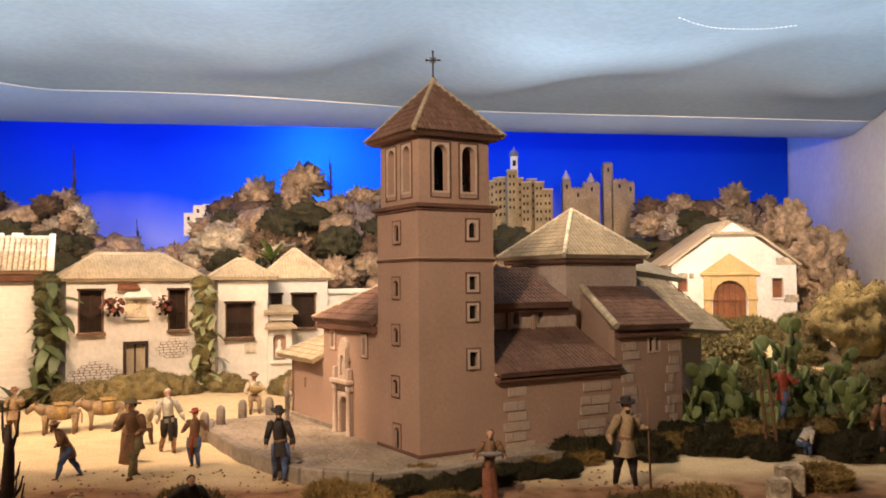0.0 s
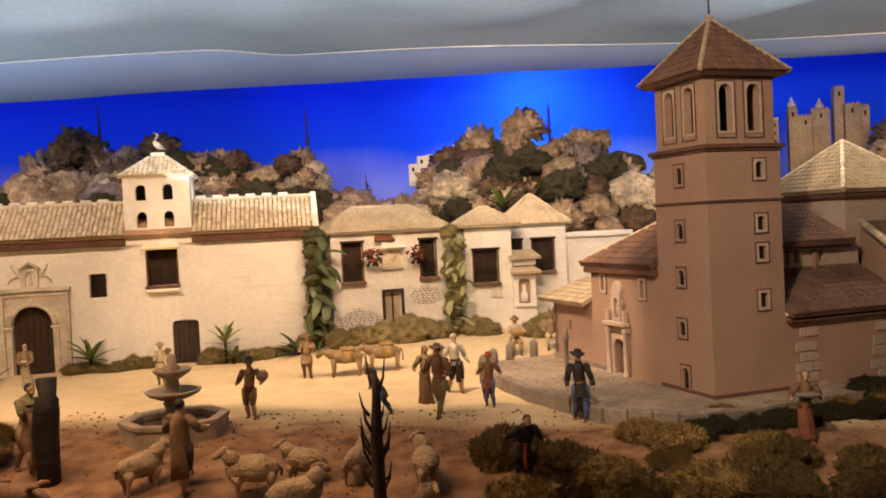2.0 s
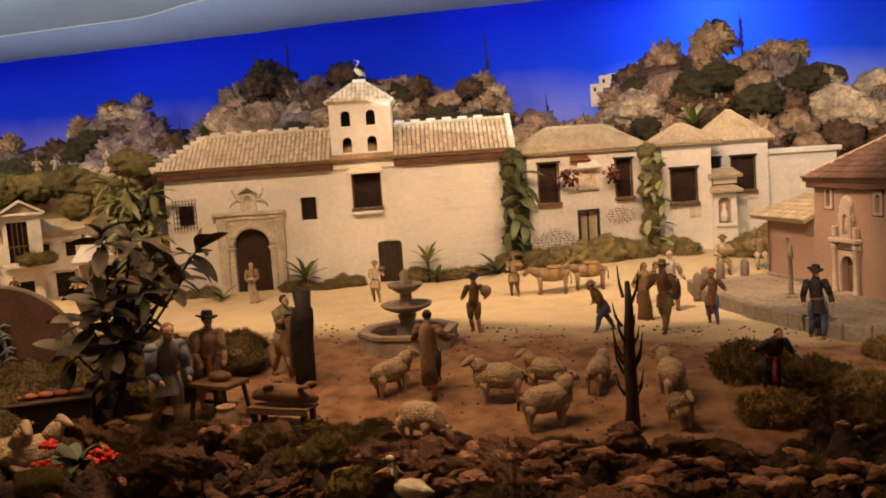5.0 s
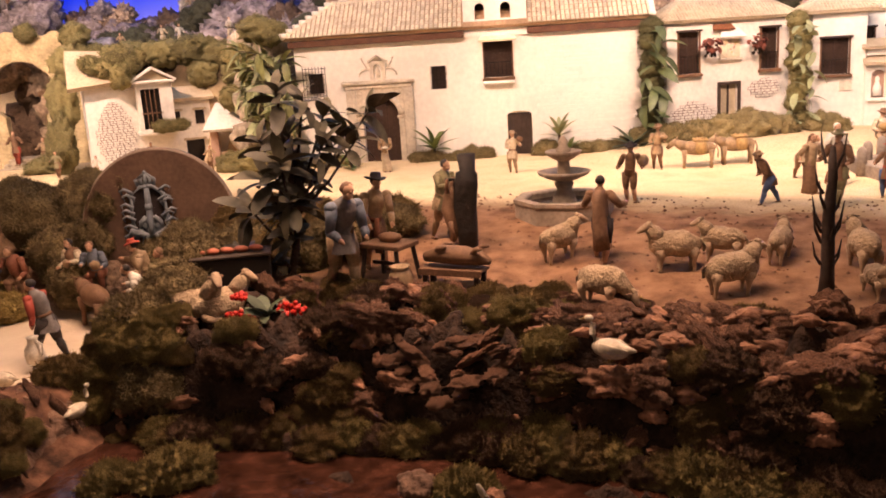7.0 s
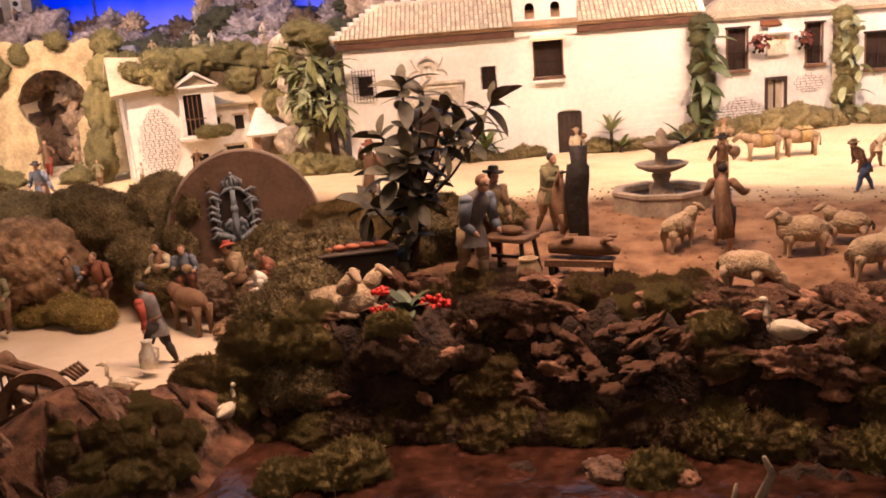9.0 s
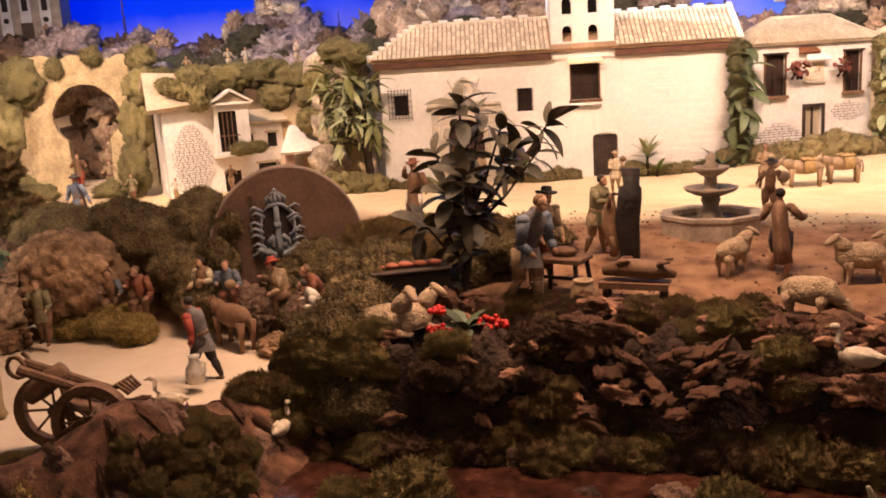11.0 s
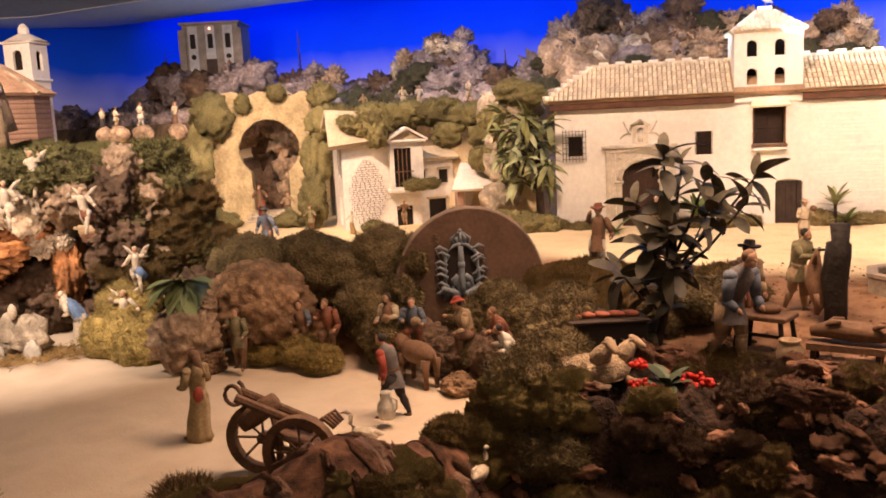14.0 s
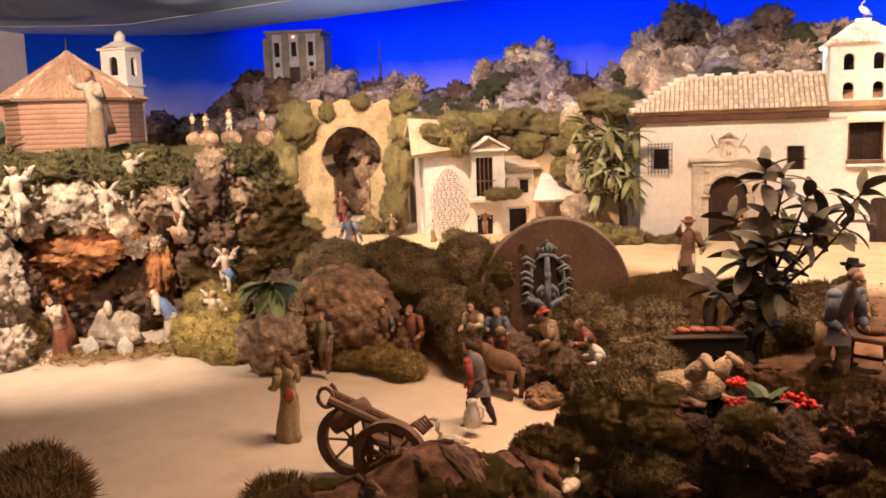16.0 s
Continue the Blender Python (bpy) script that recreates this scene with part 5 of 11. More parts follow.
def house_three():
    h = thing("white_house", (-1.028, 3.925, 0.04), 18.2, "narrow whitewashed house with one barred window and tiled cap", "house")
    W, D, z0, ze = 0.225, 0.24, -0.03, 0.505
    bm = bmesh.new()
    wall(bm, 0, W, z0, ze, 0.025, [(0.039, 0.154, 0.24, 0.395, 0)])
    wall(bm, 0.025, D, z0, ze, 0.025, [(0.12, 0.17, 0.33, 0.45, 0)], Matrix.Translation((W - 0.025, 0, 0)) @ SWAP)
    wall(bm, 0.025, D, z0, ze, 0.025, [], SWAP)
    part("wall", bm, WHITE, h)
    hip_roof(h, 0, W, 0, D, 0.515, 0.6, W / 2 - 0.02, W / 2 + 0.02, 0.12, TILE_P, 0.014, 6, 0.04, 0.004)
    barred_window(h, (0.0965, 0.24), 0.115, 0.155, True, 7, 0.018, 0.012, 4)
    pane(h, (0.145, 0.33), 0.05, 0.12, -0.02, Matrix.Translation((W, 0, 0)) @ SWAP)
    bm = bmesh.new()
    wall(bm, 0.118, 0.17, 0.168, 0.215, 0.006, [], Matrix.Translation((0, -0.0066, 0)), top=lambda x: 0.205 + 0.014 * math.cos((x - 0.144) / 0.026 * 1.57))
    part("plaque", bm, BRICK_W, h, "small stone plaque")
    return h


house_three()


def house_four():
    h = thing("white_house", (-0.86, 4.16, 0.04), 14.0, "white tower house with hipped tile cap", "house")
    W, D, z0, ze = 0.3, 0.3, -0.03, 0.5
    bm = bmesh.new()
    wall(bm, 0, W, z0, ze, 0.025, [(0.03, 0.075, 0.31, 0.43, 0), (0.13, 0.235, 0.27, 0.43, 0)])
    wall(bm, 0.025, D, z0, ze, 0.025, [], SWAP)
    wall(bm, 0.025, D, z0, ze, 0.025, [], Matrix.Translation((W - 0.025, 0, 0)) @ SWAP)
    part("wall", bm, WHITE, h)
    hip_roof(h, 0, W, 0, D, 0.51, 0.655, W / 2 - 0.01, W / 2 + 0.01, 0.15, TILE_P, 0.014, 7, 0.03, 0.004)
    barred_window(h, (0.0525, 0.31), 0.045, 0.12, False, 3, 0.018, 0.006, 3)
    barred_window(h, (0.1825, 0.27), 0.105, 0.16, True, 6, 0.018, 0.01, 4)
    # lower flat-roofed wing
    wg = part("wing", boxed(W, W + 0.32, 0.02, 0.25, z0, 0.43, bev=0.003), WHITE, h)
    part("coping", boxed(W + 0.002, W + 0.34, 0.0, 0.27, 0.43, 0.455, bev=0.004), WHITE, wg)
    part("opening", boxed(W + 0.1, W + 0.2, 0.015, 0.0195, 0.25, 0.4), WHITE_OLD, wg)
    return h


house_four()


def shrine():
    s = thing("wall_shrine", (-0.83, 3.97, 0.04), 20.0, "white wall shrine with small arched picture niche", "shrine")
    bm = bmesh.new()
    wall(bm, 0.02, 0.13, -0.03, 0.28, 0.08, [(0.045, 0.105, 0.13, 0.25, 0.02)])
    part("body", bm, WHITE, s)
    part("picture", boxed(0.046, 0.104, 0.02, 0.026, 0.131, 0.246), BRICK, s, "dark painted panel")
    bm = bmesh.new()
    lathe(bm, [(0.02, 0), (0.018, 0.035), (0.008, 0.06), (0.01, 0.075), (0.003, 0.085)], 10, (0.075, 0.015, 0.138))
    part("painted_figure", bm, WHITE_OLD, s, "", True)
    part("sill", boxed(0.03, 0.12, -0.015, -0.0006, 0.115, 0.128, bev=0.002), WHITE, s)
    bm = bmesh.new()
    slope(bm, (0.0, -0.04, 0.285), (0.15, -0.04, 0.285), (0.13, 0.05, 0.31), (0.02, 0.05, 0.31), 0.012)
    part("hood", bm, TILE_P, s)
    part("upper_block", boxed(0.03, 0.14, 0.02, 0.12, 0.311, 0.35, bev=0.003), WHITE, s)
    bm = bmesh.new()
    slope(bm, (0.0, -0.01, 0.352), (0.16, -0.01, 0.352), (0.14, 0.09, 0.385), (0.02, 0.09, 0.385), 0.012)
    part("upper_hood", bm, TILE_P, s)
    return s


shrine()


def chapel():
    h = thing("hill_chapel", (1.226, 4.62, 0.2), 0.0, "small white chapel with ochre portal and brown door", "chapel")
    W, D, z0, ze = 0.67, 0.5, -0.15, 0.4
    gable = lambda x: ze + 0.23 * max(0.0, 1 - abs(x - W / 2) / (W / 2))
    bm = bmesh.new()
    wall(bm, 0, W, z0, ze, 0.03, [(0.218, 0.402, z0, 0.32, 0.09), (0.537, 0.597, 0.225, 0.33, 0), (0.55, 0.595, 0.03, 0.095, 0), (0.03, 0.085, 0.26, 0.36, 0)], top=gable)
    wall(bm, 0.03, D, z0, ze, 0.03, [], SWAP)
    wall(bm, 0.03, D, z0, ze, 0.03, [], Matrix.Translation((W - 0.03, 0, 0)) @ SWAP)
    part("wall", bm, WHITE_OLD, h)
    for c, w, hh in (((0.567, 0.225), 0.06, 0.105), ((0.5725, 0.03), 0.045, 0.065), ((0.0575, 0.26), 0.055, 0.1)):
        pane(h, c, w, hh, 0.018, Matrix.Identity(4), WOOD_R, "window")
        win_trim(h, c, w, hh, 0, Matrix.Identity(4), WHITE, 0.006, 0.008)
    dr = part("door", boxed(0.219, 0.401, 0.018, 0.026, z0, 0.31), WOOD_R, h, "round-headed brown plank door")
    for k in range(6):
        part("plank", boxed(0.22 + 0.0305 * k, 0.248 + 0.0305 * k, 0.012, 0.018, z0, 0.3, bev=0.002), WOOD_R, dr)
    po = part("portal", boxed(0.15, 0.469, -0.02, -0.0006, 0.346, 0.362, bev=0.003), OCHRE, h, "ochre plaster portal with pediment")
    for x in (0.19, 0.43):
        part("pilaster", boxed(x - 0.02, x + 0.02, -0.012, -0.0006, z0, 0.346, bev=0.003), OCHRE, po)
        part("impost", boxed(x - 0.026, x + 0.026, -0.018, -0.0126, 0.215, 0.228, bev=0.002), OCHRE, po)
    bm = bmesh.new()
    wall(bm, 0.211, 0.409, 0.22, 0.346, 0.008, [(0.22, 0.4, 0.22, 0.32, 0.09)], Matrix.Translation((0, -0.0086, 0)))
    part("spandrel", bm, OCHRE, po)
    bm = bmesh.new()
    wall(bm, 0.16, 0.46, 0.363, 0.38, 0.012, [], Matrix.Translation((0, -0.0126, 0)), top=lambda x: 0.365 + 0.1 * (1 - abs(x - 0.31) / 0.15))
    part("pediment", bm, OCHRE, po)
    bm, bmt = bmesh.new(), bmesh.new()
    top, y0 = 0.652, -0.018
    fr = 0.14
    for s in (0, 1):
        sx = (lambda x: x) if s == 0 else (lambda x: W - x)
        q = [(sx(-0.025), y0, ze + 0.005), (sx(-0.025), D, ze + 0.005), (sx(W / 2), D, top), (sx(W / 2 - fr), y0, top - 0.085)]
        slope(bm, *q, 0.012)
        slope(bm, (sx(W / 2 - fr), y0, top - 0.085), (sx(W / 2), D, top), (sx(W / 2), 0.1, top), (sx(W / 2), 0.1, top), 0.016)
    slope(bm, (W / 2 - fr, y0, top - 0.085), (W / 2 + fr, y0, top - 0.085), (W / 2, 0.1, top), (W / 2, 0.1, top), 0.014)
    tiles(bmt, (W / 2 - fr, y0, top - 0.085), (W / 2 + fr, y0, top - 0.085), (W / 2, 0.1, top), (W / 2, 0.1, top), 0.018, 6, 0.005)
    rf = part("roof", bm, TILE_P, h, "half-hipped pale tile roof")
    tagged(part("tile_covering", bmt, TILE_P, rf), kind="stuff")
    for x, z, w, hh in ((0.02, 0.33, 0.1, 0.03), (0.56, 0.4, 0.1, 0.04), (0.6, 0.2, 0.08, 0.04)):
        part("bare_patch", boxed(x, x + w, -0.003, -0.0006, z, z + hh, bev=0.001), ROCK_W, h)
    return h


chapel()


# ---- rocky hills behind the town ----
def hill_rocks():
    rnd = random.Random(11)
    count = 0
    far = bmesh.new()
    for k in range(620):
        x = rnd.uniform(-9.0, 2.5)
        f = rnd.random() ** 0.6
        foot = 4.15 + 0.1 * x if x > -3.2 else 3.7
        y = foot + (hem(x) + 0.2 - foot) * f
        z = hill_height(x, y)
        if z < 0.3 or (-7.7 < x < -6.6 and y > 4.3) or (0.2 < x < 1.5 and f > 0.75):
            continue
        r = rnd.uniform(0.06, 0.15) * (0.8 + 0.4 * f)
        grey = smooth((-3.9 - x) / 0.6)
        pick = rnd.random()
        m = ROCK_D if pick < 0.2 else (ROCK_G if pick < 0.35 + 0.6 * grey else (ROCK if pick < 0.9 else ROCK_W))
        if count >= 280:
            rock_mesh(far, (x, y, z + r * 0.15), (r * rnd.uniform(0.85, 1.4), r, r * rnd.uniform(0.7, 1.15)), k + 1, 0.3, 3, (ROCK, ROCK_G, ROCK_D, ROCK_W).index(m))
            continue
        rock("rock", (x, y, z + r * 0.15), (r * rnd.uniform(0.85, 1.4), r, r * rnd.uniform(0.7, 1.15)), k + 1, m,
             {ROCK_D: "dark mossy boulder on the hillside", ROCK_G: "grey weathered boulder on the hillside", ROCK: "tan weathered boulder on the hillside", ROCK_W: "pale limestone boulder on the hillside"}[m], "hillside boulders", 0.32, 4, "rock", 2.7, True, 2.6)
        count += 1
    tagged(obj("hillside_stones", far, [ROCK, ROCK_G, ROCK_D, ROCK_W], None, "", True), "tan and grey stones scattered over the hillside", "stones", kind="stuff")
    # heaps of rounded rocks on the skyline
    heap = 0
    for i, (x, z, r) in enumerate(((-4.95, 1.0, 0.2), (-3.86, 1.08, 0.24), (-3.3, 1.02, 0.26), (-2.8, 0.92, 0.22), (-2.35, 0.9, 0.18), (-1.25, 0.94, 0.22), (-0.85, 0.98, 0.26), (-0.5, 0.93, 0.2), (1.55, 0.92, 0.2), (2.05, 0.96, 0.2), (2.32, 0.92, 0.17), (-5.3, 0.85, 0.2), (-6.1, 0.8, 0.2))):
        for q in range(9):
            a, f = rnd.uniform(0, 6.28), rnd.random()
            s = r * rnd.uniform(0.34, 0.56)
            m = rnd.choice((ROCK, ROCK, ROCK_W, ROCK_G if x < -3 else ROCK, ROCK_D)) if not -4.2 < x < -3.5 or f > 0.7 else rnd.choice((ROCK_D, ROCK_D, ROCK_G))
            rock("crag", (x + r * 1.15 * math.cos(a) * f ** 0.5, hem(x) + 0.16 + 0.1 * math.sin(a) - 0.05 * q / 9, z + r * (0.75 - 1.25 * f)), (s * 1.15, s * 0.9, s * rnd.uniform(0.8, 1.1)), 1300 + heap, m, "tan craggy rock in a heap on the skyline" if m is not ROCK_D else "dark craggy rock in a heap on the skyline", "skyline crags", 0.34, 4, "crag", 2.7, True, 2.6)
            heap += 1
    # cliff beside the chapel
    for i, (x, y, z, r) in enumerate(((2.14, 4.95, 0.62, 0.2), (2.2, 4.9, 0.42, 0.19), (2.12, 4.88, 0.24, 0.2), (2.05, 5.1, 0.78, 0.18), (2.3, 5.0, 0.24, 0.2))):
        rock("cliff_rock", (x, y, z), (r * 0.8, r * 0.8, r * 1.1), 340 + i, ROCK, "tan cliff rock beside the chapel", "cliff rocks", 0.4, 5)


hill_rocks()


# ---- moss and shrubs ----
def tufts(pts, nrm, size, rnd, spread=0.95, wide=1.0):
    """Thin blades at points along normals: vertices and triangles."""
    n = len(pts)
    d = nrm + rnd.normal(0, spread, (n, 3))
    d /= np.linalg.norm(d, axis=1, keepdims=True) + 1e-9
    s = np.cross(d, rnd.normal(0, 1, (n, 3)))
    s /= np.linalg.norm(s, axis=1, keepdims=True) + 1e-9
    h = size * rnd.uniform(0.5, 1.5, (n, 1))
    w = size * wide * rnd.uniform(0.05, 0.12, (n, 1))
    v = np.stack([pts - s * w, pts + s * w, pts + d * h], 1).reshape(-1, 3)
    return v, np.arange(n * 3).reshape(-1, 3)


def clump(name, c, r, seed, material, label, group, n=700, size=0.012, category="moss", lump=0.4, core=None, freq=2.0, wide=1.0):
    """A lumpy cushion covered in short blades."""
    bm = bmesh.new()
    off = Vector((seed * 7.31, seed * 3.77, seed * 1.93))
    for v in ball(bm, (0, 0, 0), 1, 0, 4):
        p = v.co.normalized()
        w = p * freq + off
        k = 1 + lump * (0.75 * noise.noise(w) + 0.45 * noise.noise(w * 2.2) + 0.3 * noise.noise(w * 4.7) + 0.22 * noise.noise(w * 9.5))
        v.co = Vector((p.x * r[0], p.y * r[1], p.z * r[2])) * k
    bmesh.ops.recalc_face_normals(bm, faces=bm.faces)
    me0 = bpy.data.meshes.new("tmp")
    bm.to_mesh(me0)
    bm.free()
    v0 = np.array([v.co for v in me0.vertices])
    f0 = [list(p.vertices) for p in me0.polygons]
    rnd = np.random.RandomState(seed)
    n *= 3
    if category == "moss":
        n, size = int(n * 1.25), size * 0.95
    tri = np.array(f0)
    fn = np.array([p.normal for p in me0.polygons])
    keep = np.where(fn[:, 2] > -0.4)[0]
    pick = rnd.choice(keep, n)
    u, w = rnd.uniform(0, 1, (n, 1)), rnd.uniform(0, 1, (n, 1))
    u, w = np.where(u + w > 1, 1 - u, u), np.where(u + w > 1, 1 - w, w)
    pts = v0[tri[pick, 0]] * (1 - u - w) + v0[tri[pick, 1]] * u + v0[tri[pick, 2]] * w
    n0, a = fn, pick
    v, q = tufts(pts, n0[a], size, rnd, 0.7 if category == "moss" else 0.95, wide)
    me = bpy.data.meshes.new(name)
    me.from_pydata(np.vstack([v0, v]).tolist(), [], f0 + (q + len(v0)).tolist())
    me.materials.append(core or material)
    me.materials.append(material)
    me.polygons.foreach_set("material_index", [0] * len(f0) + [1] * len(q))
    me.polygons.foreach_set("use_smooth", [True] * len(f0) + [False] * len(q))
    bpy.data.meshes.remove(me0)
    ob = new(name, me)
    ob.location = c
    return tagged(ob, label, category, group)


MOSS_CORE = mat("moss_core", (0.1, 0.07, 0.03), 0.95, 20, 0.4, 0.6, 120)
GRASSY = mat("grassy_moss", (0.19, 0.17, 0.065), 0.95, 10, 0.35, 0.6, 120, rand=0.35)
BUSH = mat("dry_shrub", (0.25, 0.2, 0.09), 0.95, 12, 0.35, 0.5, 120, rand=0.35)
DRY = mat("dry_brown_grass", (0.24, 0.16, 0.075), 0.95, 12, 0.4, 0.5, 120, rand=0.3)
OLIVE = mat("olive_shrub", (0.22, 0.19, 0.08), 0.95, 12, 0.35, 0.5, 120, rand=0.35)


def soft_places(name, rows, material, label, group, base, category="moss"):
    """Copies of a few cushions: rows of place, radii, turn."""
    kinds = []
    for k, (p, r, turn) in enumerate(rows):
        if k < 5:
            ob = clump(name, (0, 0, 0), (1.2, 1.0, 0.75), base + k, material, label, group, 600 if category == "moss" else 300, 0.24 if category == "moss" else 0.18, category, 0.5, material, 2.1, 2.3 if category == "moss" else 1.4)
            kinds.append(ob.data)
        else:
            ob = tagged(new(name, kinds[k % 5]), label, category, group)
        ob.matrix_world = Matrix.Translation(p) @ Matrix.Rotation(turn, 4, "Z") @ Matrix.Diagonal((r, r, r, 1))


def spots(rows, name, material, label, group, category, n=700, size=0.012, lump=0.4, base=600):
    for k, (x, y, z, r, s) in enumerate(rows):
        z = ground_height(x, y) if z is None else z
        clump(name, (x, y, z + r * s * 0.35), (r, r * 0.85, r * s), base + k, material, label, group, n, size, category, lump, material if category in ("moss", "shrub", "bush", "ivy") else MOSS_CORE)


# dark moss mounds on the lower bank and round the oval wall
spots([(-2.2, 1.06, None, 0.1, 0.7), (-2.05, 1.0, None, 0.09, 0.7), (-1.92, 1.05, None, 0.09, 0.6), (-2.3, 1.14, None, 0.09, 0.5), (-2.28, 1.25, -0.1, 0.1, 1.0), (-2.3, 1.36, -0.06, 0.1, 1.1),
       (-2.42, 1.5, -0.13, 0.09, 0.8), (-2.35, 1.62, -0.11, 0.1, 0.7), (-2.2, 1.68, -0.08, 0.09, 0.7), (-2.5, 1.8, -0.09, 0.11, 0.7), (-2.25, 1.85, -0.06, 0.1, 0.5), (-3.0, 1.98, -0.02, 0.14, 0.8),
       (-3.15, 1.85, -0.06, 0.16, 0.9), (-3.3, 1.9, -0.03, 0.15, 0.9), (-3.2, 1.7, -0.14, 0.14, 0.8), (-3.45, 1.8, -0.06, 0.16, 0.8), (-3.62, 1.86, -0.02, 0.16, 0.7), (-3.8, 1.72, -0.05, 0.17, 0.8), (-3.05, 1.62, -0.2, 0.12, 0.8), (-3.06, 1.7, -0.08, 0.075, 1.3), (-3.03, 1.72, 0.04, 0.06, 1.2), (-2.98, 1.77, 0.13, 0.05, 0.9), (-2.92, 1.82, 0.19, 0.042, 0.7),
       (-2.04, 1.9, -0.01, 0.1, 0.5), (-2.12, 1.75, -0.03, 0.1, 0.6), (-2.62, 1.7, -0.12, 0.11, 0.8), (-2.74, 1.8, -0.1, 0.1, 0.8), (-2.66, 1.84, -0.1, 0.1, 0.6), (-2.83, 1.76, -0.14, 0.09, 0.8), (-2.5, 1.62, -0.17, 0.09, 0.7), (-2.56, 1.55, -0.2, 0.09, 0.7), (-2.68, 1.6, -0.2, 0.08, 0.6)],
      "moss_mound", MOSS_D, "dark brown-green moss mound", "moss mounds", "moss", 1300, 0.015, 0.26, 700)
spots([(-3.36, 1.5, -0.24, 0.09, 0.6), (-3.24, 1.47, -0.25, 0.07, 0.7), (-3.5, 1.47, -0.25, 0.08, 0.6), (-2.66, 0.46, -0.26, 0.08, 0.6), (-2.56, 0.5, -0.25, 0.09, 0.6), 
       (-4.13, 1.33, -0.24, 0.14, 0.7), (-4.02, 1.36, -0.24, 0.13, 0.7), (-4.16, 1.42, -0.16, 0.13, 0.8), (-3.95, 1.32, -0.26, 0.12, 0.6), (-4.78, 0.92, -0.24, 0.13, 0.6), (-4.68, 0.85, -0.25, 0.12, 0.6)],
      "moss_cushion", MOSS_L, "green-brown moss cushion on the ground", "moss cushions", "moss", 1200, 0.015, 0.26, 740)
# dry feathery tufts at the near edge of the path
spots([(-3.32, 0.28, -0.29, 0.12, 0.55), (-3.47, 0.34, -0.29, 0.1, 0.5), (-3.2, 0.2, -0.29, 0.11, 0.5), (-3.4, 0.2, -0.29, 0.12, 0.5), (-2.86, 0.6, -0.285, 0.06, 0.5), (-2.78, 0.56, -0.285, 0.06, 0.5)],
      "dry_tuft", DRY, "feathery dry brown tuft at the edge of the path", "dry tufts", "grass", 1500, 0.034, 0.3, 780)
# low shrubs along the foot of the houses
rows = []
rs = random.Random(31)
for u in (0.03, 0.1, 0.17, 0.56, 0.62, 0.68, 0.74, 0.8, 0.86, 1.13, 1.19, 1.25, 1.31, 1.37, 1.43, 1.5, 1.56):
    a = math.radians(22)
    x, y = -3.17 + u * math.cos(a), 3.058 + u * math.sin(a)
    d = rs.uniform(0.04, 0.09)
    rows.append((x + d * math.sin(a), y - d * math.cos(a), None, rs.uniform(0.035, 0.06), rs.uniform(0.5, 0.9)))
for x, y, r in ((-1.55, 3.55, 0.07), (-1.45, 3.6, 0.07), (-1.36, 3.63, 0.08), (-1.27, 3.67, 0.1), (-1.2, 3.73, 0.08), (-1.12, 3.75, 0.06), (-0.98, 3.84, 0.07), (-0.92, 3.8, 0.06), (-0.6, 3.7, 0.1), (-0.55, 3.75, 0.11), (-0.68, 3.72, 0.07)):
    rows.append((x, y, None, r, 0.8))
spots(rows, "shrub", BUSH, "dry yellow-green shrub at the foot of a white wall", "wall shrubs", "shrub", 800, 0.014, 0.5, 800)
spots([(-3.25, 2.92, None, 0.08, 0.8), (-3.35, 2.9, None, 0.09, 0.8), (-3.45, 2.88, None, 0.08, 0.8), (-3.18, 2.96, None, 0.07, 0.7), (-3.98, 2.7, None, 0.06, 0.6), (-4.38, 2.72, 0.1, 0.075, 1.8), (-4.42, 2.8, 0.3, 0.075, 1.7), (-4.4, 2.85, 0.5, 0.09, 1.0),
       (-4.6, 2.75, None, 0.09, 0.6), (-4.95, 2.6, None, 0.1, 0.6), (-5.1, 2.6, None, 0.12, 0.9), (-5.2, 2.65, 0.3, 0.12, 1.5), (-5.15, 2.75, 0.55, 0.12, 1.0), (-5.03, 2.89, 0.64, 0.045, 1.2), (-4.88, 3.01, 0.7, 0.055, 0.8), (-4.66, 3.14, 0.66, 0.075, 0.9), (-4.6, 3.12, 0.5, 0.06, 1.6), (-5.19, 2.8, 0.66, 0.05, 1.0), (-4.22, 2.8, 0.5, 0.07, 0.7), (-4.15, 2.77, 0.5, 0.055, 0.7), (-4.08, 2.83, 0.52, 0.06, 0.7), (-4.03, 2.88, 0.5, 0.055, 0.8), (-4.1, 2.8, 0.48, 0.06, 0.8), (-4.03, 2.82, 0.44, 0.055, 1.2), (-4.12, 2.9, 0.55, 0.075, 0.6), (-3.87, 2.9, 0.2, 0.055, 0.5), (-3.8, 2.93, 0.205, 0.05, 0.5), (-4.4, 3.28, 0.54, 0.12, 0.6), (-4.2, 3.32, 0.54, 0.12, 0.6), (-4.0, 3.34, 0.54, 0.13, 0.6), (-3.8, 3.36, 0.5, 0.13, 0.6), (-3.65, 3.3, 0.4, 0.12, 0.7), (-3.9, 3.28, 0.42, 0.1, 0.7), (-4.62, 3.2, 0.56, 0.1, 0.6)],
      "ivy", OLIVE, "dry green ivy on old masonry", "ivy tufts", "ivy", 650, 0.016, 0.5, 860)
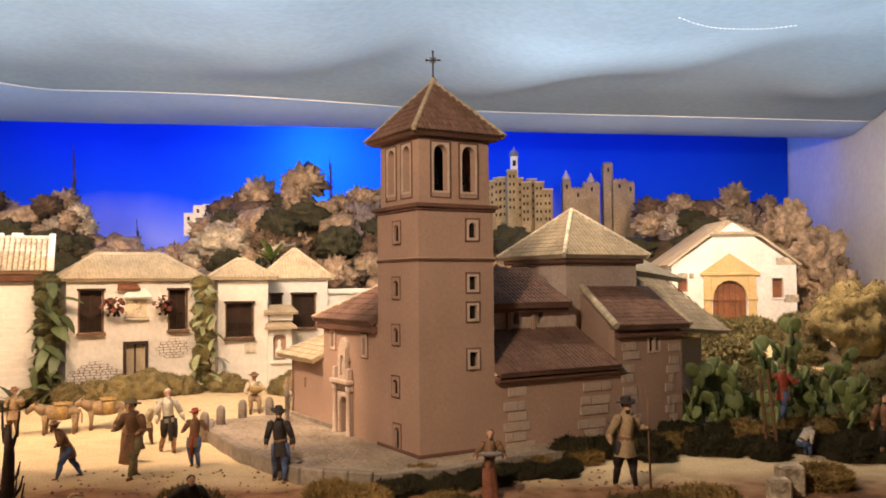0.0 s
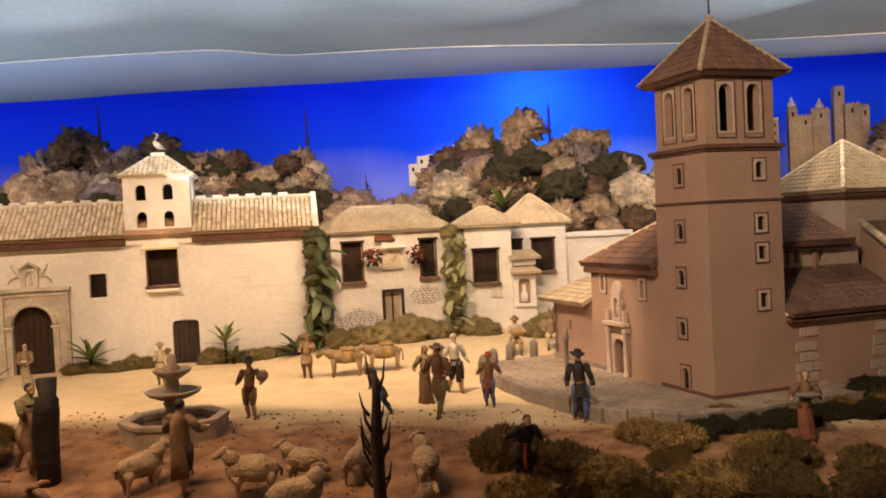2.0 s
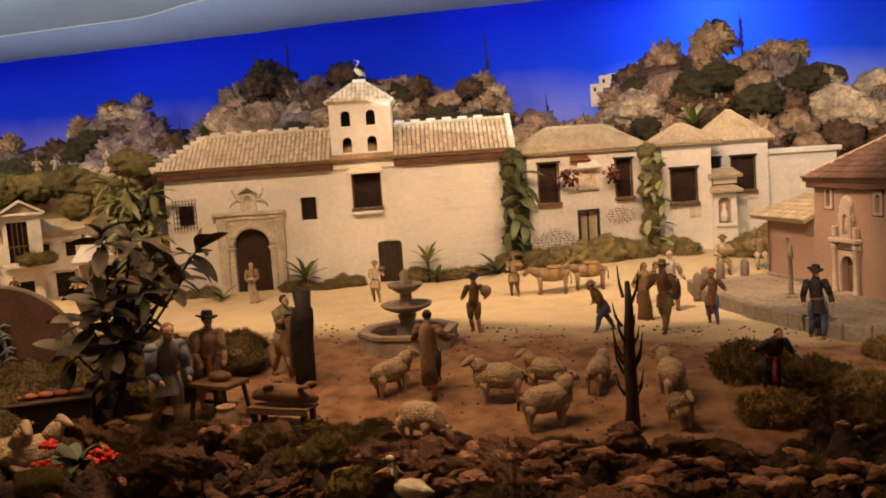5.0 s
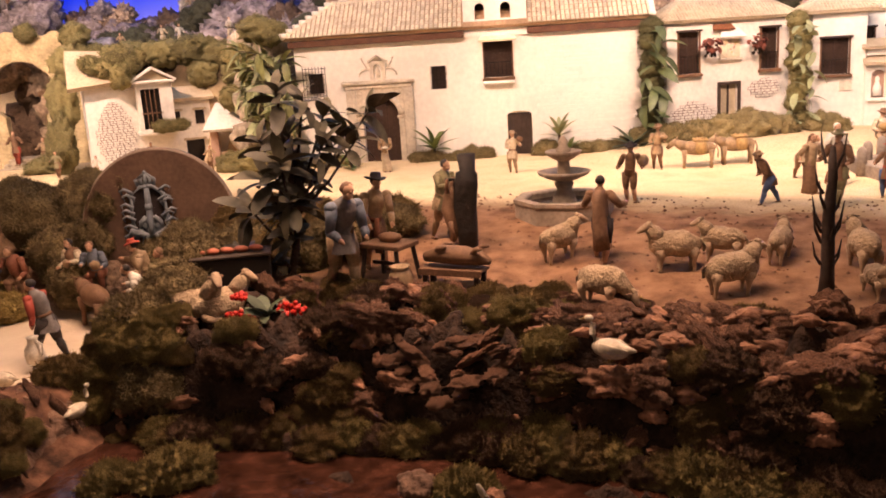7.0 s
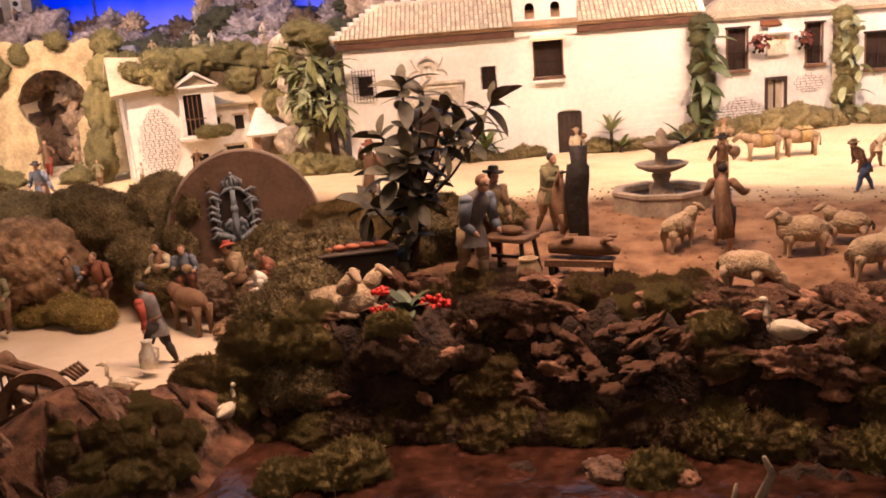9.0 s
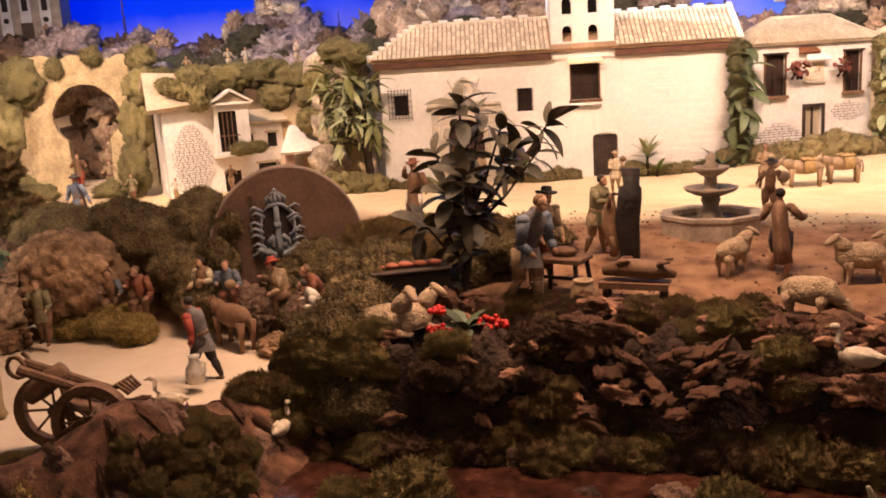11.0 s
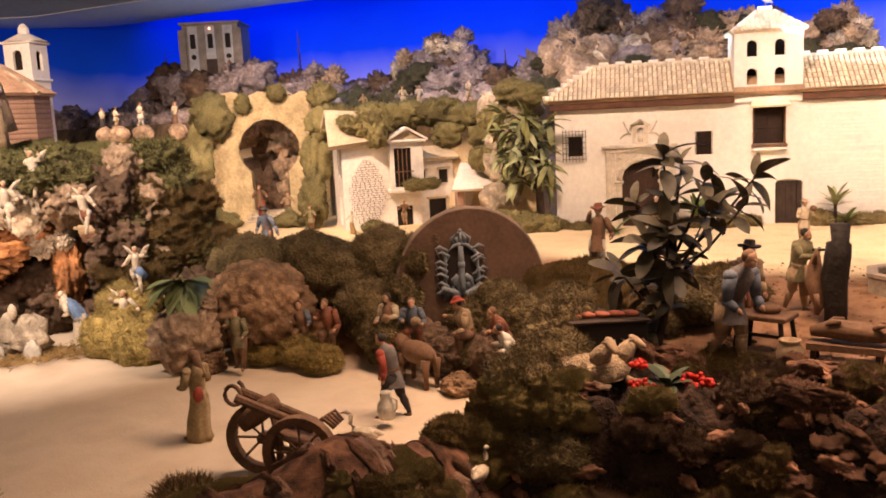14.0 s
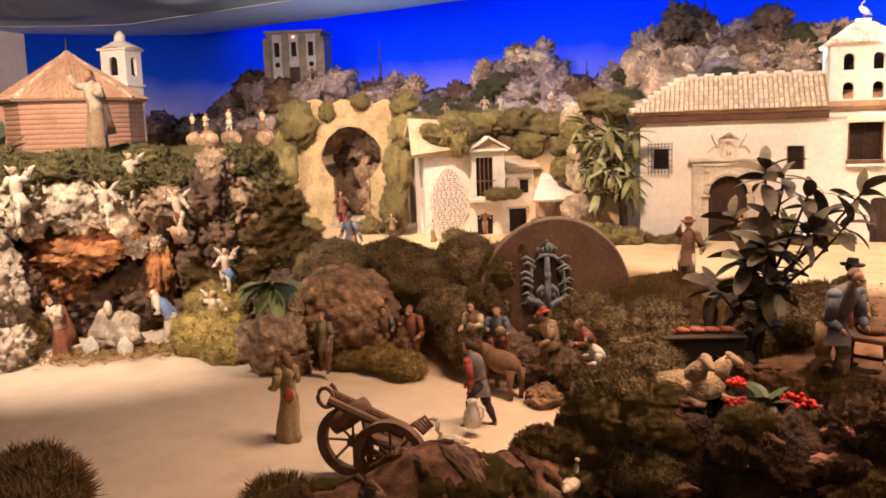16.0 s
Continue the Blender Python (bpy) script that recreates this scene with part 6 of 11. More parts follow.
spots([(0.95, 2.78, None, 0.09, 0.6), (0.8, 2.7, None, 0.08, 0.5), (1.15, 2.75, None, 0.1, 0.6), (0.25, 2.42, None, 0.05, 0.4), (0.4, 2.5, None, 0.05, 0.4), (0.55, 2.6, None, 0.06, 0.5), (0.1, 2.33, None, 0.06, 0.4), (-0.06, 2.28, None, 0.06, 0.5), (0.68, 2.66, None, 0.07, 0.5),
       (-0.28, 2.12, None, 0.06, 0.5), (-0.2, 2.06, None, 0.07, 0.5), (0.0, 2.0, None, 0.07, 0.5), (-0.35, 1.85, None, 0.07, 0.6), (-0.55, 1.75, None, 0.07, 0.6), (-0.15, 1.8, None, 0.09, 0.6), (0.3, 1.9, None, 0.09, 0.5), (0.6, 2.0, None, 0.09, 0.5), (0.95, 2.2, None, 0.08, 0.5)],
      "grass_tuft", MOSS, "dark low moss and grass in front of the church", "front tufts", "moss", 900, 0.015, 0.3, 900)
spots([(1.78, 3.7, 0.3, 0.16, 0.9), (1.95, 3.4, 0.16, 0.15, 1.0), (1.75, 3.35, 0.06, 0.13, 0.9), (1.6, 3.9, 0.16, 0.12, 0.8), (1.9, 4.1, 0.26, 0.16, 0.8), (1.55, 3.3, -0.02, 0.11, 0.9), (1.62, 4.3, 0.2, 0.1, 0.6), (1.4, 4.3, 0.17, 0.1, 0.6), (1.85, 4.4, 0.24, 0.12, 0.6), (2.1, 3.8, 0.3, 0.16, 0.9), (2.0, 3.0, 0.02, 0.13, 0.8)],
      "olive_bush", BUSH, "rounded yellow-olive bush on the slope below the chapel", "slope bushes", "bush", 1600, 0.02, 0.6, 930)
spots([(1.1, 3.6, 0.05, 0.12, 0.6), (1.3, 3.45, 0.0, 0.12, 0.6), (0.9, 3.3, 0.02, 0.1, 0.5), (1.35, 2.95, 0.0, 0.11, 0.5)], "slope_moss", MOSS, "dark moss on the slope behind the cactus", "slope moss", "moss", 900, 0.014, 0.5, 945)


def church_growth():
    """Dark growth round the church and yellow-olive growth on the slope behind the cactus."""
    rnd = random.Random(78)
    dark = [((x, y, ground_height(x, y) + 0.005), rnd.uniform(0.04, 0.075), rnd.uniform(0, 6.28)) for x, y in ((rnd.uniform(0.35, 1.75), rnd.uniform(2.5, 3.0)) for k in range(46))]
    dark += [((x, y, ground_height(x, y) + 0.0), rnd.uniform(0.03, 0.05), rnd.uniform(0, 6.28)) for x, y in ((-0.2 + 0.6 * f + rnd.uniform(-0.03, 0.03), 2.12 + 0.3 * f + rnd.uniform(-0.05, 0.03)) for f in (k / 14 for k in range(15)))]
    soft_places("low_growth", [r for r in dark if abs(r[0][0] - 0.46) > 0.08 or r[0][1] > 2.5], GROWTH, "low dark green growth at the foot of the church", "church growth", 2200)
    front = [((x, y, ground_height(x, y) + 0.0), rnd.uniform(0.04, 0.08), rnd.uniform(0, 6.28)) for x, y in ((rnd.uniform(-0.62, 1.3), rnd.uniform(1.5, 2.0)) for k in range(60))]
    soft_places("front_growth", [r for r in front if abs(r[0][0] + 0.55) > 0.09 or abs(r[0][1] - 1.87) > 0.1], MOSS, "dark brown moss in front of the church", "front growth", 2240)
    slope = [((x, y, ground_height(x, y) + 0.01), rnd.uniform(0.06, 0.11), rnd.uniform(0, 6.28)) for x, y in ((rnd.uniform(1.0, 2.3), rnd.uniform(3.05, 4.4)) for k in range(48))]
    soft_places("slope_growth", slope, OLIVE, "yellow-olive growth on the slope below the chapel", "slope growth", 2220)


def wall_growth():
    """Low dark moss behind the trough, from the fountain wall to the tree."""
    rnd = random.Random(91)
    rows = [((x, y, ground_height(x, y) + 0.005), rnd.uniform(0.045, 0.075), rnd.uniform(0, 6.28)) for x, y in ((rnd.uniform(-2.78, -2.12), rnd.uniform(1.62, 2.06)) for k in range(46))]
    soft_places("low_moss", rows, MOSS, "low dark brown moss behind the trough", "trough moss", 2260)


GROWTH = mat("dark_low_growth", (0.11, 0.095, 0.042), 0.95, 14, 0.45, 1.0, 110, rand=0.25, dist=0.01)
church_growth()
wall_growth()


def hill_shrubs():
    """Dark shrubs in the clefts of the rocky hills."""
    rnd = random.Random(77)
    rows = []
    for k in range(85):
        x = rnd.uniform(-6.4, 2.4)
        f = rnd.uniform(0.25, 1.02)
        foot = 4.15 + 0.1 * x if x > -3.2 else 3.7
        y = foot + (hem(x) + 0.15 - foot) * f
        z = hill_height(x, y)
        if z < 0.25:
            continue
        r = rnd.uniform(0.07, 0.13)
        rows.append(((x, y - 0.06, z + r * 0.5), r, rnd.uniform(0, 6.28)))
    soft_places("hill_shrub", rows, SHRUB_D, "dark green shrub in a cleft of the hill", "hill shrubs", 2000, "shrub")


SHRUB_D = mat("dark_shrub_leaf", (0.06, 0.055, 0.028), 0.9, 10, 0.4, 0.4, 90, rand=0.3)
hill_shrubs()


# ---- the nativity hill with its cave ----
def nat(r, d, z):
    """A place by steps to the side and in depth from the manger."""
    return (-4.42 + 0.51 * r - 0.86 * d, 1.14 + 0.86 * r + 0.51 * d, z)


def cave():
    rows = [
        (-0.45, 0.02, 0.0, 0.17, ROCK_W), (-0.5, 0.12, 0.2, 0.16, ROCK_W), (-0.4, -0.04, -0.2, 0.12, ROCK_W), (-0.36, 0.25, 0.02, 0.15, ROCK_D), (-0.3, 0.12, 0.3, 0.13, ROCK_W), (-0.12, 0.1, 0.3, 0.12, ROCK_W), (0.05, 0.12, 0.29, 0.12, ROCK_W),
        (0.2, 0.1, 0.31, 0.13, ROCK), (0.36, 0.1, 0.28, 0.14, ROCK_D), (0.4, 0.05, 0.12, 0.12, ROCK_D), (0.34, 0.2, 0.0, 0.13, ROCK_D), (0.33, 0.22, -0.18, 0.13, ROCK_D), (-0.12, 0.2, 0.11, (0.19, 0.15, 0.11), ROCK_O), (-0.2, 0.27, 0.0, (0.13, 0.12, 0.14), ROCK_O),
        (0.19, 0.2, 0.02, (0.07, 0.1, 0.17), ROCK_O), (0.05, 0.24, 0.16, (0.16, 0.12, 0.08), ROCK_O), (0.1, 0.16, 0.12, 0.055, ROCK_W), (0.18, 0.14, 0.14, 0.05, ROCK_W), (-0.1, 0.4, -0.1, 0.2, ROCK_D), (0.1, 0.42, -0.1, 0.2, ROCK_D), (-0.28, 0.36, -0.15, 0.16, ROCK_D),
        (0.5, 0.15, 0.25, 0.15, ROCK), (0.58, 0.2, 0.18, 0.12, ROCK_D), (0.55, 0.1, 0.05, 0.12, ROCK), (0.62, 0.1, 0.04, 0.1, ROCK_D), (0.6, 0.28, 0.22, 0.12, ROCK_D), (0.68, 0.1, -0.1, 0.11, ROCK_D), (0.5, 0.0, -0.1, 0.1, ROCK_D), (0.42, 0.12, 0.4, 0.1, ROCK), (0.58, 0.3, 0.36, 0.1, ROCK),
        (0.78, 0.3, -0.16, 0.12, ROCK_D), (0.45, 0.06, -0.02, 0.08, ROCK_W), (0.36, -0.02, -0.14, 0.08, ROCK_W), (-0.62, 0.1, -0.05, 0.18, ROCK_W), (-0.6, 0.2, 0.3, 0.16, ROCK),
    ]
    names = {ROCK_W: "pale pitted rock of the grotto", ROCK_D: "dark brown rock of the grotto", ROCK_O: "orange rock hanging inside the grotto", ROCK: "brown rock on the grotto hill"}
    for k, (r, d, z, s, m) in enumerate(rows):
        rx, ry, rz = s if isinstance(s, tuple) else (s * 1.05, s * 0.95, s)
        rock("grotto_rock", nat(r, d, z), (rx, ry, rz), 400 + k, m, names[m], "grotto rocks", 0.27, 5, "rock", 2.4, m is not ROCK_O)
    hill = [(-0.5, 0.35, 0.4, 0.22), (-0.25, 0.4, 0.4, 0.22), (0.0, 0.4, 0.42, 0.22), (0.22, 0.4, 0.42, 0.2), (-0.65, 0.45, 0.4, 0.25), (-0.3, 0.7, 0.4, 0.28), (0.1, 0.7, 0.42, 0.28), (0.35, 0.55, 0.45, 0.2)]
    for k, (r, d, z, s) in enumerate(hill):
        clump("hill_moss", nat(r, d, z - 0.06), (s, s * 0.9, s * 0.55), 450 + k, GRASSY, "green moss covering the grotto hill", "hill moss", 2200, 0.011, "moss", 0.35, GRASSY)
    for k, (r, d, z, s) in enumerate([(0.52, 0.45, 0.4, 0.13), (0.45, 0.65, 0.44, 0.16), (0.5, 0.05, 0.18, 0.07), (0.6, 0.12, 0.22, 0.07), (1.2, 0.3, -0.14, 0.12), (0.95, 0.2, -0.12, 0.11)]):
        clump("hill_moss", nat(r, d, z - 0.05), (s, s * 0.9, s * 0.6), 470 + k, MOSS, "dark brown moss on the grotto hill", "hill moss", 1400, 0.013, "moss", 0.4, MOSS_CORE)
    rnd = random.Random(79)
    brown, green = [], []
    for k in range(105):
        r, z = rnd.uniform(0.34, 1.0), rnd.uniform(-0.16, 0.44)
        if r > 0.62:
            z = min(z, 0.44 - 3.2 * (r - 0.62)) if r < 0.74 else rnd.uniform(-0.2, -0.08)
        d = 0.02 + 0.13 * (z + 0.16) / 0.6 + 0.1 * smooth((r - 0.7) / 0.3) + rnd.uniform(-0.04, 0.04)
        row = (nat(r, d, z), rnd.uniform(0.045, 0.09), rnd.uniform(0, 6.28))
        if noise.noise((r * 6, z * 6, 3)) > 0.18:
            continue
        (green if z > 0.3 or rnd.random() < 0.2 else brown).append(row)
    for k in range(26):
        r = rnd.uniform(-0.6, 0.32)
        green.append((nat(r, rnd.uniform(0.06, 0.2), 0.4 + rnd.uniform(-0.03, 0.05)), rnd.uniform(0.05, 0.085), rnd.uniform(0, 6.28)))
    soft_places("hill_moss", brown, MOSS, "dark brown moss on the grotto hill", "hill moss", 2300)
    soft_places("hill_moss", green, GRASSY, "green moss covering the grotto hill", "hill moss", 2320)
    # hillside stones between grotto and square
    for k, (x, y, z, s, m, l) in enumerate(((-3.61, 1.57, -0.1, (0.25, 0.19, 0.17), ROCK_B, "large red-brown boulder by the path"), (-3.68, 1.3, -0.16, (0.14, 0.11, 0.13), ROCK, "tan pitted boulder under the agave"), (-3.66, 1.36, -0.06, (0.05, 0.05, 0.05), ROCK, "small brown stone on the bank"),
                                            (-3.6, 1.3, -0.24, (0.07, 0.06, 0.05), ROCK_B, "red-brown stone at the path edge"), (-3.85, 1.5, -0.12, (0.12, 0.12, 0.16), ROCK_D, "dark boulder behind the agave"), (-2.86, 0.42, -0.27, (0.05, 0.05, 0.04), ROCK, "small tan stone by the cart"), (-2.82, 1.6, -0.2, (0.09, 0.07, 0.08), ROCK_D, "dark stone before the fountain wall"), (-2.66, 1.58, -0.17, (0.09, 0.07, 0.08), ROCK_D, "dark stone before the fountain wall"), (-2.95, 1.64, -0.18, (0.1, 0.07, 0.08), ROCK_D, "dark stone before the fountain wall"), (-2.72, 1.5, -0.25, (0.07, 0.06, 0.04), ROCK_B, "low brown stone at the path edge"), (-2.55, 1.48, -0.2, (0.07, 0.06, 0.05), ROCK_D, "dark stone at the path edge"))):
        rock("boulder", (x, y, z), s, 480 + k, m, l, "path boulders", 0.13 if s[0] > 0.15 else 0.22, 5, "rock", 3.0 if s[0] > 0.15 else 1.8)


for k, (x, y, z, r) in enumerate(((-5.2, 3.28, 0.08, 0.13), (-4.93, 3.26, 0.24, 0.12), (-5.1, 3.3, 0.5, 0.17), (-4.86, 3.16, 0.16, 0.075), (-4.96, 3.32, 0.52, 0.15), (-4.88, 3.13, 0.3, 0.06))):
    rock("arch_rock", (x, y, z), (r, r * 0.8, r), 990 + k, ROCK_D if k == 0 else ROCK, "brown rock seen through the horseshoe arch", "arch rocks", 0.35, 4, "rock", 2.2)
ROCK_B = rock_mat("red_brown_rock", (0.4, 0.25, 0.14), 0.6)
cave()


# ---- rough earth bank in front of the square ----
def bank_relief(x, y):
    """Dark earth under the crusts: hollows and humps laid over the bank."""
    w = Vector((x * 7 + 0.8 * noise.noise((x * 5, y * 5, 2)), y * 15 + 1.2 * noise.noise((x * 3, y * 3, 5)), 0.3))
    a = noise.voronoi(w)[0]
    k = 0.06 * min(0.5, a[1] - a[0]) + 0.05 * noise.noise((x * 6, y * 6, 7)) + 0.065 * noise.noise((x * 14, y * 14, 4)) + 0.03 * noise.noise((x * 34, y * 34, 9)) + 0.012 * noise.noise((x * 70, y * 70, 1))
    edge = smooth((1.6 + 0.12 * noise.noise((x * 4, 0, 3)) + 0.25 * smooth((x + 0.8) / 0.5) - y) / 0.16) * smooth((y - 0.9) / 0.1) * smooth((x + 2.35) / 0.12)
    return level(x, y) - 0.02 + edge * (k - 0.004)


# near black so gaps between the crusts look unlit; shade in the colour
SHADE_EARTH = mat("shade_earth", (0.025, 0.014, 0.009), 0.95, 22, 0.5, 1.0, 80, tint=(0.12, 0.064, 0.038), mix=0.5, dist=0.012)
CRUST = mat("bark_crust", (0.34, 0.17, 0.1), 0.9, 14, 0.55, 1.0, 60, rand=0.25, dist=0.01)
grid_sheet("earth_bank", -2.36, 1.1, 0.9, 2.05, 330, 130, bank_relief, SHADE_EARTH, "crumbled earth bank in front of the square, its shade painted near black")




def crust_mesh(seed, sub=4):
    """A curled plate of bark in ragged layers."""
    bm = bmesh.new()
    rock_mesh(bm, (0, 0, 0), (1.0, 0.75, 0.5), seed, 0.4, sub, 0, 1.7)
    for v in bm.verts:
        p = v.co
        lay = (p.z * 5.5 + 1.1 * noise.noise(p * 1.6 + Vector((seed, 0, 0)))) % 1.0
        k = 1.0 - 0.26 * lay + 0.07 * noise.noise(p * 5 + Vector((0, seed, 0)))
        v.co = Vector((p.x * k, p.y * k - 0.22 * p.x * p.x, p.z + 0.05 * noise.noise(p * 7)))
    bmesh.ops.recalc_face_normals(bm, faces=bm.faces)
    me = bpy.data.meshes.new("bark_crust")
    bm.to_mesh(me)
    bm.free()
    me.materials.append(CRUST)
    me.polygons.foreach_set("use_smooth", [True] * len(me.polygons))
    return me


def duck_spot(p):
    """The clear place where the duck stands, and the ground before it."""
    return (p[0] + 2.29) ** 2 + (p[1] - 0.9) ** 2 < 0.075 ** 2


def goose_spot(x, y):
    return (x + 1.19) ** 2 + (y - 1.25) ** 2 < 0.05 ** 2


def bark_mound():
    """Fluted sheet of bark thrown over the heap beside the cart."""
    nx, ny = 170, 180
    xs, ys = np.linspace(-3.0, -2.16, nx), np.linspace(0.12, 1.24, ny)
    vs = []
    for y in ys:
        for x in xs:
            h = mound(x, y)
            u, v = x * 0.26 + y * 0.97, x * 0.97 - y * 0.26
            flute = noise.noise((u * 24 + 1.6 * noise.noise((x * 6, y * 6, 2)), v * 5.5, 4))
            crack = noise.voronoi(Vector((u * 17 + 0.9 * noise.noise((x * 9, y * 9, 8)), v * 6, 1)))[0]
            k = 0.02 * flute - 0.075 * (0.3 - min(0.3, crack[1] - crack[0])) + 0.008 * noise.noise((x * 45, y * 45, 3)) + 0.03 * noise.noise((x * 9, y * 9, 6))
            edge = smooth((h - 0.014) / 0.03)
            vs.append((x, y, -0.32 + edge * (h + 0.052 + k * smooth(h / 0.07))))
    fs = [(j * nx + i, j * nx + i + 1, (j + 1) * nx + i + 1, (j + 1) * nx + i) for j in range(ny - 1) for i in range(nx - 1)]
    me = bpy.data.meshes.new("bark_mound")
    me.from_pydata(vs, [], fs)
    me.materials.append(MOUND_BARK)
    me.polygons.foreach_set("use_smooth", [True] * len(fs))
    tagged(new("bark_mound", me), "fluted brown bark heap beside the ox cart", "bark")


MOUND_BARK = mat("mound_bark", (0.19, 0.11, 0.072), 0.92, 18, 0.5, 1.0, 60, dist=0.014)


# paler copy of the crust: the light on the shelves is in its colour
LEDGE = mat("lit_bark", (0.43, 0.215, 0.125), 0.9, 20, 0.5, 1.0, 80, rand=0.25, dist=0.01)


def bark_ledges():
    """Broken shelves of bark round a hollow in the bank."""
    rnd = random.Random(51)
    kinds = []
    for k in range(7):
        bm = bmesh.new()
        rock_mesh(bm, (0, 0, 0), (1.0, 0.8, 0.6), 190 + k, 0.45, 4, 0, 1.9)
        me = bpy.data.meshes.new("bark_ledge")
        bm.to_mesh(me)
        bm.free()
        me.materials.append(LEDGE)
        me.polygons.foreach_set("use_smooth", [True] * len(me.polygons))
        kinds.append(me)
    for k in range(5):
        f = k / 4
        a, drop = 0.16 - 0.09 * f, 0.12 * (1 - f)
        n = 10 - k
        for i in range(n):
            t = math.pi * (0.03 + 0.94 * (i + rnd.uniform(0.2, 0.8)) / n)
            x, dip = -1.54 - a * math.cos(t), math.sin(t)
            y, z = 1.24 - 0.09 * dip * (1 - f), -0.07 - drop * dip - 0.012 * f
            if rnd.random() < 0.22:
                continue
            z, y = z + rnd.uniform(-0.012, 0.012), y + rnd.uniform(-0.02, 0.015)
            r = rnd.uniform(0.012, 0.031)
            turn = math.degrees(math.atan2(-drop * math.cos(t) * 0.6, a * math.sin(t) + 0.02))
            ob = tagged(new("bark_ledge", rnd.choice(kinds)), "broken red-brown bark shelf, coloured as if lit, round a dark hollow in the bank", "bark", "bank ledges")
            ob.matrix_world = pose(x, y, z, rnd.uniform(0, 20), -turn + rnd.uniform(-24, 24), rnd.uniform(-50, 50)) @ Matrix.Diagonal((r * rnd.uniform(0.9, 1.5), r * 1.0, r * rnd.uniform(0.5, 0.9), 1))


def bank_cover():
    rnd = random.Random(27)
    kinds = [crust_mesh(70 + k) for k in range(9)]
    small = [crust_mesh(70 + k, 3) for k in range(9)]
    green, light, rusty, chips, chip_faces = [], [], [], [], []
    made = 0
    for k in range(1900):
        x = rnd.uniform(-2.3, -0.75) if k % 4 else rnd.uniform(-0.75, 0.95)
        y = rnd.uniform(bank_line(x) - 0.13, 1.56 + 0.3 * smooth((x + 0.75) / 0.4))
        if goose_spot(x, y) or (x > -2.36 and x < -1.85 and y > 1.14 and y < 1.36) or ((x + 1.54) / 0.16) ** 2 + ((y - 1.25) / 0.09) ** 2 < 1:
            continue
        z = bank_relief(x, y)
        g = noise.noise((x * 3.1, y * 4.5, 11)) + 0.42 * smooth((-1.7 - x) / 0.2) + 0.3 * smooth((x + 0.95) / 0.2) + 0.3 * smooth((bank_line(x) - 0.02 - y) / 0.08)
        if g > 0.02 and len(green) + len(light) + len(rusty) < 280:
            r = rnd.uniform(0.02, 0.052)
            (green if rnd.random() < 0.5 else (light if rnd.random() < 0.5 else rusty)).append(((x, y, z + r * 0.1), r, rnd.uniform(0, 6.28)))
        elif made < 290 and g < 0.2 and k % 3 == 0:
            r = rnd.uniform(0.024, 0.058)
            ob = tagged(new("bark_crust", rnd.choice(kinds)), "ragged red-brown bark crust on the dark bank", "bark", "bank crusts")
            ob.matrix_world = pose(x, y, z + r * 0.25, rnd.uniform(-5, 50), rnd.uniform(-30, 30), rnd.uniform(-60, 60)) @ Matrix.Diagonal((r * rnd.uniform(0.8, 1.7), r * 0.85, r * rnd.uniform(0.8, 1.4), 1))
            made += 1
        elif g <= 0.1 or rnd.random() < 0.5:
            r = rnd.uniform(0.012, 0.036)
            me = rnd.choice(small)
            m = pose(x, y, z + r * 0.3, rnd.uniform(-5, 40), rnd.uniform(-20, 20), rnd.uniform(-35, 35)) @ Matrix.Diagonal((r * rnd.uniform(1.0, 1.9), r * 0.85, r * rnd.uniform(0.8, 1.3), 1))
            first = len(chips)
            chips.extend((m @ v.co)[:] for v in me.vertices)
            chip_faces.extend([first + i for i in p.vertices] for p in me.polygons)
    me = bpy.data.meshes.new("bark_chips")
    me.from_pydata(chips, [], chip_faces)
    me.materials.append(CRUST)
    me.polygons.foreach_set("use_smooth", [True] * len(me.polygons))
    tagged(new("bark_chips", me), "small red-brown bark chips strewn over the bank", "bark", kind="stuff")
    for k in range(125):
        x, y = rnd.uniform(-2.82, -2.24), rnd.uniform(0.42, 1.12)
        h = mound(x, y)
        if h < 0.035:
            continue
        r = rnd.uniform(0.02, 0.036)
        gx, gy = mound(x + 0.01, y) - h, mound(x, y + 0.01) - h
        ob = tagged(new("bark_piece", rnd.choice(kinds)), "ragged brown bark strip on the heap by the cart", "bark", "mound bark")
        ob.matrix_world = Matrix.Translation((x, y, -0.27 + h)) @ aim((0, 0, 0), (0.97, -0.26, 97 * gx - 26 * gy), rnd.uniform(-0.5, 0.5)) @ Matrix.Rotation(rnd.uniform(-0.35, 0.35), 4, "Z") @ Matrix.Diagonal((r * rnd.uniform(1.3, 2.4), r * 0.62, r * rnd.uniform(0.5, 0.8), 1))
    # moss on the heap by the cart, thickest on the side of the stream
    for k in range(60):
        a, d = rnd.uniform(-1.3, 1.4), rnd.uniform(0.07, 0.24)
        x, y = -2.44 + d * math.cos(a), 0.72 + d * math.sin(a)
        if mound(x, y) < 0.025 or noise.noise((x * 9, y * 9, 21)) < 0.25 - 0.6 * smooth((x + 2.4) / 0.08):
            continue
        r = rnd.uniform(0.016, 0.034)
        (light if rnd.random() < 0.7 else green).append(((x, y, -0.268 + mound(x, y) + r * 0.1), r, rnd.uniform(0, 6.28)))
    for k in range(12):
        x, y = -2.72 + rnd.uniform(-0.07, 0.05), 0.56 + rnd.uniform(-0.06, 0.07)
        light.append(((x, y, -0.268 + mound(x, y) + 0.004), rnd.uniform(0.018, 0.034), rnd.uniform(0, 6.28)))
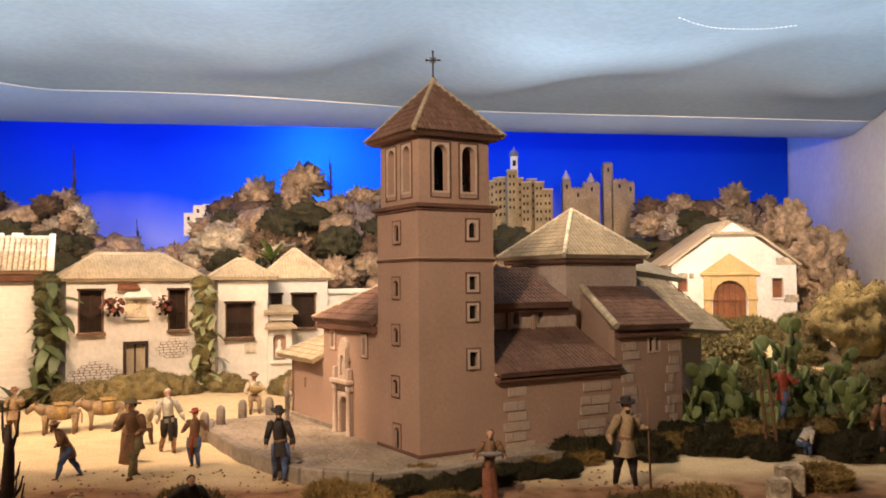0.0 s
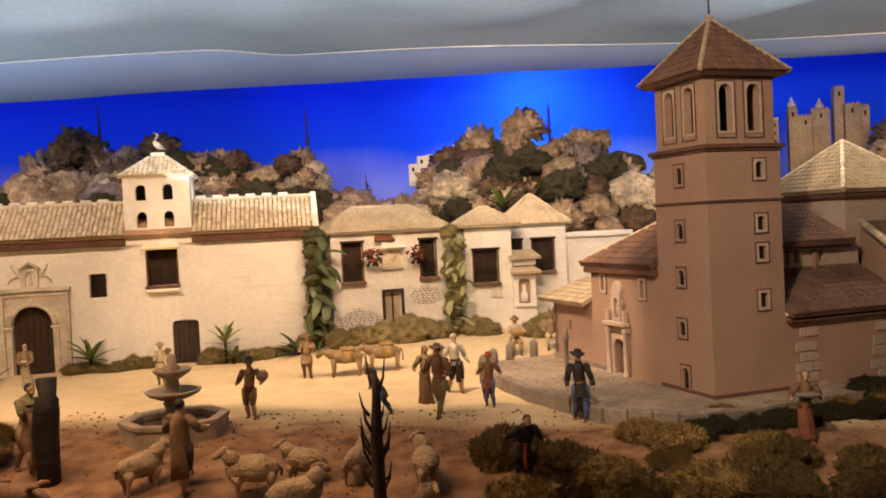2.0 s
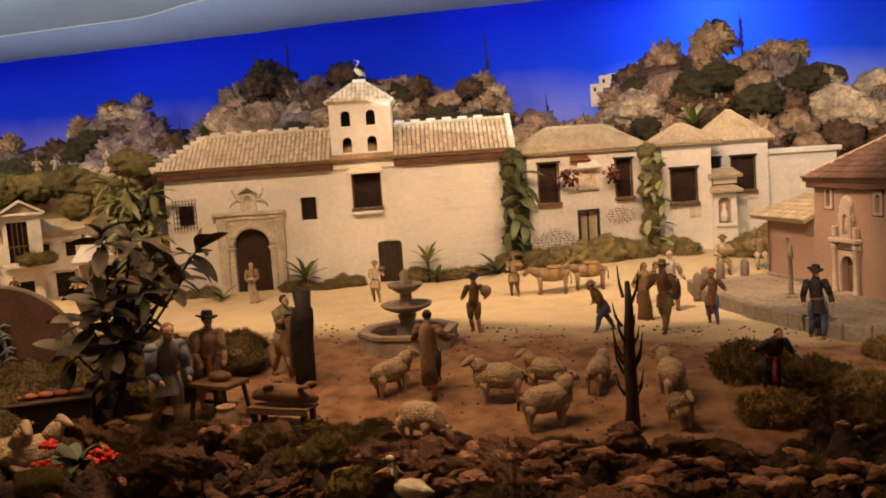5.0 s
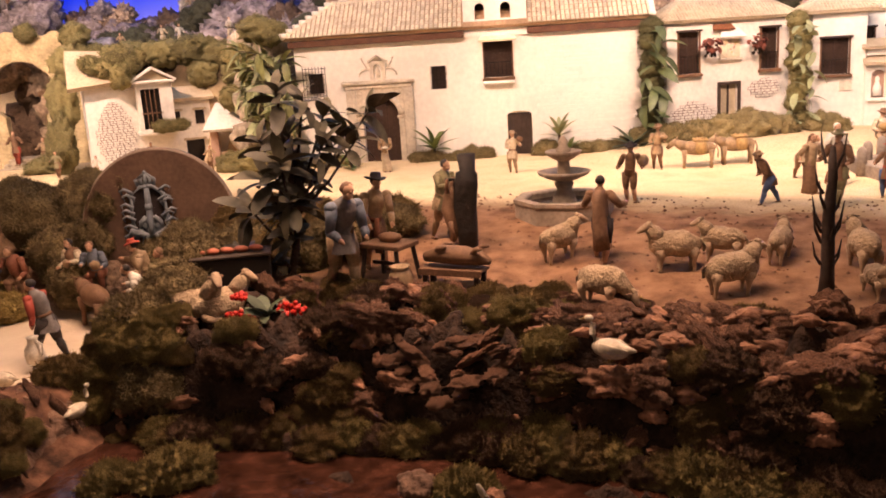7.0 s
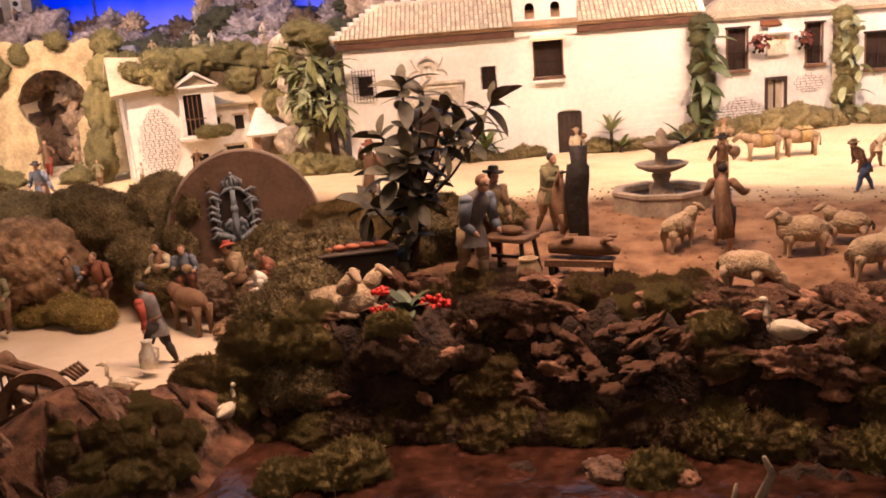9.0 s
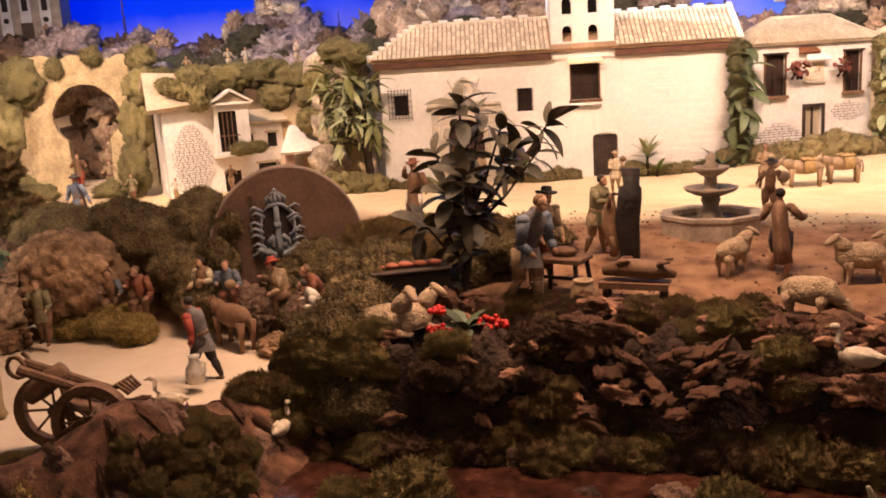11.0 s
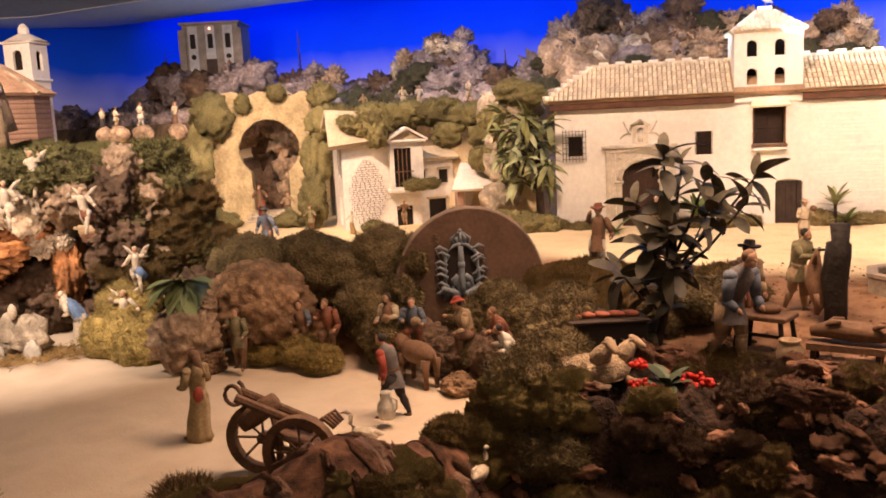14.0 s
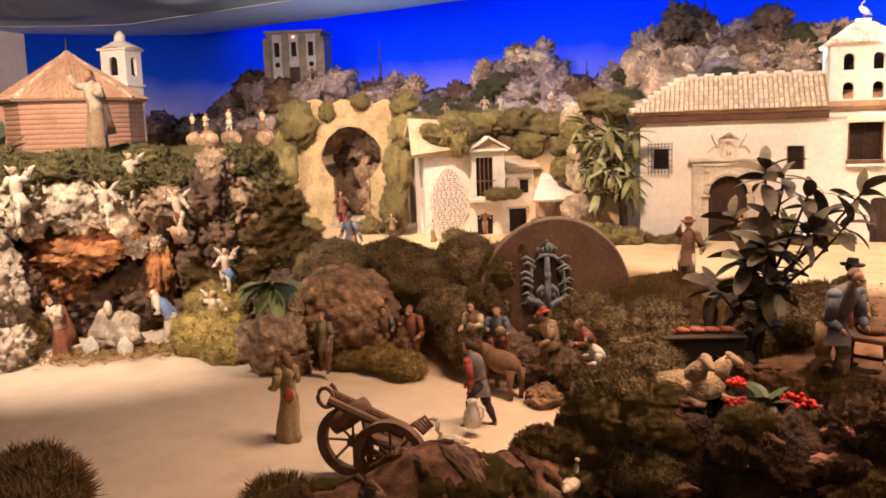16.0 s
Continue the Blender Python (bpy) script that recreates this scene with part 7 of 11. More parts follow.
    # moss along the edge between path and bank
    for k in range(44):
        y = 0.95 + 0.62 * k / 44
        x = -2.33 + rnd.uniform(-0.1, 0.06) - 0.06 * smooth((y - 1.3) / 0.2)
        r = rnd.uniform(0.03, 0.055)
        (green if k % 2 else light).append(((x, y, level(x, y) + r * 0.15), r, rnd.uniform(0, 6.28)))
    # cushions in a row along the water's edge
    for k in range(46):
        x = -2.15 + 0.045 * k + rnd.uniform(-0.02, 0.02)
        y = bank_line(x) - 0.12 + rnd.uniform(-0.02, 0.04)
        r = rnd.uniform(0.03, 0.055)
        (green, light, rusty)[k % 3].append(((x, y, -0.29 + r * 0.3), r, rnd.uniform(0, 6.28)))
    green, light, rusty = ([r for r in q if not duck_spot(r[0]) and not goose_spot(r[0][0], r[0][1])] for q in (green, light, rusty))
    soft_places("moss_clump", green, MOSS, "soft dark olive moss cushion on the front bank", "bank moss", 500)
    soft_places("moss_tuft", light, MOSS_L, "soft lighter green moss cushion on the front bank", "bank moss", 520)
    soft_places("dry_moss", rusty, MOSS_R, "soft rust-brown moss cushion on the front bank", "bank moss", 530)
    # moss islands in the stream
    islands = [((-1.97, 0.86, -0.285), 0.066, 0.3), ((-1.99, 0.9, -0.285), 0.045, 1.0), ((-2.07, 0.79, -0.285), 0.05, 2.0), ((-1.4, 1.01, -0.285), 0.05, 0.6), ((-0.93, 1.08, -0.285), 0.06, 2.6)]
    soft_places("moss_island", islands, MOSS_L, "low olive moss island in the dark stream", "stream moss", 540)
    rock("stream_stone", (-1.49, 0.99, -0.285), (0.055, 0.04, 0.03), 611, MOUND_BARK, "low brown stone lying in the stream", "stream stones", 0.25, 4)
    rock("stream_stone", (-1.34, 1.0, -0.285), (0.024, 0.02, 0.02), 612, CRUST, "small brown stone lying in the stream", "stream stones", 0.25, 4)
    bm = bmesh.new()
    tube(bm, [(-1.205, 0.63, -0.31), (-1.215, 0.63, -0.2), (-1.195, 0.635, -0.1), (-1.18, 0.63, -0.06), (-1.19, 0.625, -0.035)], [0.009, 0.008, 0.007, 0.006, 0.003], 8)
    tube(bm, [(-1.212, 0.63, -0.17), (-1.23, 0.635, -0.12), (-1.225, 0.64, -0.085)], [0.006, 0.005, 0.002], 7)
    tagged(obj("pale_twig", bm, TWIG, None, "", True), "bent pale twig standing in the stream", "twig")


TWIG = mat("pale_dry_wood", (0.4, 0.32, 0.22), 0.85, 30, 0.3, 0.4, 120)
MOSS_R = mat("rust_moss", (0.22, 0.12, 0.065), 0.95, 16, 0.5, 1.0, 110, rand=0.22, dist=0.012)
bark_mound()
bark_ledges()
bank_cover()


# ---- buildings at the far left: horseshoe arch, small house, rotunda, far church, hill town ----
def horseshoe_arch():
    ar = thing("ruined_gate", (-5.181, 2.785, 0.0), 39.0, "ruined ochre gate wall with a horseshoe arch", "gate")
    W, T = 0.64, 0.07
    top = lambda x: 0.72 + 0.012 * math.sin(x * 23) + 0.01 * math.sin(x * 51 + 1) - 0.04 * smooth((0.06 - x) / 0.06)
    cx, zc, r = 0.31, 0.405, 0.167
    cuts = [k * W / 60 for k in range(61)]
    bm = bmesh.new()

    def span(x):
        if abs(x - cx) >= r:
            return None
        h = math.sqrt(r * r - (x - cx) ** 2)
        lo = zc - h if abs(x - cx) > 0.1 else -0.05
        return lo, zc + h

    for a, b in zip(cuts, cuts[1:]):
        sa, sb, sm = span(a), span(b), span((a + b) / 2)
        if sm is None:
            runs = [((-0.05, -0.05), (top(a), top(b)))]
        else:
            sa, sb = sa or sm, sb or sm
            runs = [((sa[1], sb[1]), (top(a), top(b)))]
            if abs((a + b) / 2 - cx) > 0.1:
                runs.insert(0, ((-0.05, -0.05), (sa[0], sb[0])))
        for (la, lb), (ta, tb) in runs:
            vs = [bm.verts.new(p) for p in ((a, 0, la), (b, 0, lb), (b, 0, tb), (a, 0, ta), (a, T, la), (b, T, lb), (b, T, tb), (a, T, ta))]
            for f in ((0, 1, 2, 3), (7, 6, 5, 4), (3, 2, 6, 7), (0, 4, 5, 1)):
                bm.faces.new([vs[k] for k in f])
            if a == 0:
                bm.faces.new([vs[k] for k in (0, 3, 7, 4)])
            if b == cuts[-1]:
                bm.faces.new([vs[k] for k in (1, 5, 6, 2)])
    for x in (cx - 0.1, cx + 0.1):
        vs = [bm.verts.new(p) for p in ((x, 0, -0.05), (x, T, -0.05), (x, T, 0.28), (x, 0, 0.28))]
        bm.faces.new(vs)
    bmesh.ops.remove_doubles(bm, verts=bm.verts, dist=1e-4)
    bmesh.ops.subdivide_edges(bm, edges=[e for e in bm.edges if e.calc_length() > 0.05], cuts=5, use_grid_fill=True)
    for v in bm.verts:
        p = v.co * 14
        v.co += Vector((noise.noise(p), noise.noise(p + Vector((9, 0, 0))), noise.noise(p + Vector((0, 9, 0))))) * 0.009
    part("wall", bm, GATE, ar)
    # dim grotto seen through the arch
    for k, (x, y, z, s, m) in enumerate(((0.12, 0.45, 0.1, 0.16, ROCK_D), (0.3, 0.5, 0.45, 0.2, ROCK_D), (0.42, 0.35, 0.12, 0.14, ROCK), (0.25, 0.6, 0.15, 0.25, ROCK_D), (0.16, 0.4, 0.52, 0.14, ROCK), (0.36, 0.3, 0.28, 0.09, ROCK), (0.3, 0.35, 0.56, 0.12, ROCK))):
        bm = bmesh.new()
        rock_mesh(bm, (x, y, z), s, 40 + k, 0.45, 3)
        part("grotto_stone", bm, m, ar, "", True)
    for k in range(3):
        part("step", boxed(cx - 0.12 - 0.02 * k, cx + 0.12 + 0.02 * k, -0.04 - 0.035 * k, 0.1, -0.03, 0.05 - 0.022 * k, bev=0.004), ROCK_W, ar)
    return ar


GATE = mat("ochre_masonry", (0.6, 0.47, 0.26), 0.92, 12, 0.3, 0.8, 60, dist=0.01)
horseshoe_arch()


def bay_house():
    h = thing("old_cottage", (-4.17, 2.71, 0.0), 52.0, "small white cottage with bay window and fallen plaster", "cottage")
    W, D, z0, ze = 0.4, 0.22, -0.03, 0.44
    bm = bmesh.new()
    wall(bm, 0, W, z0, ze, 0.02, [(0.27, 0.355, z0, 0.1, 0)])
    wall(bm, 0.02, D, z0, ze, 0.02, [(0.05, 0.11, 0.25, 0.4, 0), (0.05, 0.11, 0.02, 0.17, 0)], SWAP)
    wall(bm, 0.02, D, z0, ze, 0.02, [], Matrix.Translation((W - 0.02, 0, 0)) @ SWAP)
    part("wall", bm, WHITE_OLD, h)
    for z in (0.25, 0.02):
        pane(h, (0.08, z), 0.06, 0.15, 0.012, SWAP, WOOD_D, "shutter")
    pane(h, (0.3125, z0), 0.085, 0.13, 0.012, Matrix.Identity(4), HOLLOW, "doorway")
    bm = bmesh.new()
    slope(bm, (-0.07, -0.05, 0.42), (0.25, -0.05, 0.45), (0.25, 0.14, 0.58), (-0.05, 0.12, 0.6), 0.022)
    slope(bm, (-0.07, 0.3, 0.43), (0.25, 0.3, 0.45), (0.25, 0.14, 0.58), (-0.05, 0.12, 0.6), 0.022)
    part("roof", bm, TILE_P, h, "sagging straw-coloured roof")
    stone_patch(h, 0.125, 0.17, 0.19, 0.33, 9)
    # bay window with pediment
    bay = part("bay_window", boxed(0.225, 0.415, -0.06, -0.0006, 0.17, 0.192, bev=0.004), WHITE_OLD, h, "white bay window with small gable")
    bm = bmesh.new()
    wall(bm, 0.235, 0.405, 0.192, 0.42, 0.012, [(0.255, 0.345, 0.2, 0.395, 0)], Matrix.Translation((0, -0.052, 0)))
    part("frame", bm, WHITE_OLD, bay)
    part("side_panel", boxed(0.236, 0.246, -0.04, -0.0006, 0.192, 0.42), WHITE_OLD, bay)
    part("side_panel", boxed(0.394, 0.404, -0.04, -0.0006, 0.192, 0.42), WHITE_OLD, bay)
    part("window_pane", boxed(0.2545, 0.3455, -0.036, -0.032, 0.1995, 0.3955), HOLLOW, bay)
    for x in (0.278, 0.3, 0.322):
        part("glazing_bar", boxed(x - 0.002, x + 0.002, -0.046, -0.0405, 0.2, 0.395), WOOD, bay)
    part("rail", boxed(0.25, 0.35, -0.07, -0.0645, 0.275, 0.281, bev=0.001), WOOD, bay)
    part("cornice", boxed(0.22, 0.42, -0.07, -0.0006, 0.421, 0.436, bev=0.004), WHITE_OLD, bay)
    bm = bmesh.new()
    wall(bm, 0.24, 0.4, 0.436, 0.44, 0.012, [], Matrix.Translation((0, -0.056, 0)), top=lambda x: 0.437 + 0.05 * (1 - abs(x - 0.32) / 0.08))
    part("tympanum", bm, TILE_P, bay)
    bm = bmesh.new()
    slope(bm, (0.21, -0.075, 0.438), (0.32, -0.075, 0.5), (0.32, 0.0, 0.5), (0.21, 0.0, 0.438), 0.01)
    slope(bm, (0.32, -0.075, 0.5), (0.43, -0.075, 0.438), (0.43, 0.0, 0.438), (0.32, 0.0, 0.5), 0.01)
    part("gable_roof", bm, WHITE_OLD, bay)
    # lower wing with dark windows
    wg = part("wing", boxed(W, W + 0.2, 0.06, 0.2, z0, 0.33, bev=0.003), WHITE_OLD, h)
    for x, z, w, hh in ((0.415, 0.22, 0.03, 0.05), (0.52, 0.2, 0.045, 0.07), (0.46, 0.0, 0.09, 0.12)):
        part("opening", boxed(x, x + w, 0.055, 0.0595, z, z + hh), HOLLOW, wg)
        part("lintel", boxed(x - 0.012, x + w + 0.012, 0.042, 0.0594, z + hh, z + hh + 0.012, bev=0.002), TILE_P, wg)
    bm = bmesh.new()
    slope(bm, (W, 0.02, 0.335), (W + 0.22, 0.02, 0.335), (W + 0.22, 0.18, 0.39), (W, 0.18, 0.39), 0.014)
    part("wing_roof", bm, TILE_P, wg)
    return h


bay_house()


def tiled_niche():
    """A small tiled lean-to with a brick pier beside the convent."""
    h = thing("lean_to", (-3.72, 3.05, 0.0), 40.0, "small lean-to stall with pale roof and brick pier", "stall")
    part("back_wall", boxed(0.0, 0.26, 0.1, 0.13, -0.03, 0.22), WHITE_OLD, h)
    for x in (0.0, 0.22):
        part("pier", boxed(x, x + 0.04, 0.0, 0.1, -0.03, 0.17, bev=0.003), BRICK, h, "brick pier")
    part("counter", boxed(0.042, 0.218, 0.0, 0.08, -0.03, 0.06, bev=0.003), BRICK, h)
    bm = bmesh.new()
    slope(bm, (-0.03, -0.05, 0.18), (0.29, -0.05, 0.18), (0.24, 0.14, 0.3), (0.04, 0.14, 0.3), 0.014)
    part("roof", bm, WHITE_OLD, h)
    return h


tiled_niche()


def rotunda():
    h = thing("round_church", (-6.46, 2.14, 0.45), 20.0, "brown brick round church with conical tiled roof", "church")
    BR = mat("rotunda_brick", (0.36, 0.22, 0.15), 0.9, 6, 0.2, 0.4, 80)
    bm = bmesh.new()
    lathe(bm, [(0.41, -0.1), (0.41, 0.33)], 12)
    part("drum", bm, BR, h)
    bm = bmesh.new()
    for k in range(11):
        lathe(bm, [(0.412, 0.02 + k * 0.028), (0.4145, 0.024 + k * 0.028), (0.4145, 0.038 + k * 0.028), (0.412, 0.042 + k * 0.028)], 12)
    tagged(part("brick_coursing", bm, BR, h), kind="stuff")
    pts = [(0.45 * math.cos(6.28318 * k / 12), 0.45 * math.sin(6.28318 * k / 12), 0.33) for k in range(12)]
    top = (0, 0, 0.62)
    bm, bmt, bmr = bmesh.new(), bmesh.new(), bmesh.new()
    for k in range(12):
        slope(bm, pts[k], pts[(k + 1) % 12], top, top, 0.016)
        tiles(bmt, pts[k], pts[(k + 1) % 12], top, top, 0.022, 14, 0.007)
        if k % 3 == 0:
            tube(bmr, [pts[k], top], [0.016, 0.012], 8)
    bmesh.ops.remove_doubles(bm, verts=bm.verts, dist=0.004)
    RT = mat("rotunda_tile", (0.42, 0.27, 0.18), 0.9, 8, 0.2, 0.3, 80, rand=0.2)
    rf = part("roof", bm, RT, h, "conical roof of red-brown tiles")
    tagged(part("tile_covering", bmt, RT, rf), kind="stuff")
    part("hip_band", bmr, ROCK_W, rf, "pale mortar hip")
    part("nave_wall", boxed(-0.9, -0.3, -0.25, 0.25, -0.1, 0.3, m=pose(0, 0, 0, 0, 0, 30)), BR, h)
    bm = bmesh.new()
    tube(bm, [(0, 0, 0.62), (0, 0, 0.7)], 0.004, 6)
    part("finial", bm, IRON, rf)
    lan = thing("white_bell_tower", (-6.63, 2.6, 0.45), 25.0, "small white bell tower beside the round church", "tower")
    s = 0.09
    holes = [(-0.03, 0.03, 0.5, 0.62, 0.03)]
    bm = bmesh.new()
    for k in range(4):
        wall(bm, -s, s - 0.02, -0.1, 0.66, 0.02, holes, pose(0, 0, 0, 0, 0, 90 * k) @ Matrix.Translation((0, -s, 0)))
    part("shaft", bm, WHITE, lan)
    # black block added in the shaft for the dark behind its arches
    part("inner", boxed(-0.05, 0.05, -0.05, 0.05, -0.1, 0.65), HOLLOW, lan)
    part("string_course", boxed(-s - 0.012, s + 0.012, -s - 0.012, s + 0.012, 0.43, 0.445, bev=0.003), WHITE, lan)
    part("cornice", boxed(-s - 0.016, s + 0.016, -s - 0.016, s + 0.016, 0.66, 0.675, bev=0.003), WHITE, lan)
    bm = bmesh.new()
    lathe(bm, [(0.14, 0.675), (0.09, 0.70), (0.05, 0.72), (0.035, 0.725), (0.033, 0.76), (0.02, 0.78), (0.004, 0.79)], 8, turn=0.39)
    part("cap", bm, WHITE_OLD, lan)


rotunda()


GREY_WASH = mat("grey_limewash", (0.5, 0.48, 0.46), 0.9, 12, 0.25, 0.4, 60)


def far_church():
    h = thing("hill_church", (-7.2, 4.62, 0.97), 34.0, "white church front with dark pilasters on the far hill", "church")
    W = 0.24
    bm = bmesh.new()
    box(bm, -W, W, 0, 0.4, -0.2, 0.44)
    part("body", bm, STONE, h)
    for x in (-0.15, 0.0, 0.15):
        part("bay", boxed(x - 0.042, x + 0.042, -0.012, -0.0006, 0.0, 0.43, bev=0.003), GREY_WASH, h)
        part("window", boxed(x - 0.022, x + 0.022, -0.016, -0.0126, 0.24, 0.36), HOLLOW, h)
        if x:
            bm = bmesh.new()
            lathe(bm, [(0.022, 0), (0.022, 0.004)], 12)
            bmesh.ops.transform(bm, matrix=Matrix.Translation((x, -0.0126, 0.17)) @ pose(0, 0, 0, 90), verts=bm.verts)
            part("round_window", bm, HOLLOW, h)
            part("inset", boxed(x - 0.03, x + 0.03, -0.015, -0.0126, 0.02, 0.07), WHITE_OLD, h)
    part("door", boxed(-0.045, 0.045, -0.016, -0.0126, 0.0, 0.15), WOOD_D, h)
    part("cornice", boxed(-W - 0.02, W + 0.02, -0.03, 0.42, 0.44, 0.462, bev=0.004), STONE, h)
    lamp = bmesh.new()
    ball(lamp, (0.0, -0.018, 0.405), 0.008)
    part("lamp", lamp, GLOW, h, "tiny lit bulb", True)
    for sx in (-1, 1):
        part("side_wall", boxed(sx * W - 0.03, sx * W + 0.03, -0.02, 0.3, -0.2, 0.4), STONE, h)


for k, (x, y, z, r) in enumerate(((-7.4, 4.42, 0.86, 0.2), (-7.1, 4.4, 0.84, 0.18), (-6.85, 4.5, 0.86, 0.2), (-7.55, 4.5, 0.9, 0.2), (-6.7, 4.6, 0.92, 0.2), (-7.75, 4.6, 0.95, 0.2))):
    rock("rock", (x, y, z), r, 970 + k, ROCK_D if k % 2 else ROCK_G, "dark rock below the far church", "hillside boulders", 0.42, 4)
GLOW = bpy.data.materials.new("lit_bulb")
GLOW.use_nodes = True
GLOW.node_tree.nodes["Principled BSDF"].inputs["Emission Color"].default_value = (1.0, 0.25, 0.12, 1)
GLOW.node_tree.nodes["Principled BSDF"].inputs["Emission Strength"].default_value = 6
far_church()


def hill_town():
    """A little town of cork blocks far up the hill, and a castle beside it."""
    TOWN = mat("town_stucco", (0.34, 0.25, 0.14), 0.9, 9, 0.3, 0.4, 60)
    rnd = random.Random(5)
    t = thing("hill_town", (0.0, 6.08, 0.95), 0.0, "tiny ochre hill town with many windows", "town")
    for k in range(9):
        x = 0.34 + 0.05 * k + rnd.uniform(-0.01, 0.01)
        z = 0.34 - 0.02 * abs(k - 3) + rnd.uniform(-0.03, 0.02)
        y = rnd.uniform(-0.04, 0.04)
        b = part("block", boxed(x - 0.034, x + 0.034, y, y + 0.08, -0.15, z, bev=0.003), TOWN, t)
        part("roof", boxed(x - 0.038, x + 0.038, y - 0.004, y + 0.084, z, z + 0.01, bev=0.003), TILE_P, b)
        for i in range(2):
            for j in range(5):
                part("window", boxed(x - 0.022 + 0.026 * i, x - 0.01 + 0.026 * i, y - 0.0035, y - 0.0006, z - 0.05 - 0.055 * j, z - 0.03 - 0.055 * j), HOLLOW, b)
    tw = part("bell_tower", boxed(0.49, 0.54, 0.05, 0.1, 0.2, 0.47, bev=0.002), WHITE, t, "pale bell tower with dark dome")
    part("arch_opening", boxed(0.503, 0.527, 0.046, 0.0494, 0.4, 0.44), HOLLOW, tw)
    bm = bmesh.new()
    lathe(bm, [(0.036, 0), (0.034, 0.02), (0.024, 0.04), (0.008, 0.054), (0.004, 0.07)], 10, (0.515, 0.075, 0.47))
    part("dome", bm, STONE, tw, "", True)
    c = thing("hill_castle", (0.0, 6.2, 0.95), 0.0, "tiny ochre castle with towers on the skyline", "castle")
    for x, w, z in ((0.9, 0.06, 0.3), (0.98, 0.1, 0.24), (1.08, 0.12, 0.28), (1.2, 0.07, 0.42), (1.28, 0.12, 0.3), (1.36, 0.06, 0.28)):
        b = part("tower", boxed(x - w / 2, x + w / 2, 0.0, 0.08, -0.2, z, bev=0.003), TOWN, c)
        for i in range(4):
            part("merlon", boxed(x - w / 2 + w * i / 4, x - w / 2 + w * (i + 0.5) / 4, 0.0, 0.02, z, z + 0.012), TOWN, b)
        part("window", boxed(x - 0.007, x + 0.007, -0.0035, -0.0006, z - 0.06, z - 0.03), HOLLOW, b)
    for x, z in ((0.9, 0.31), (1.08, 0.29)):
        bm = bmesh.new()
        lathe(bm, [(0.03, 0), (0.028, 0.02), (0.012, 0.045), (0.003, 0.07)], 10, (x, 0.04, z))
        part("dome", bm, TILE_P, c, "", True)
    # white ruin on the ridge
    w = thing("hill_ruin", (-1.52, 5.5, 0.95), 0.0, "small pale ruined houses on the ridge", "ruin")
    for k in range(6):
        x, z = 0.06 * k - 0.1, 0.03 * math.sin(k * 1.3) + 0.02 * k
        b = part("house", boxed(x - 0.035, x + 0.03, -0.02, 0.05, z - 0.12, z + 0.03, bev=0.004), WHITE_OLD, w)
        part("window", boxed(x - 0.01, x + 0.005, -0.024, -0.0206, z - 0.02, z + 0.005), HOLLOW, b)


hill_town()


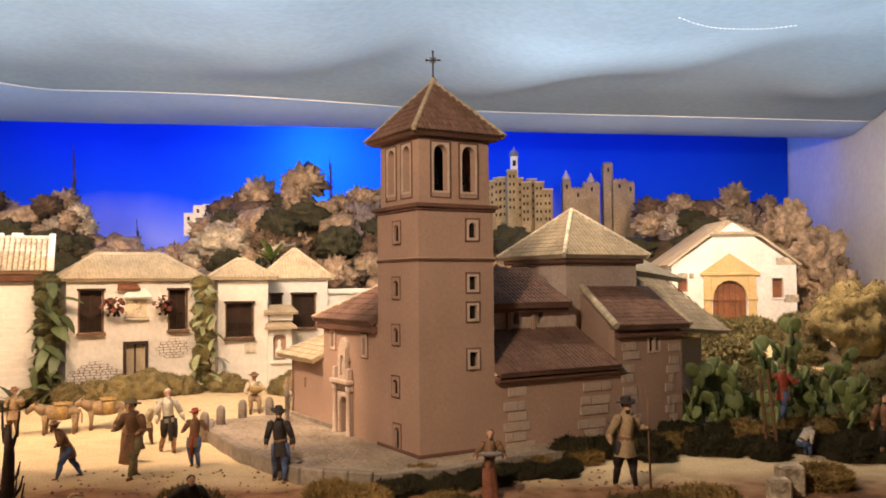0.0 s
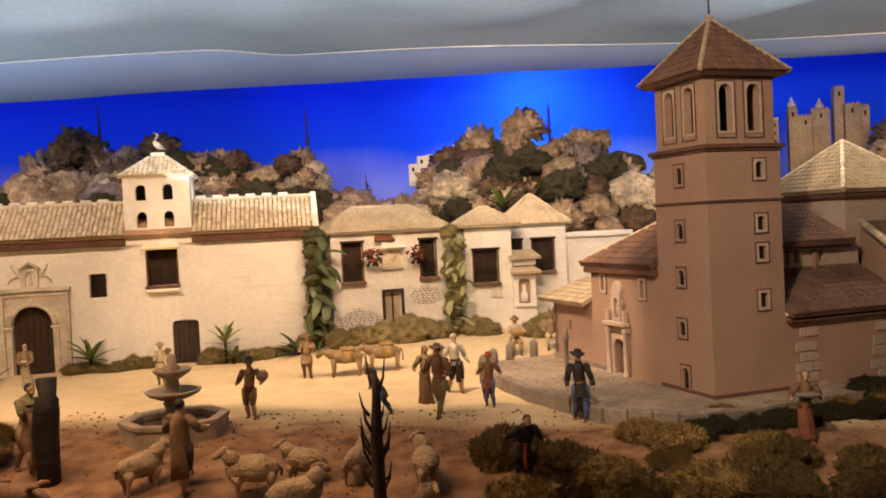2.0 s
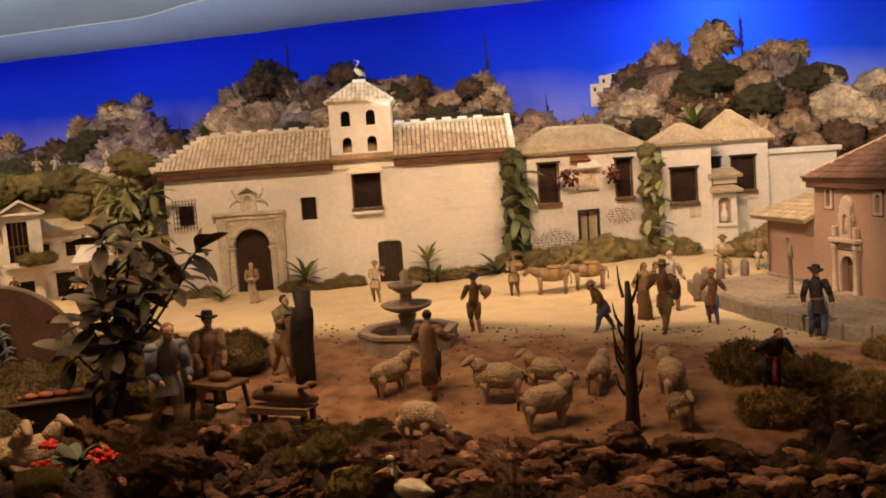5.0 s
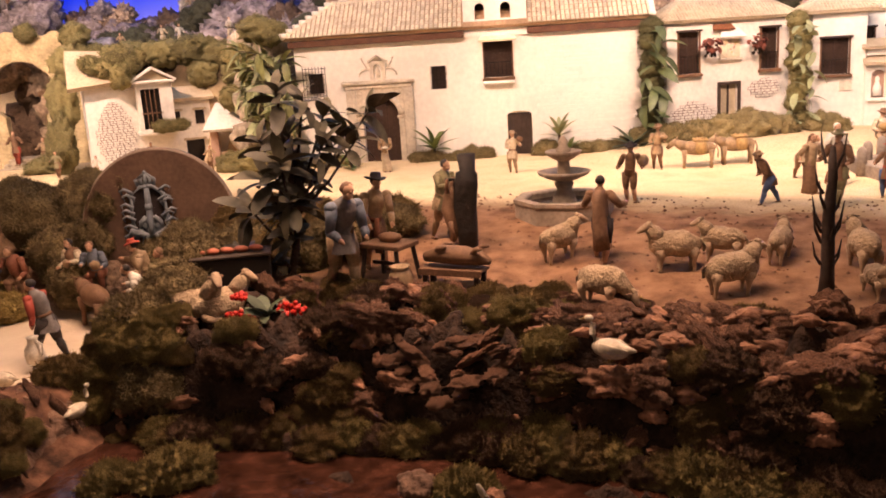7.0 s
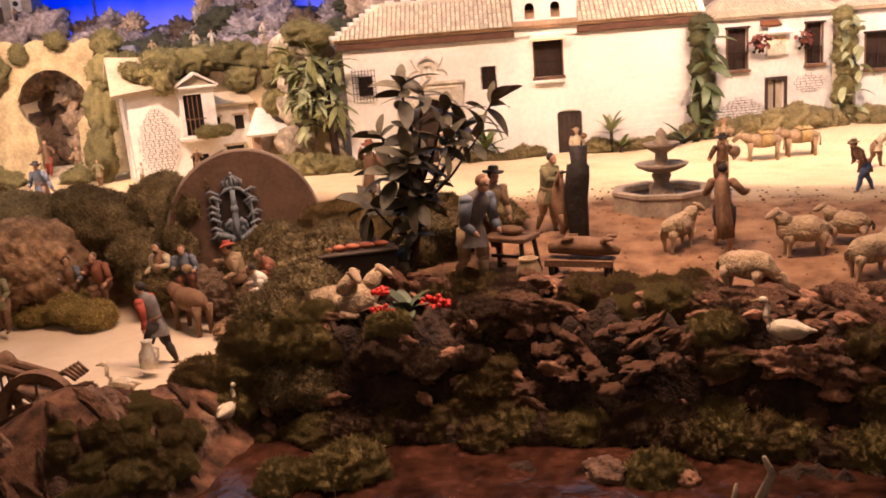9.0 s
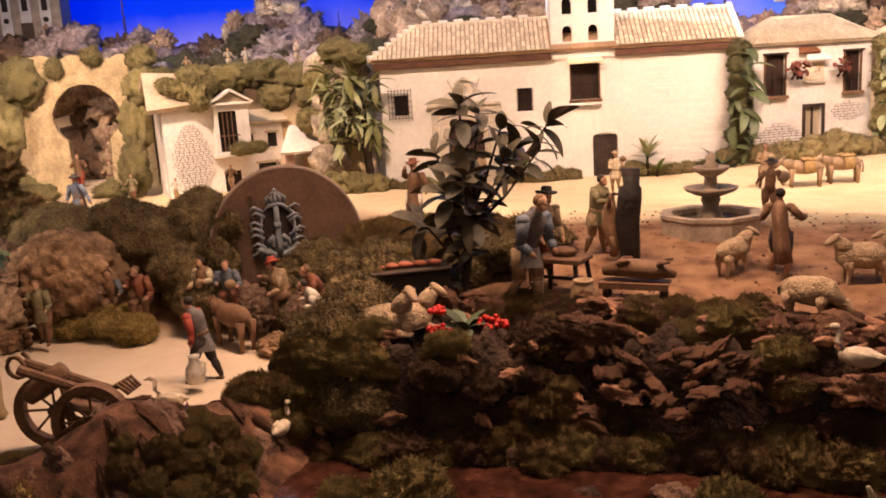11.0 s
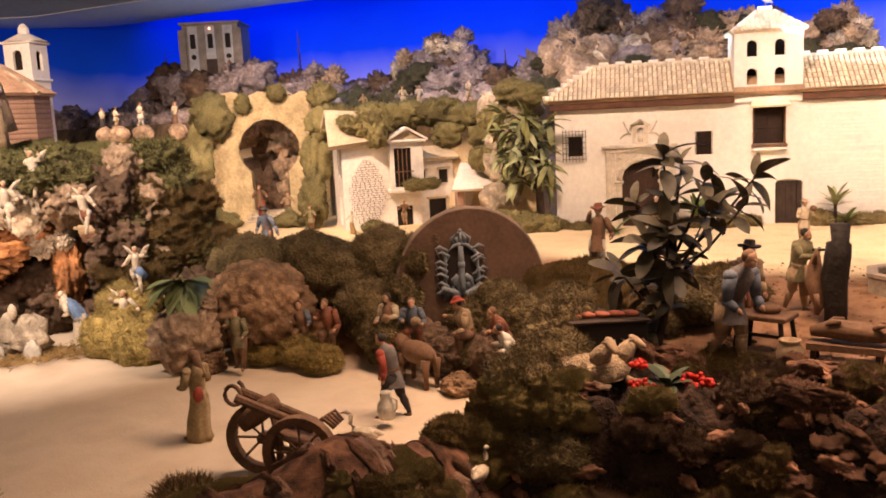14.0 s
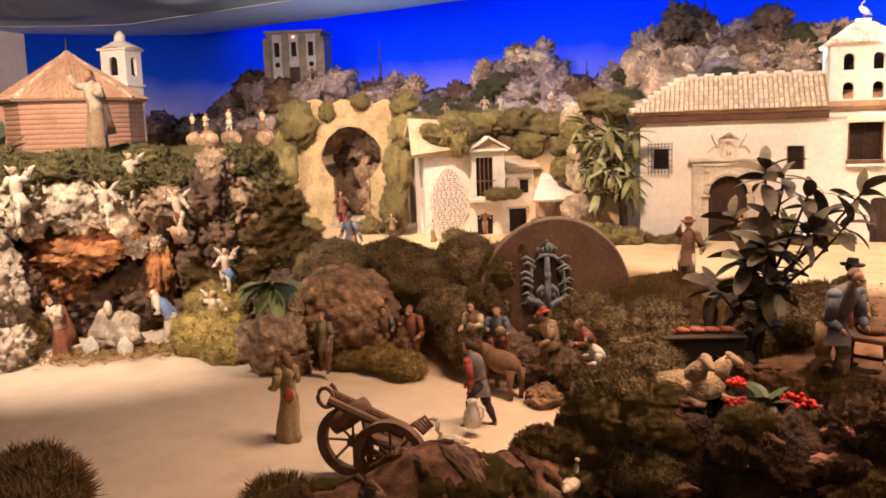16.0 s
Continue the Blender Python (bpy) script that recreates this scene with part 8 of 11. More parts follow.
def oval_wall():
    """Dark round-topped fountain wall with carved emblem."""
    h = thing("fountain_wall", (-2.86, 1.80, -0.22), 38.0, "dark round-topped stone fountain wall with carved emblem", "fountain wall")
    bm = bmesh.new()
    n, R, Z = 32, 0.245, 0.46
    out = [(R * math.cos(math.pi * k / n), 0.19 + (Z - 0.19) * math.sin(math.pi * k / n)) for k in range(n + 1)]
    pts = [(R, -0.02)] + out + [(-R, -0.02)]
    f, b = [bm.verts.new((x, 0, z)) for x, z in pts], [bm.verts.new((x, 0.05, z)) for x, z in pts]
    bm.faces.new(f)
    bm.faces.new(b[::-1])
    for k in range(len(pts)):
        j = (k + 1) % len(pts)
        bm.faces.new((f[k], f[j], b[j], b[k]))
    part("slab", bm, SLAB, h)
    bm = bmesh.new()
    tube(bm, [(x, 0.028, z) for x, z in pts], [(0.026, 0.008)] * len(pts), 8)
    part("rim", bm, RIM, h, "worn grey stone rim", True)
    rnd = random.Random(6)
    bm = bmesh.new()
    cx, cz = -0.03, 0.25
    for s in (-1, 1):
        # curled side scrolls
        for k in range(8):
            zz = cz - 0.075 + 0.022 * k + rnd.uniform(-0.008, 0.008)
            w = 0.05 + rnd.uniform(-0.008, 0.014)
            tube(bm, [(cx + s * w, -0.004, zz - 0.018), (cx + s * (w - 0.01), -0.014, zz), (cx + s * (w + 0.012), -0.016, zz + 0.014), (cx + s * (w + 0.026), -0.012, zz + 0.006), (cx + s * (w + 0.02), -0.01, zz - 0.006)], [0.006, 0.006, 0.005, 0.004, 0.002], 6)
        tube(bm, [(cx + s * 0.05, -0.006, cz - 0.085), (cx + s * 0.056, -0.012, cz), (cx + s * 0.05, -0.012, cz + 0.07), (cx + s * 0.02, -0.012, cz + 0.095), (cx, -0.012, cz + 0.098)], [0.007, 0.005, 0.006, 0.006, 0.007], 8)
        # leafy foot
        for k in range(5):
            tube(bm, [(cx + s * 0.006, -0.006, cz - 0.07), (cx + s * (0.014 + 0.012 * k), -0.022, cz - 0.062 + 0.004 * k), (cx + s * (0.02 + 0.014 * k), -0.012, cz - 0.1 + 0.008 * k)], [0.009, 0.01, 0.004], 7)
    # crown and inner figures
    for k in range(5):
        x = cx - 0.024 + 0.012 * k
        tube(bm, [(x, -0.008, cz + 0.1), (x + 0.003 * (k - 2), -0.014, cz + 0.118), (cx + 0.003 * (k - 2), -0.01, cz + 0.138)], [0.007, 0.006, 0.003], 6)
    ball(bm, (cx, -0.01, cz + 0.142), 0.007, sub=1)
    for x, z, r in ((-0.018, -0.03, 0.016), (0.02, -0.034, 0.017), (0.0, -0.012, 0.012), (0.0, -0.05, 0.02), (-0.034, -0.055, 0.014), (0.036, -0.056, 0.014)):
        rock_mesh(bm, (cx + x, -0.008, cz + z), (r, 0.01, r * 1.2), 20 + x * 100, 0.4, 3)
    tube(bm, [(cx, -0.006, cz - 0.06), (cx, -0.012, cz - 0.02), (cx, -0.012, cz + 0.02), (cx, -0.01, cz + 0.05), (cx, -0.008, cz + 0.09)], [(0.03, 0.01), (0.018, 0.012), (0.011, 0.01), (0.014, 0.01), (0.02, 0.008)], 10)
    ball(bm, (cx, -0.016, cz + 0.03), (0.013, 0.01, 0.016), sub=2)
    for s in (-1, 1):
        tube(bm, [(cx + s * 0.012, -0.012, cz - 0.005), (cx + s * 0.03, -0.014, cz - 0.02), (cx + s * 0.036, -0.01, cz - 0.045)], [0.009, 0.008, 0.005], 7)
    part("emblem", bm, PEWTER, h, "blue-grey carved coat of arms", True)
    part("emblem_field", boxed(cx - 0.055, cx + 0.055, -0.004, -0.0006, cz - 0.07, cz + 0.085), EMBLEM_BED, h)


EMBLEM_BED = mat("emblem_bed", (0.03, 0.02, 0.017), 0.9, 20, 0.3, 0.3, 90)
SLAB = mat("brown_slab", (0.13, 0.075, 0.047), 0.85, 9, 0.3, 0.4, 70)
RIM = mat("worn_rim", (0.27, 0.2, 0.15), 0.85, 9, 0.3, 0.4, 70)
PEWTER = mat("blue_grey_carving", (0.2, 0.225, 0.25), 0.55, 12, 0.3, 0.3, 70)
oval_wall()


# ---- plants ----
def leaf_mesh(name, length, width, droop, material, fold=0.25, n=6, tip=0.6):
    """A blade along +x that folds along its rib and bends down."""
    vs, fs = [], []
    for i in range(n + 1):
        f = i / n
        w = width / 2 * (math.sin(math.pi * min(1, f * 0.94 + 0.06)) ** tip)
        z = -droop * length * f * f
        x = length * f * (1 - 0.15 * droop * f)
        vs += [(x, -w, z + fold * w), (x, 0, z), (x, w, z + fold * w)]
    for i in range(n):
        a = 3 * i
        fs += [(a, a + 3, a + 4, a + 1), (a + 1, a + 4, a + 5, a + 2)]
    me = bpy.data.meshes.new(name)
    me.from_pydata(vs, [], fs)
    me.materials.append(material)
    me.polygons.foreach_set("use_smooth", [True] * len(fs))
    return me


def whorl(parent, me, p, axis, n, rnd, spread=0.9, scale=1.0, back=0.04):
    axis = Vector(axis).normalized()
    for k in range(n):
        a = 2.4 * k + rnd.uniform(-0.3, 0.3)
        side = axis.cross((0.3, 0.2, 0.9)).normalized()
        side = Matrix.Rotation(a, 3, axis) @ side
        d = axis * rnd.uniform(0.35, 1.0) + side * spread * rnd.uniform(0.7, 1.2)
        share("leaf", me, parent, aim(Vector(p) - axis * back * rnd.random(), d, rnd.uniform(-0.5, 0.5), scale * rnd.uniform(0.75, 1.15)))


TREE_LEAF = mat("dull_green_leaf", (0.1, 0.085, 0.052), 0.55, 14, 0.35, 0.2, 60, rand=0.4, spec=0.3)


def front_tree():
    rnd = random.Random(14)
    t = thing("small_tree", (-2.12, 1.5, -0.1), 0.0, "small dark tree with long glossy leaves by the butcher's table", "tree")
    o = Vector((-2.12, 1.5, -0.1))
    back = Vector((-0.52, 0.85, 0))
    # sprays: tip, depth, number of leaves
    tips = [((-2.097, 1.491, 0.43), -0.03, 8), ((-2.045, 1.52, 0.41), 0.04, 8), ((-1.895, 1.6, 0.37), 0.0, 9), ((-1.955, 1.568, 0.31), 0.05, 7), ((-1.93, 1.58, 0.3), -0.03, 5), ((-2.01, 1.54, 0.29), -0.05, 8),
            ((-2.15, 1.463, 0.31), 0.03, 6), ((-2.14, 1.468, 0.22), -0.05, 8), ((-2.06, 1.51, 0.24), 0.06, 9), ((-2.09, 1.495, 0.16), -0.06, 9), ((-2.13, 1.475, 0.1), 0.06, 7), 
            ((-2.08, 1.5, 0.32), 0.0, 8), ((-2.19, 1.44, 0.14), 0.0, 5), ((-2.21, 1.43, 0.04), -0.03, 5), ((-2.25, 1.42, -0.01), 0.02, 4), ((-2.1, 1.49, 0.26), -0.08, 7), ((-2.11, 1.485, 0.13), 0.0, 7), ((-2.0, 1.54, 0.36), 0.02, 6)]
    bm = bmesh.new()
    tube(bm, [(0, 0, -0.03), (0.012, -0.01, 0.06), (0.035, 0.0, 0.16), (0.05, 0.01, 0.28), (0.04, 0.0, 0.4)], [0.013, 0.011, 0.008, 0.006, 0.004], 8)
    part("trunk", bm, BARK, t, "", True)
    kinds = [leaf_mesh("leaf", ln, w, dr, TREE_LEAF, 0.2, 8, 0.6) for ln, w, dr in ((0.088, 0.036, 0.3), (0.076, 0.036, 0.15), (0.1, 0.035, 0.5), (0.066, 0.032, 0.25))]
    for tip, depth, n in tips:
        q = Vector(tip) + back * depth - o
        s = Vector((0.03, 0.0, max(0.03, min(0.3, q.z * 0.5))))
        mid = s.lerp(q, 0.55) + Vector((0.0, 0.0, -0.015))
        bm = bmesh.new()
        tube(bm, [s, mid, q], [0.0045, 0.0038, 0.0025], 6)
        part("branch", bm, BARK, t, "", True)
        ax = ((q - mid).normalized() + Vector((0, 0, 0.6))).normalized()
        side0 = ax.cross((0.3, 0.2, 0.9)).normalized()
        n = n + 2
        for k in range(n):
            f = 1.0 - 0.36 * (k / n) ** 1.2
            side = Matrix.Rotation(2.4 * k + rnd.uniform(-0.4, 0.4), 3, ax) @ side0
            d = ax * (1.0 - 1.15 * k / n + rnd.uniform(-0.15, 0.15)) + side * (0.55 + 0.5 * k / n) + Vector((0, 0, rnd.uniform(-0.55, 0.05)))
            share("leaf", rnd.choice(kinds), t, aim(mid.lerp(q, f), d, rnd.uniform(-0.8, 0.8), rnd.uniform(0.7, 1.1)))
        for k in range(4):
            side = Matrix.Rotation(2.4 * k + rnd.uniform(-1, 1), 3, ax) @ side0
            share("leaf", rnd.choice(kinds), t, aim(s.lerp(mid, 0.3 + 0.2 * k), side + Vector((0, 0, rnd.uniform(-0.4, 0.4))), rnd.uniform(-0.8, 0.8), rnd.uniform(0.55, 0.85)))


front_tree()


def rosette(name, place, n, length, width, material, label, category, group="", stem=0.0, rise=0.6, seed=1, stalk=BARK, droop=0.25):
    """A plant with long leaves from one crown."""
    rnd = random.Random(seed)
    t = thing(name, place, rnd.uniform(0, 360), label, category, group)
    if stem:
        bm = bmesh.new()
        tube(bm, [(0, 0, -0.03), (0.004, 0, stem * 0.5), (0, 0, stem)], [0.009, 0.007, 0.006], 7)
        part("stem", bm, stalk, t, "", True)
    me = leaf_mesh("leaf", length, width, droop, material)
    for k in range(n):
        a = 2.4 * k
        e = rise * (0.3 + 1.1 * k / n)
        d = (math.cos(a) * math.cos(e), math.sin(a) * math.cos(e), math.sin(e))
        share("leaf", me, t, aim((0, 0, stem * (0.8 + 0.2 * k / n)), d, rnd.uniform(-0.2, 0.2), rnd.uniform(0.8, 1.15)))
    return t


AGAVE = mat("agave_leaf", (0.21, 0.26, 0.11), 0.55, 14, 0.25, 0.15, 60, rand=0.25, spec=0.4)
WILLOW = mat("yellow_green_leaf", (0.22, 0.23, 0.085), 0.55, 14, 0.3, 0.15, 60, rand=0.3, spec=0.4)
PALE = mat("pale_green_leaf", (0.3, 0.32, 0.16), 0.5, 14, 0.25, 0.15, 60, rand=0.25, spec=0.4)
rosette("potted_palm", (-2.56, 3.22, 0.0), 11, 0.13, 0.03, LEAF_L, "small green palm against the white wall", "palm", "wall palms", 0.06, 1.0, 2)
rosette("potted_palm", (-2.03, 3.42, 0.0), 11, 0.1, 0.024, PALE, "slim pale palm against the white wall", "palm", "wall palms", 0.1, 1.0, 3)
rosette("potted_palm", (-1.98, 3.4, 0.01), 7, 0.08, 0.02, LEAF_L, "slim pale palm against the white wall", "palm", "wall palms", 0.02, 0.8, 33)
rosette("potted_palm", (-1.72, 3.5, 0.0), 12, 0.13, 0.03, LEAF, "dark spreading palm at the foot of the vine", "palm", "wall palms", 0.03, 0.7, 4)
rosette("potted_palm", (-2.85, 2.98, -0.02), 9, 0.09, 0.022, LEAF_L, "low green palm by the portal", "palm", "wall palms", 0.02, 0.8, 40)
def agave(place):
    """Broad leaves hanging outwards from a crown on the slope."""
    rnd = random.Random(5)
    t = thing("agave", place, 0.0, "broad-leaved green agave hanging over a pale boulder", "agave")
    me = leaf_mesh("leaf", 0.15, 0.058, 0.35, AGAVE, 0.2, 8, 0.75)
    for k in range(12):
        a = -1.9 + 3.8 * k / 11
        d = Vector((0.69, 0.73, 0)) * math.sin(a) + Vector((0, 0, -0.75)) * math.cos(a) + Vector((0.73, -0.69, 0.25)) * rnd.uniform(0.5, 0.9)
        share("leaf", me, t, aim((0, 0, 0.0), d, rnd.uniform(-0.15, 0.15), rnd.uniform(0.7, 1.05)))
    bm = bmesh.new()
    for k in range(9):
        ball(bm, (rnd.uniform(-0.02, 0.02), rnd.uniform(-0.02, 0.0), rnd.uniform(0.0, 0.02)), rnd.uniform(0.006, 0.01), sub=1)
    part("crown", bm, BUSH, t, "dry tan crown", True)


agave((-3.68, 1.3, 0.035))
rosette("dark_shrub", (-4.93, 0.99, 0.42), 16, 0.16, 0.03, LEAF, "dark leafy plant on the grotto hill", "plant", "", 0.06, 1.0, 6)
rosette("ridge_plant", (-0.95, 4.75, 0.62), 16, 0.16, 0.03, LEAF_L, "spiky green plant on the hillside", "plant", "hillside plants", 0.03, 0.9, 7)
rosette("ridge_plant", (-1.02, 4.7, 0.55), 14, 0.13, 0.03, LEAF, "spiky green plant on the hillside", "plant", "hillside plants", 0.03, 0.9, 8)
rosette("poinsettia", (-1.99, 1.22, -0.11), 9, 0.075, 0.03, LEAF, "green leaves with red tips by the red flowers", "plant", "", 0.05, 0.7, 9)


IVY_D = mat("dark_ivy", (0.1, 0.095, 0.04), 0.9, 12, 0.35, 0.5, 120, rand=0.3)


def creeper(name, foot, turn, height, n, length, width, material, label, seed, lean=0.06, wide=0.05):
    """A leafy vine climbing a wall."""
    rnd = random.Random(seed)
    t = thing(name, foot, turn, label, "vine")
    for k in range(3):
        bm = bmesh.new()
        pts = [((k - 1) * 0.018 + 0.012 * math.sin(3 * f + k), -0.012 - 0.008 * math.sin(5 * f), -0.03 + height * f) for f in [i / 7 for i in range(8)]]
        tube(bm, pts, [0.007] * 5 + [0.005] * 3, 6)
        part("stem", bm, BARK, t, "", True)
    me = leaf_mesh("leaf", length, width, 0.5, material)
    for k in range(n):
        z = height * (k + rnd.random()) / n
        a = rnd.uniform(-2.6, -0.5)
        share("leaf", me, t, aim((rnd.uniform(-wide, wide), -0.02 - rnd.uniform(0, lean), z), (math.cos(a) * 0.9, math.sin(a) * 0.6, rnd.uniform(-0.6, 0.5)), rnd.uniform(-0.6, 0.6), rnd.uniform(0.6, 1.2)))
    return t


VINE_LEAF = mat("vine_leaf", (0.1, 0.125, 0.045), 0.5, 14, 0.3, 0.15, 60, rand=0.35, spec=0.45)
creeper("climbing_vine", (-1.655, 3.605, 0.03), 24, 0.52, 26, 0.105, 0.04, VINE_LEAF, "green climbing vine with large leaves between white walls", 41)
creeper("climbing_vine", (-1.075, 3.86, 0.05), 24, 0.48, 34, 0.07, 0.03, PALE, "yellow-green climbing vine between two white houses", 42)
BLOOM = mat("dry_red_bloom", (0.22, 0.07, 0.045), 0.8, 20, 0.4, 0.3, 90, rand=0.4)
for p, tr, sd in (((-1.44, 3.735, 0.42), 31.7, 43), ((-1.255, 3.85, 0.42), 31.7, 44)):
    fl = creeper("flower_basket", p, tr, 0.05, 34, 0.03, 0.02, BLOOM, "hanging pot of dry reddish flowers on the white wall", sd, 0.03, 0.035)


spots([(-1.655 + 0.012 * math.sin(k * 2.3), 3.6 + 0.008 * math.sin(k * 1.7), 0.02 + 0.062 * k, 0.05, 0.85) for k in range(9)], "wall_moss", IVY_D, "dark mossy growth climbing between white walls", "wall moss", "ivy", 300, 0.013, 0.4, 980)
spots([(-1.075 + 0.012 * math.sin(k * 2.1), 3.855 + 0.008 * math.sin(k * 1.9), 0.03 + 0.06 * k, 0.045, 0.85) for k in range(9)], "wall_moss", OLIVE, "yellow mossy growth climbing between white houses", "wall moss", "ivy", 300, 0.013, 0.4, 990)


def palm_tree():
    rnd = random.Random(17)
    t = thing("leafy_tree", (-3.22, 3.0, 0.0), 0.0, "yellow-green tree with hanging narrow leaves beside the convent", "tree")
    bm = bmesh.new()
    tube(bm, [(0, 0, -0.03), (-0.01, 0, 0.2), (-0.03, 0.02, 0.4), (-0.05, 0.02, 0.52)], [0.022, 0.018, 0.014, 0.008], 8)
    part("trunk", bm, BARK, t, "", True)
    me, me2 = leaf_mesh("leaf", 0.1, 0.026, 0.55, PALE), leaf_mesh("leaf", 0.11, 0.028, 0.55, WILLOW)
    for k in range(32):
        a, f = rnd.uniform(0, 6.28), rnd.random()
        q = Vector((-0.06 + 0.16 * math.cos(a) * (0.4 + 0.6 * f), 0.14 * math.sin(a) * (0.4 + 0.6 * f) - 0.02, 0.2 + 0.36 * rnd.random()))
        s = Vector((-0.03, 0.01, q.z * 0.85))
        bm = bmesh.new()
        tube(bm, [s, s.lerp(q, 0.6) + Vector((0, 0, 0.02)), q], [0.005, 0.004, 0.002], 5)
        part("branch", bm, BARK, t, "", True)
        whorl(t, me if k % 2 else me2, q, (q - s).normalized() + Vector((0, 0, -0.3)), 8, rnd, 1.0, 1.0, 0.05)


palm_tree()
for k, (x, y, z, s) in enumerate(((-3.5, 3.12, 0.28, 0.09), (-3.45, 3.16, 0.45, 0.1), (-3.4, 3.2, 0.56, 0.1), (-3.55, 3.2, 0.4, 0.09), (-3.5, 3.1, 0.12, 0.1), (-3.6, 3.25, 0.55, 0.1))):
    rock("pale_boulder", (x, y, z), s, 950 + k, ROCK_W, "pale yellow boulder beside the convent", "convent boulders", 0.35, 3)
spots([(-3.42, 3.14, 0.62, 0.1, 0.6), (-3.52, 3.1, 0.5, 0.08, 0.7), (-3.33, 3.1, 0.6, 0.09, 0.6), (-3.62, 3.14, 0.3, 0.07, 0.9)], "ivy", OLIVE, "dry green ivy on pale boulders", "ivy tufts", "ivy", 600, 0.015, 0.5, 970)


CACTUS = mat("cactus_pad", (0.22, 0.27, 0.1), 0.5, 18, 0.35, 0.2, 70, rand=0.35)


def prickly_pear():
    rnd = random.Random(19)
    t = thing("prickly_pear", (0.98, 2.92, 0.0), 0.0, "large dark green prickly pear with flat oval pads", "cactus")
    bm = bmesh.new()
    ball(bm, (0, 0, 0.5), (0.42, 0.1, 0.5), sub=2)
    me = bpy.data.meshes.new("pad")
    bm.to_mesh(me)
    bm.free()
    me.materials.append(CACTUS)
    me.materials.append(LEAF_L)
    me.polygons.foreach_set("use_smooth", [True] * len(me.polygons))
    for s in range(30):
        x, y = rnd.uniform(-0.2, 0.42), rnd.uniform(-0.12, 0.16)
        p, up = Vector((x, y, -0.02)), Vector((rnd.uniform(-0.5, 0.5), rnd.uniform(-0.4, 0.4), 1))
        for k in range(rnd.choice((3, 4, 5, 6))):
            ln = rnd.uniform(0.05, 0.078)
            m = aim(p, up, rnd.uniform(-1.2, 1.2)) @ Matrix.Rotation(math.pi / 2, 4, "Y")
            share("pad", me, t, m @ Matrix.Diagonal((ln, ln, ln, 1)))
            for q in (-1, 1):
                if k > 0 and rnd.random() < 0.5:
                    w = (up + Vector((q * rnd.uniform(0.4, 1), rnd.uniform(-0.6, 0.6), 0.3))).normalized()
                    share("pad", me, t, aim(p + up.normalized() * ln * 0.6, w, rnd.uniform(-1, 1)) @ Matrix.Rotation(math.pi / 2, 4, "Y") @ Matrix.Diagonal((ln * 0.8, ln * 0.8, ln * 0.8, 1)))
            p = p + up.normalized() * ln * 0.92
            up = (up.normalized() + Vector((rnd.uniform(-0.5, 0.5), rnd.uniform(-0.4, 0.4), 0.25))).normalized()
    return t


prickly_pear()


def bare_stump():
    rnd = random.Random(23)
    t = thing("bare_stump", (-0.84, 1.66, -0.07), 0.0, "dark bare tree stump with broken twigs", "stump")
    bm = bmesh.new()
    rings = tube(bm, [(0, 0, -0.03), (0.004, 0, 0.06), (0.002, 0, 0.18), (0.006, 0, 0.27), (0.004, 0, 0.33)], [0.022, 0.015, 0.012, 0.01, 0.005], 10)
    for r in rings:
        for v in r:
            v.co += Vector((noise.noise(v.co * 60), noise.noise(v.co * 60 + Vector((5, 0, 0))), 0)) * 0.006
    part("trunk", bm, WOOD_D, t, "", True)
    for k in range(16):
        z = rnd.uniform(0.06, 0.3)
        a = rnd.uniform(0, 6.28)
        bm = bmesh.new()
        p = Vector((0.012 * math.cos(a), 0.012 * math.sin(a), z))
        q = p + Vector((0.02 * math.cos(a), 0.02 * math.sin(a), rnd.uniform(0.03, 0.08)))
        tube(bm, [p, p.lerp(q, 0.5) + Vector((0.004 * math.cos(a), 0.004 * math.sin(a), -0.005)), q], [0.004, 0.003, 0.001], 5)
        part("twig", bm, WOOD_D, t)
    return t


bare_stump()


def red_flowers():
    RED = mat("red_berry", (0.55, 0.03, 0.015), 0.4, 30, 0.25, 0.1, 80, rand=0.25)
    rnd = random.Random(24)
    for c, r in (((-2.03, 1.18, -0.065), 0.026), ((-1.93, 1.24, -0.06), 0.028), ((-2.05, 1.21, -0.025), 0.014)):
        bm = bmesh.new()
        for k in range(34):
            d = Vector((rnd.gauss(0, 1), rnd.gauss(0, 1), abs(rnd.gauss(0, 0.8)))).normalized() * r * rnd.uniform(0.5, 1.1)
            ball(bm, (d.x * 1.3, d.y, d.z * 0.8), rnd.uniform(0.005, 0.008), sub=1)
        ob = tagged(obj("red_flower", bm, RED, None, "", True), "cluster of bright red flowers on the moss", "flowers", "red flowers")
        ob.location = c


red_flowers()


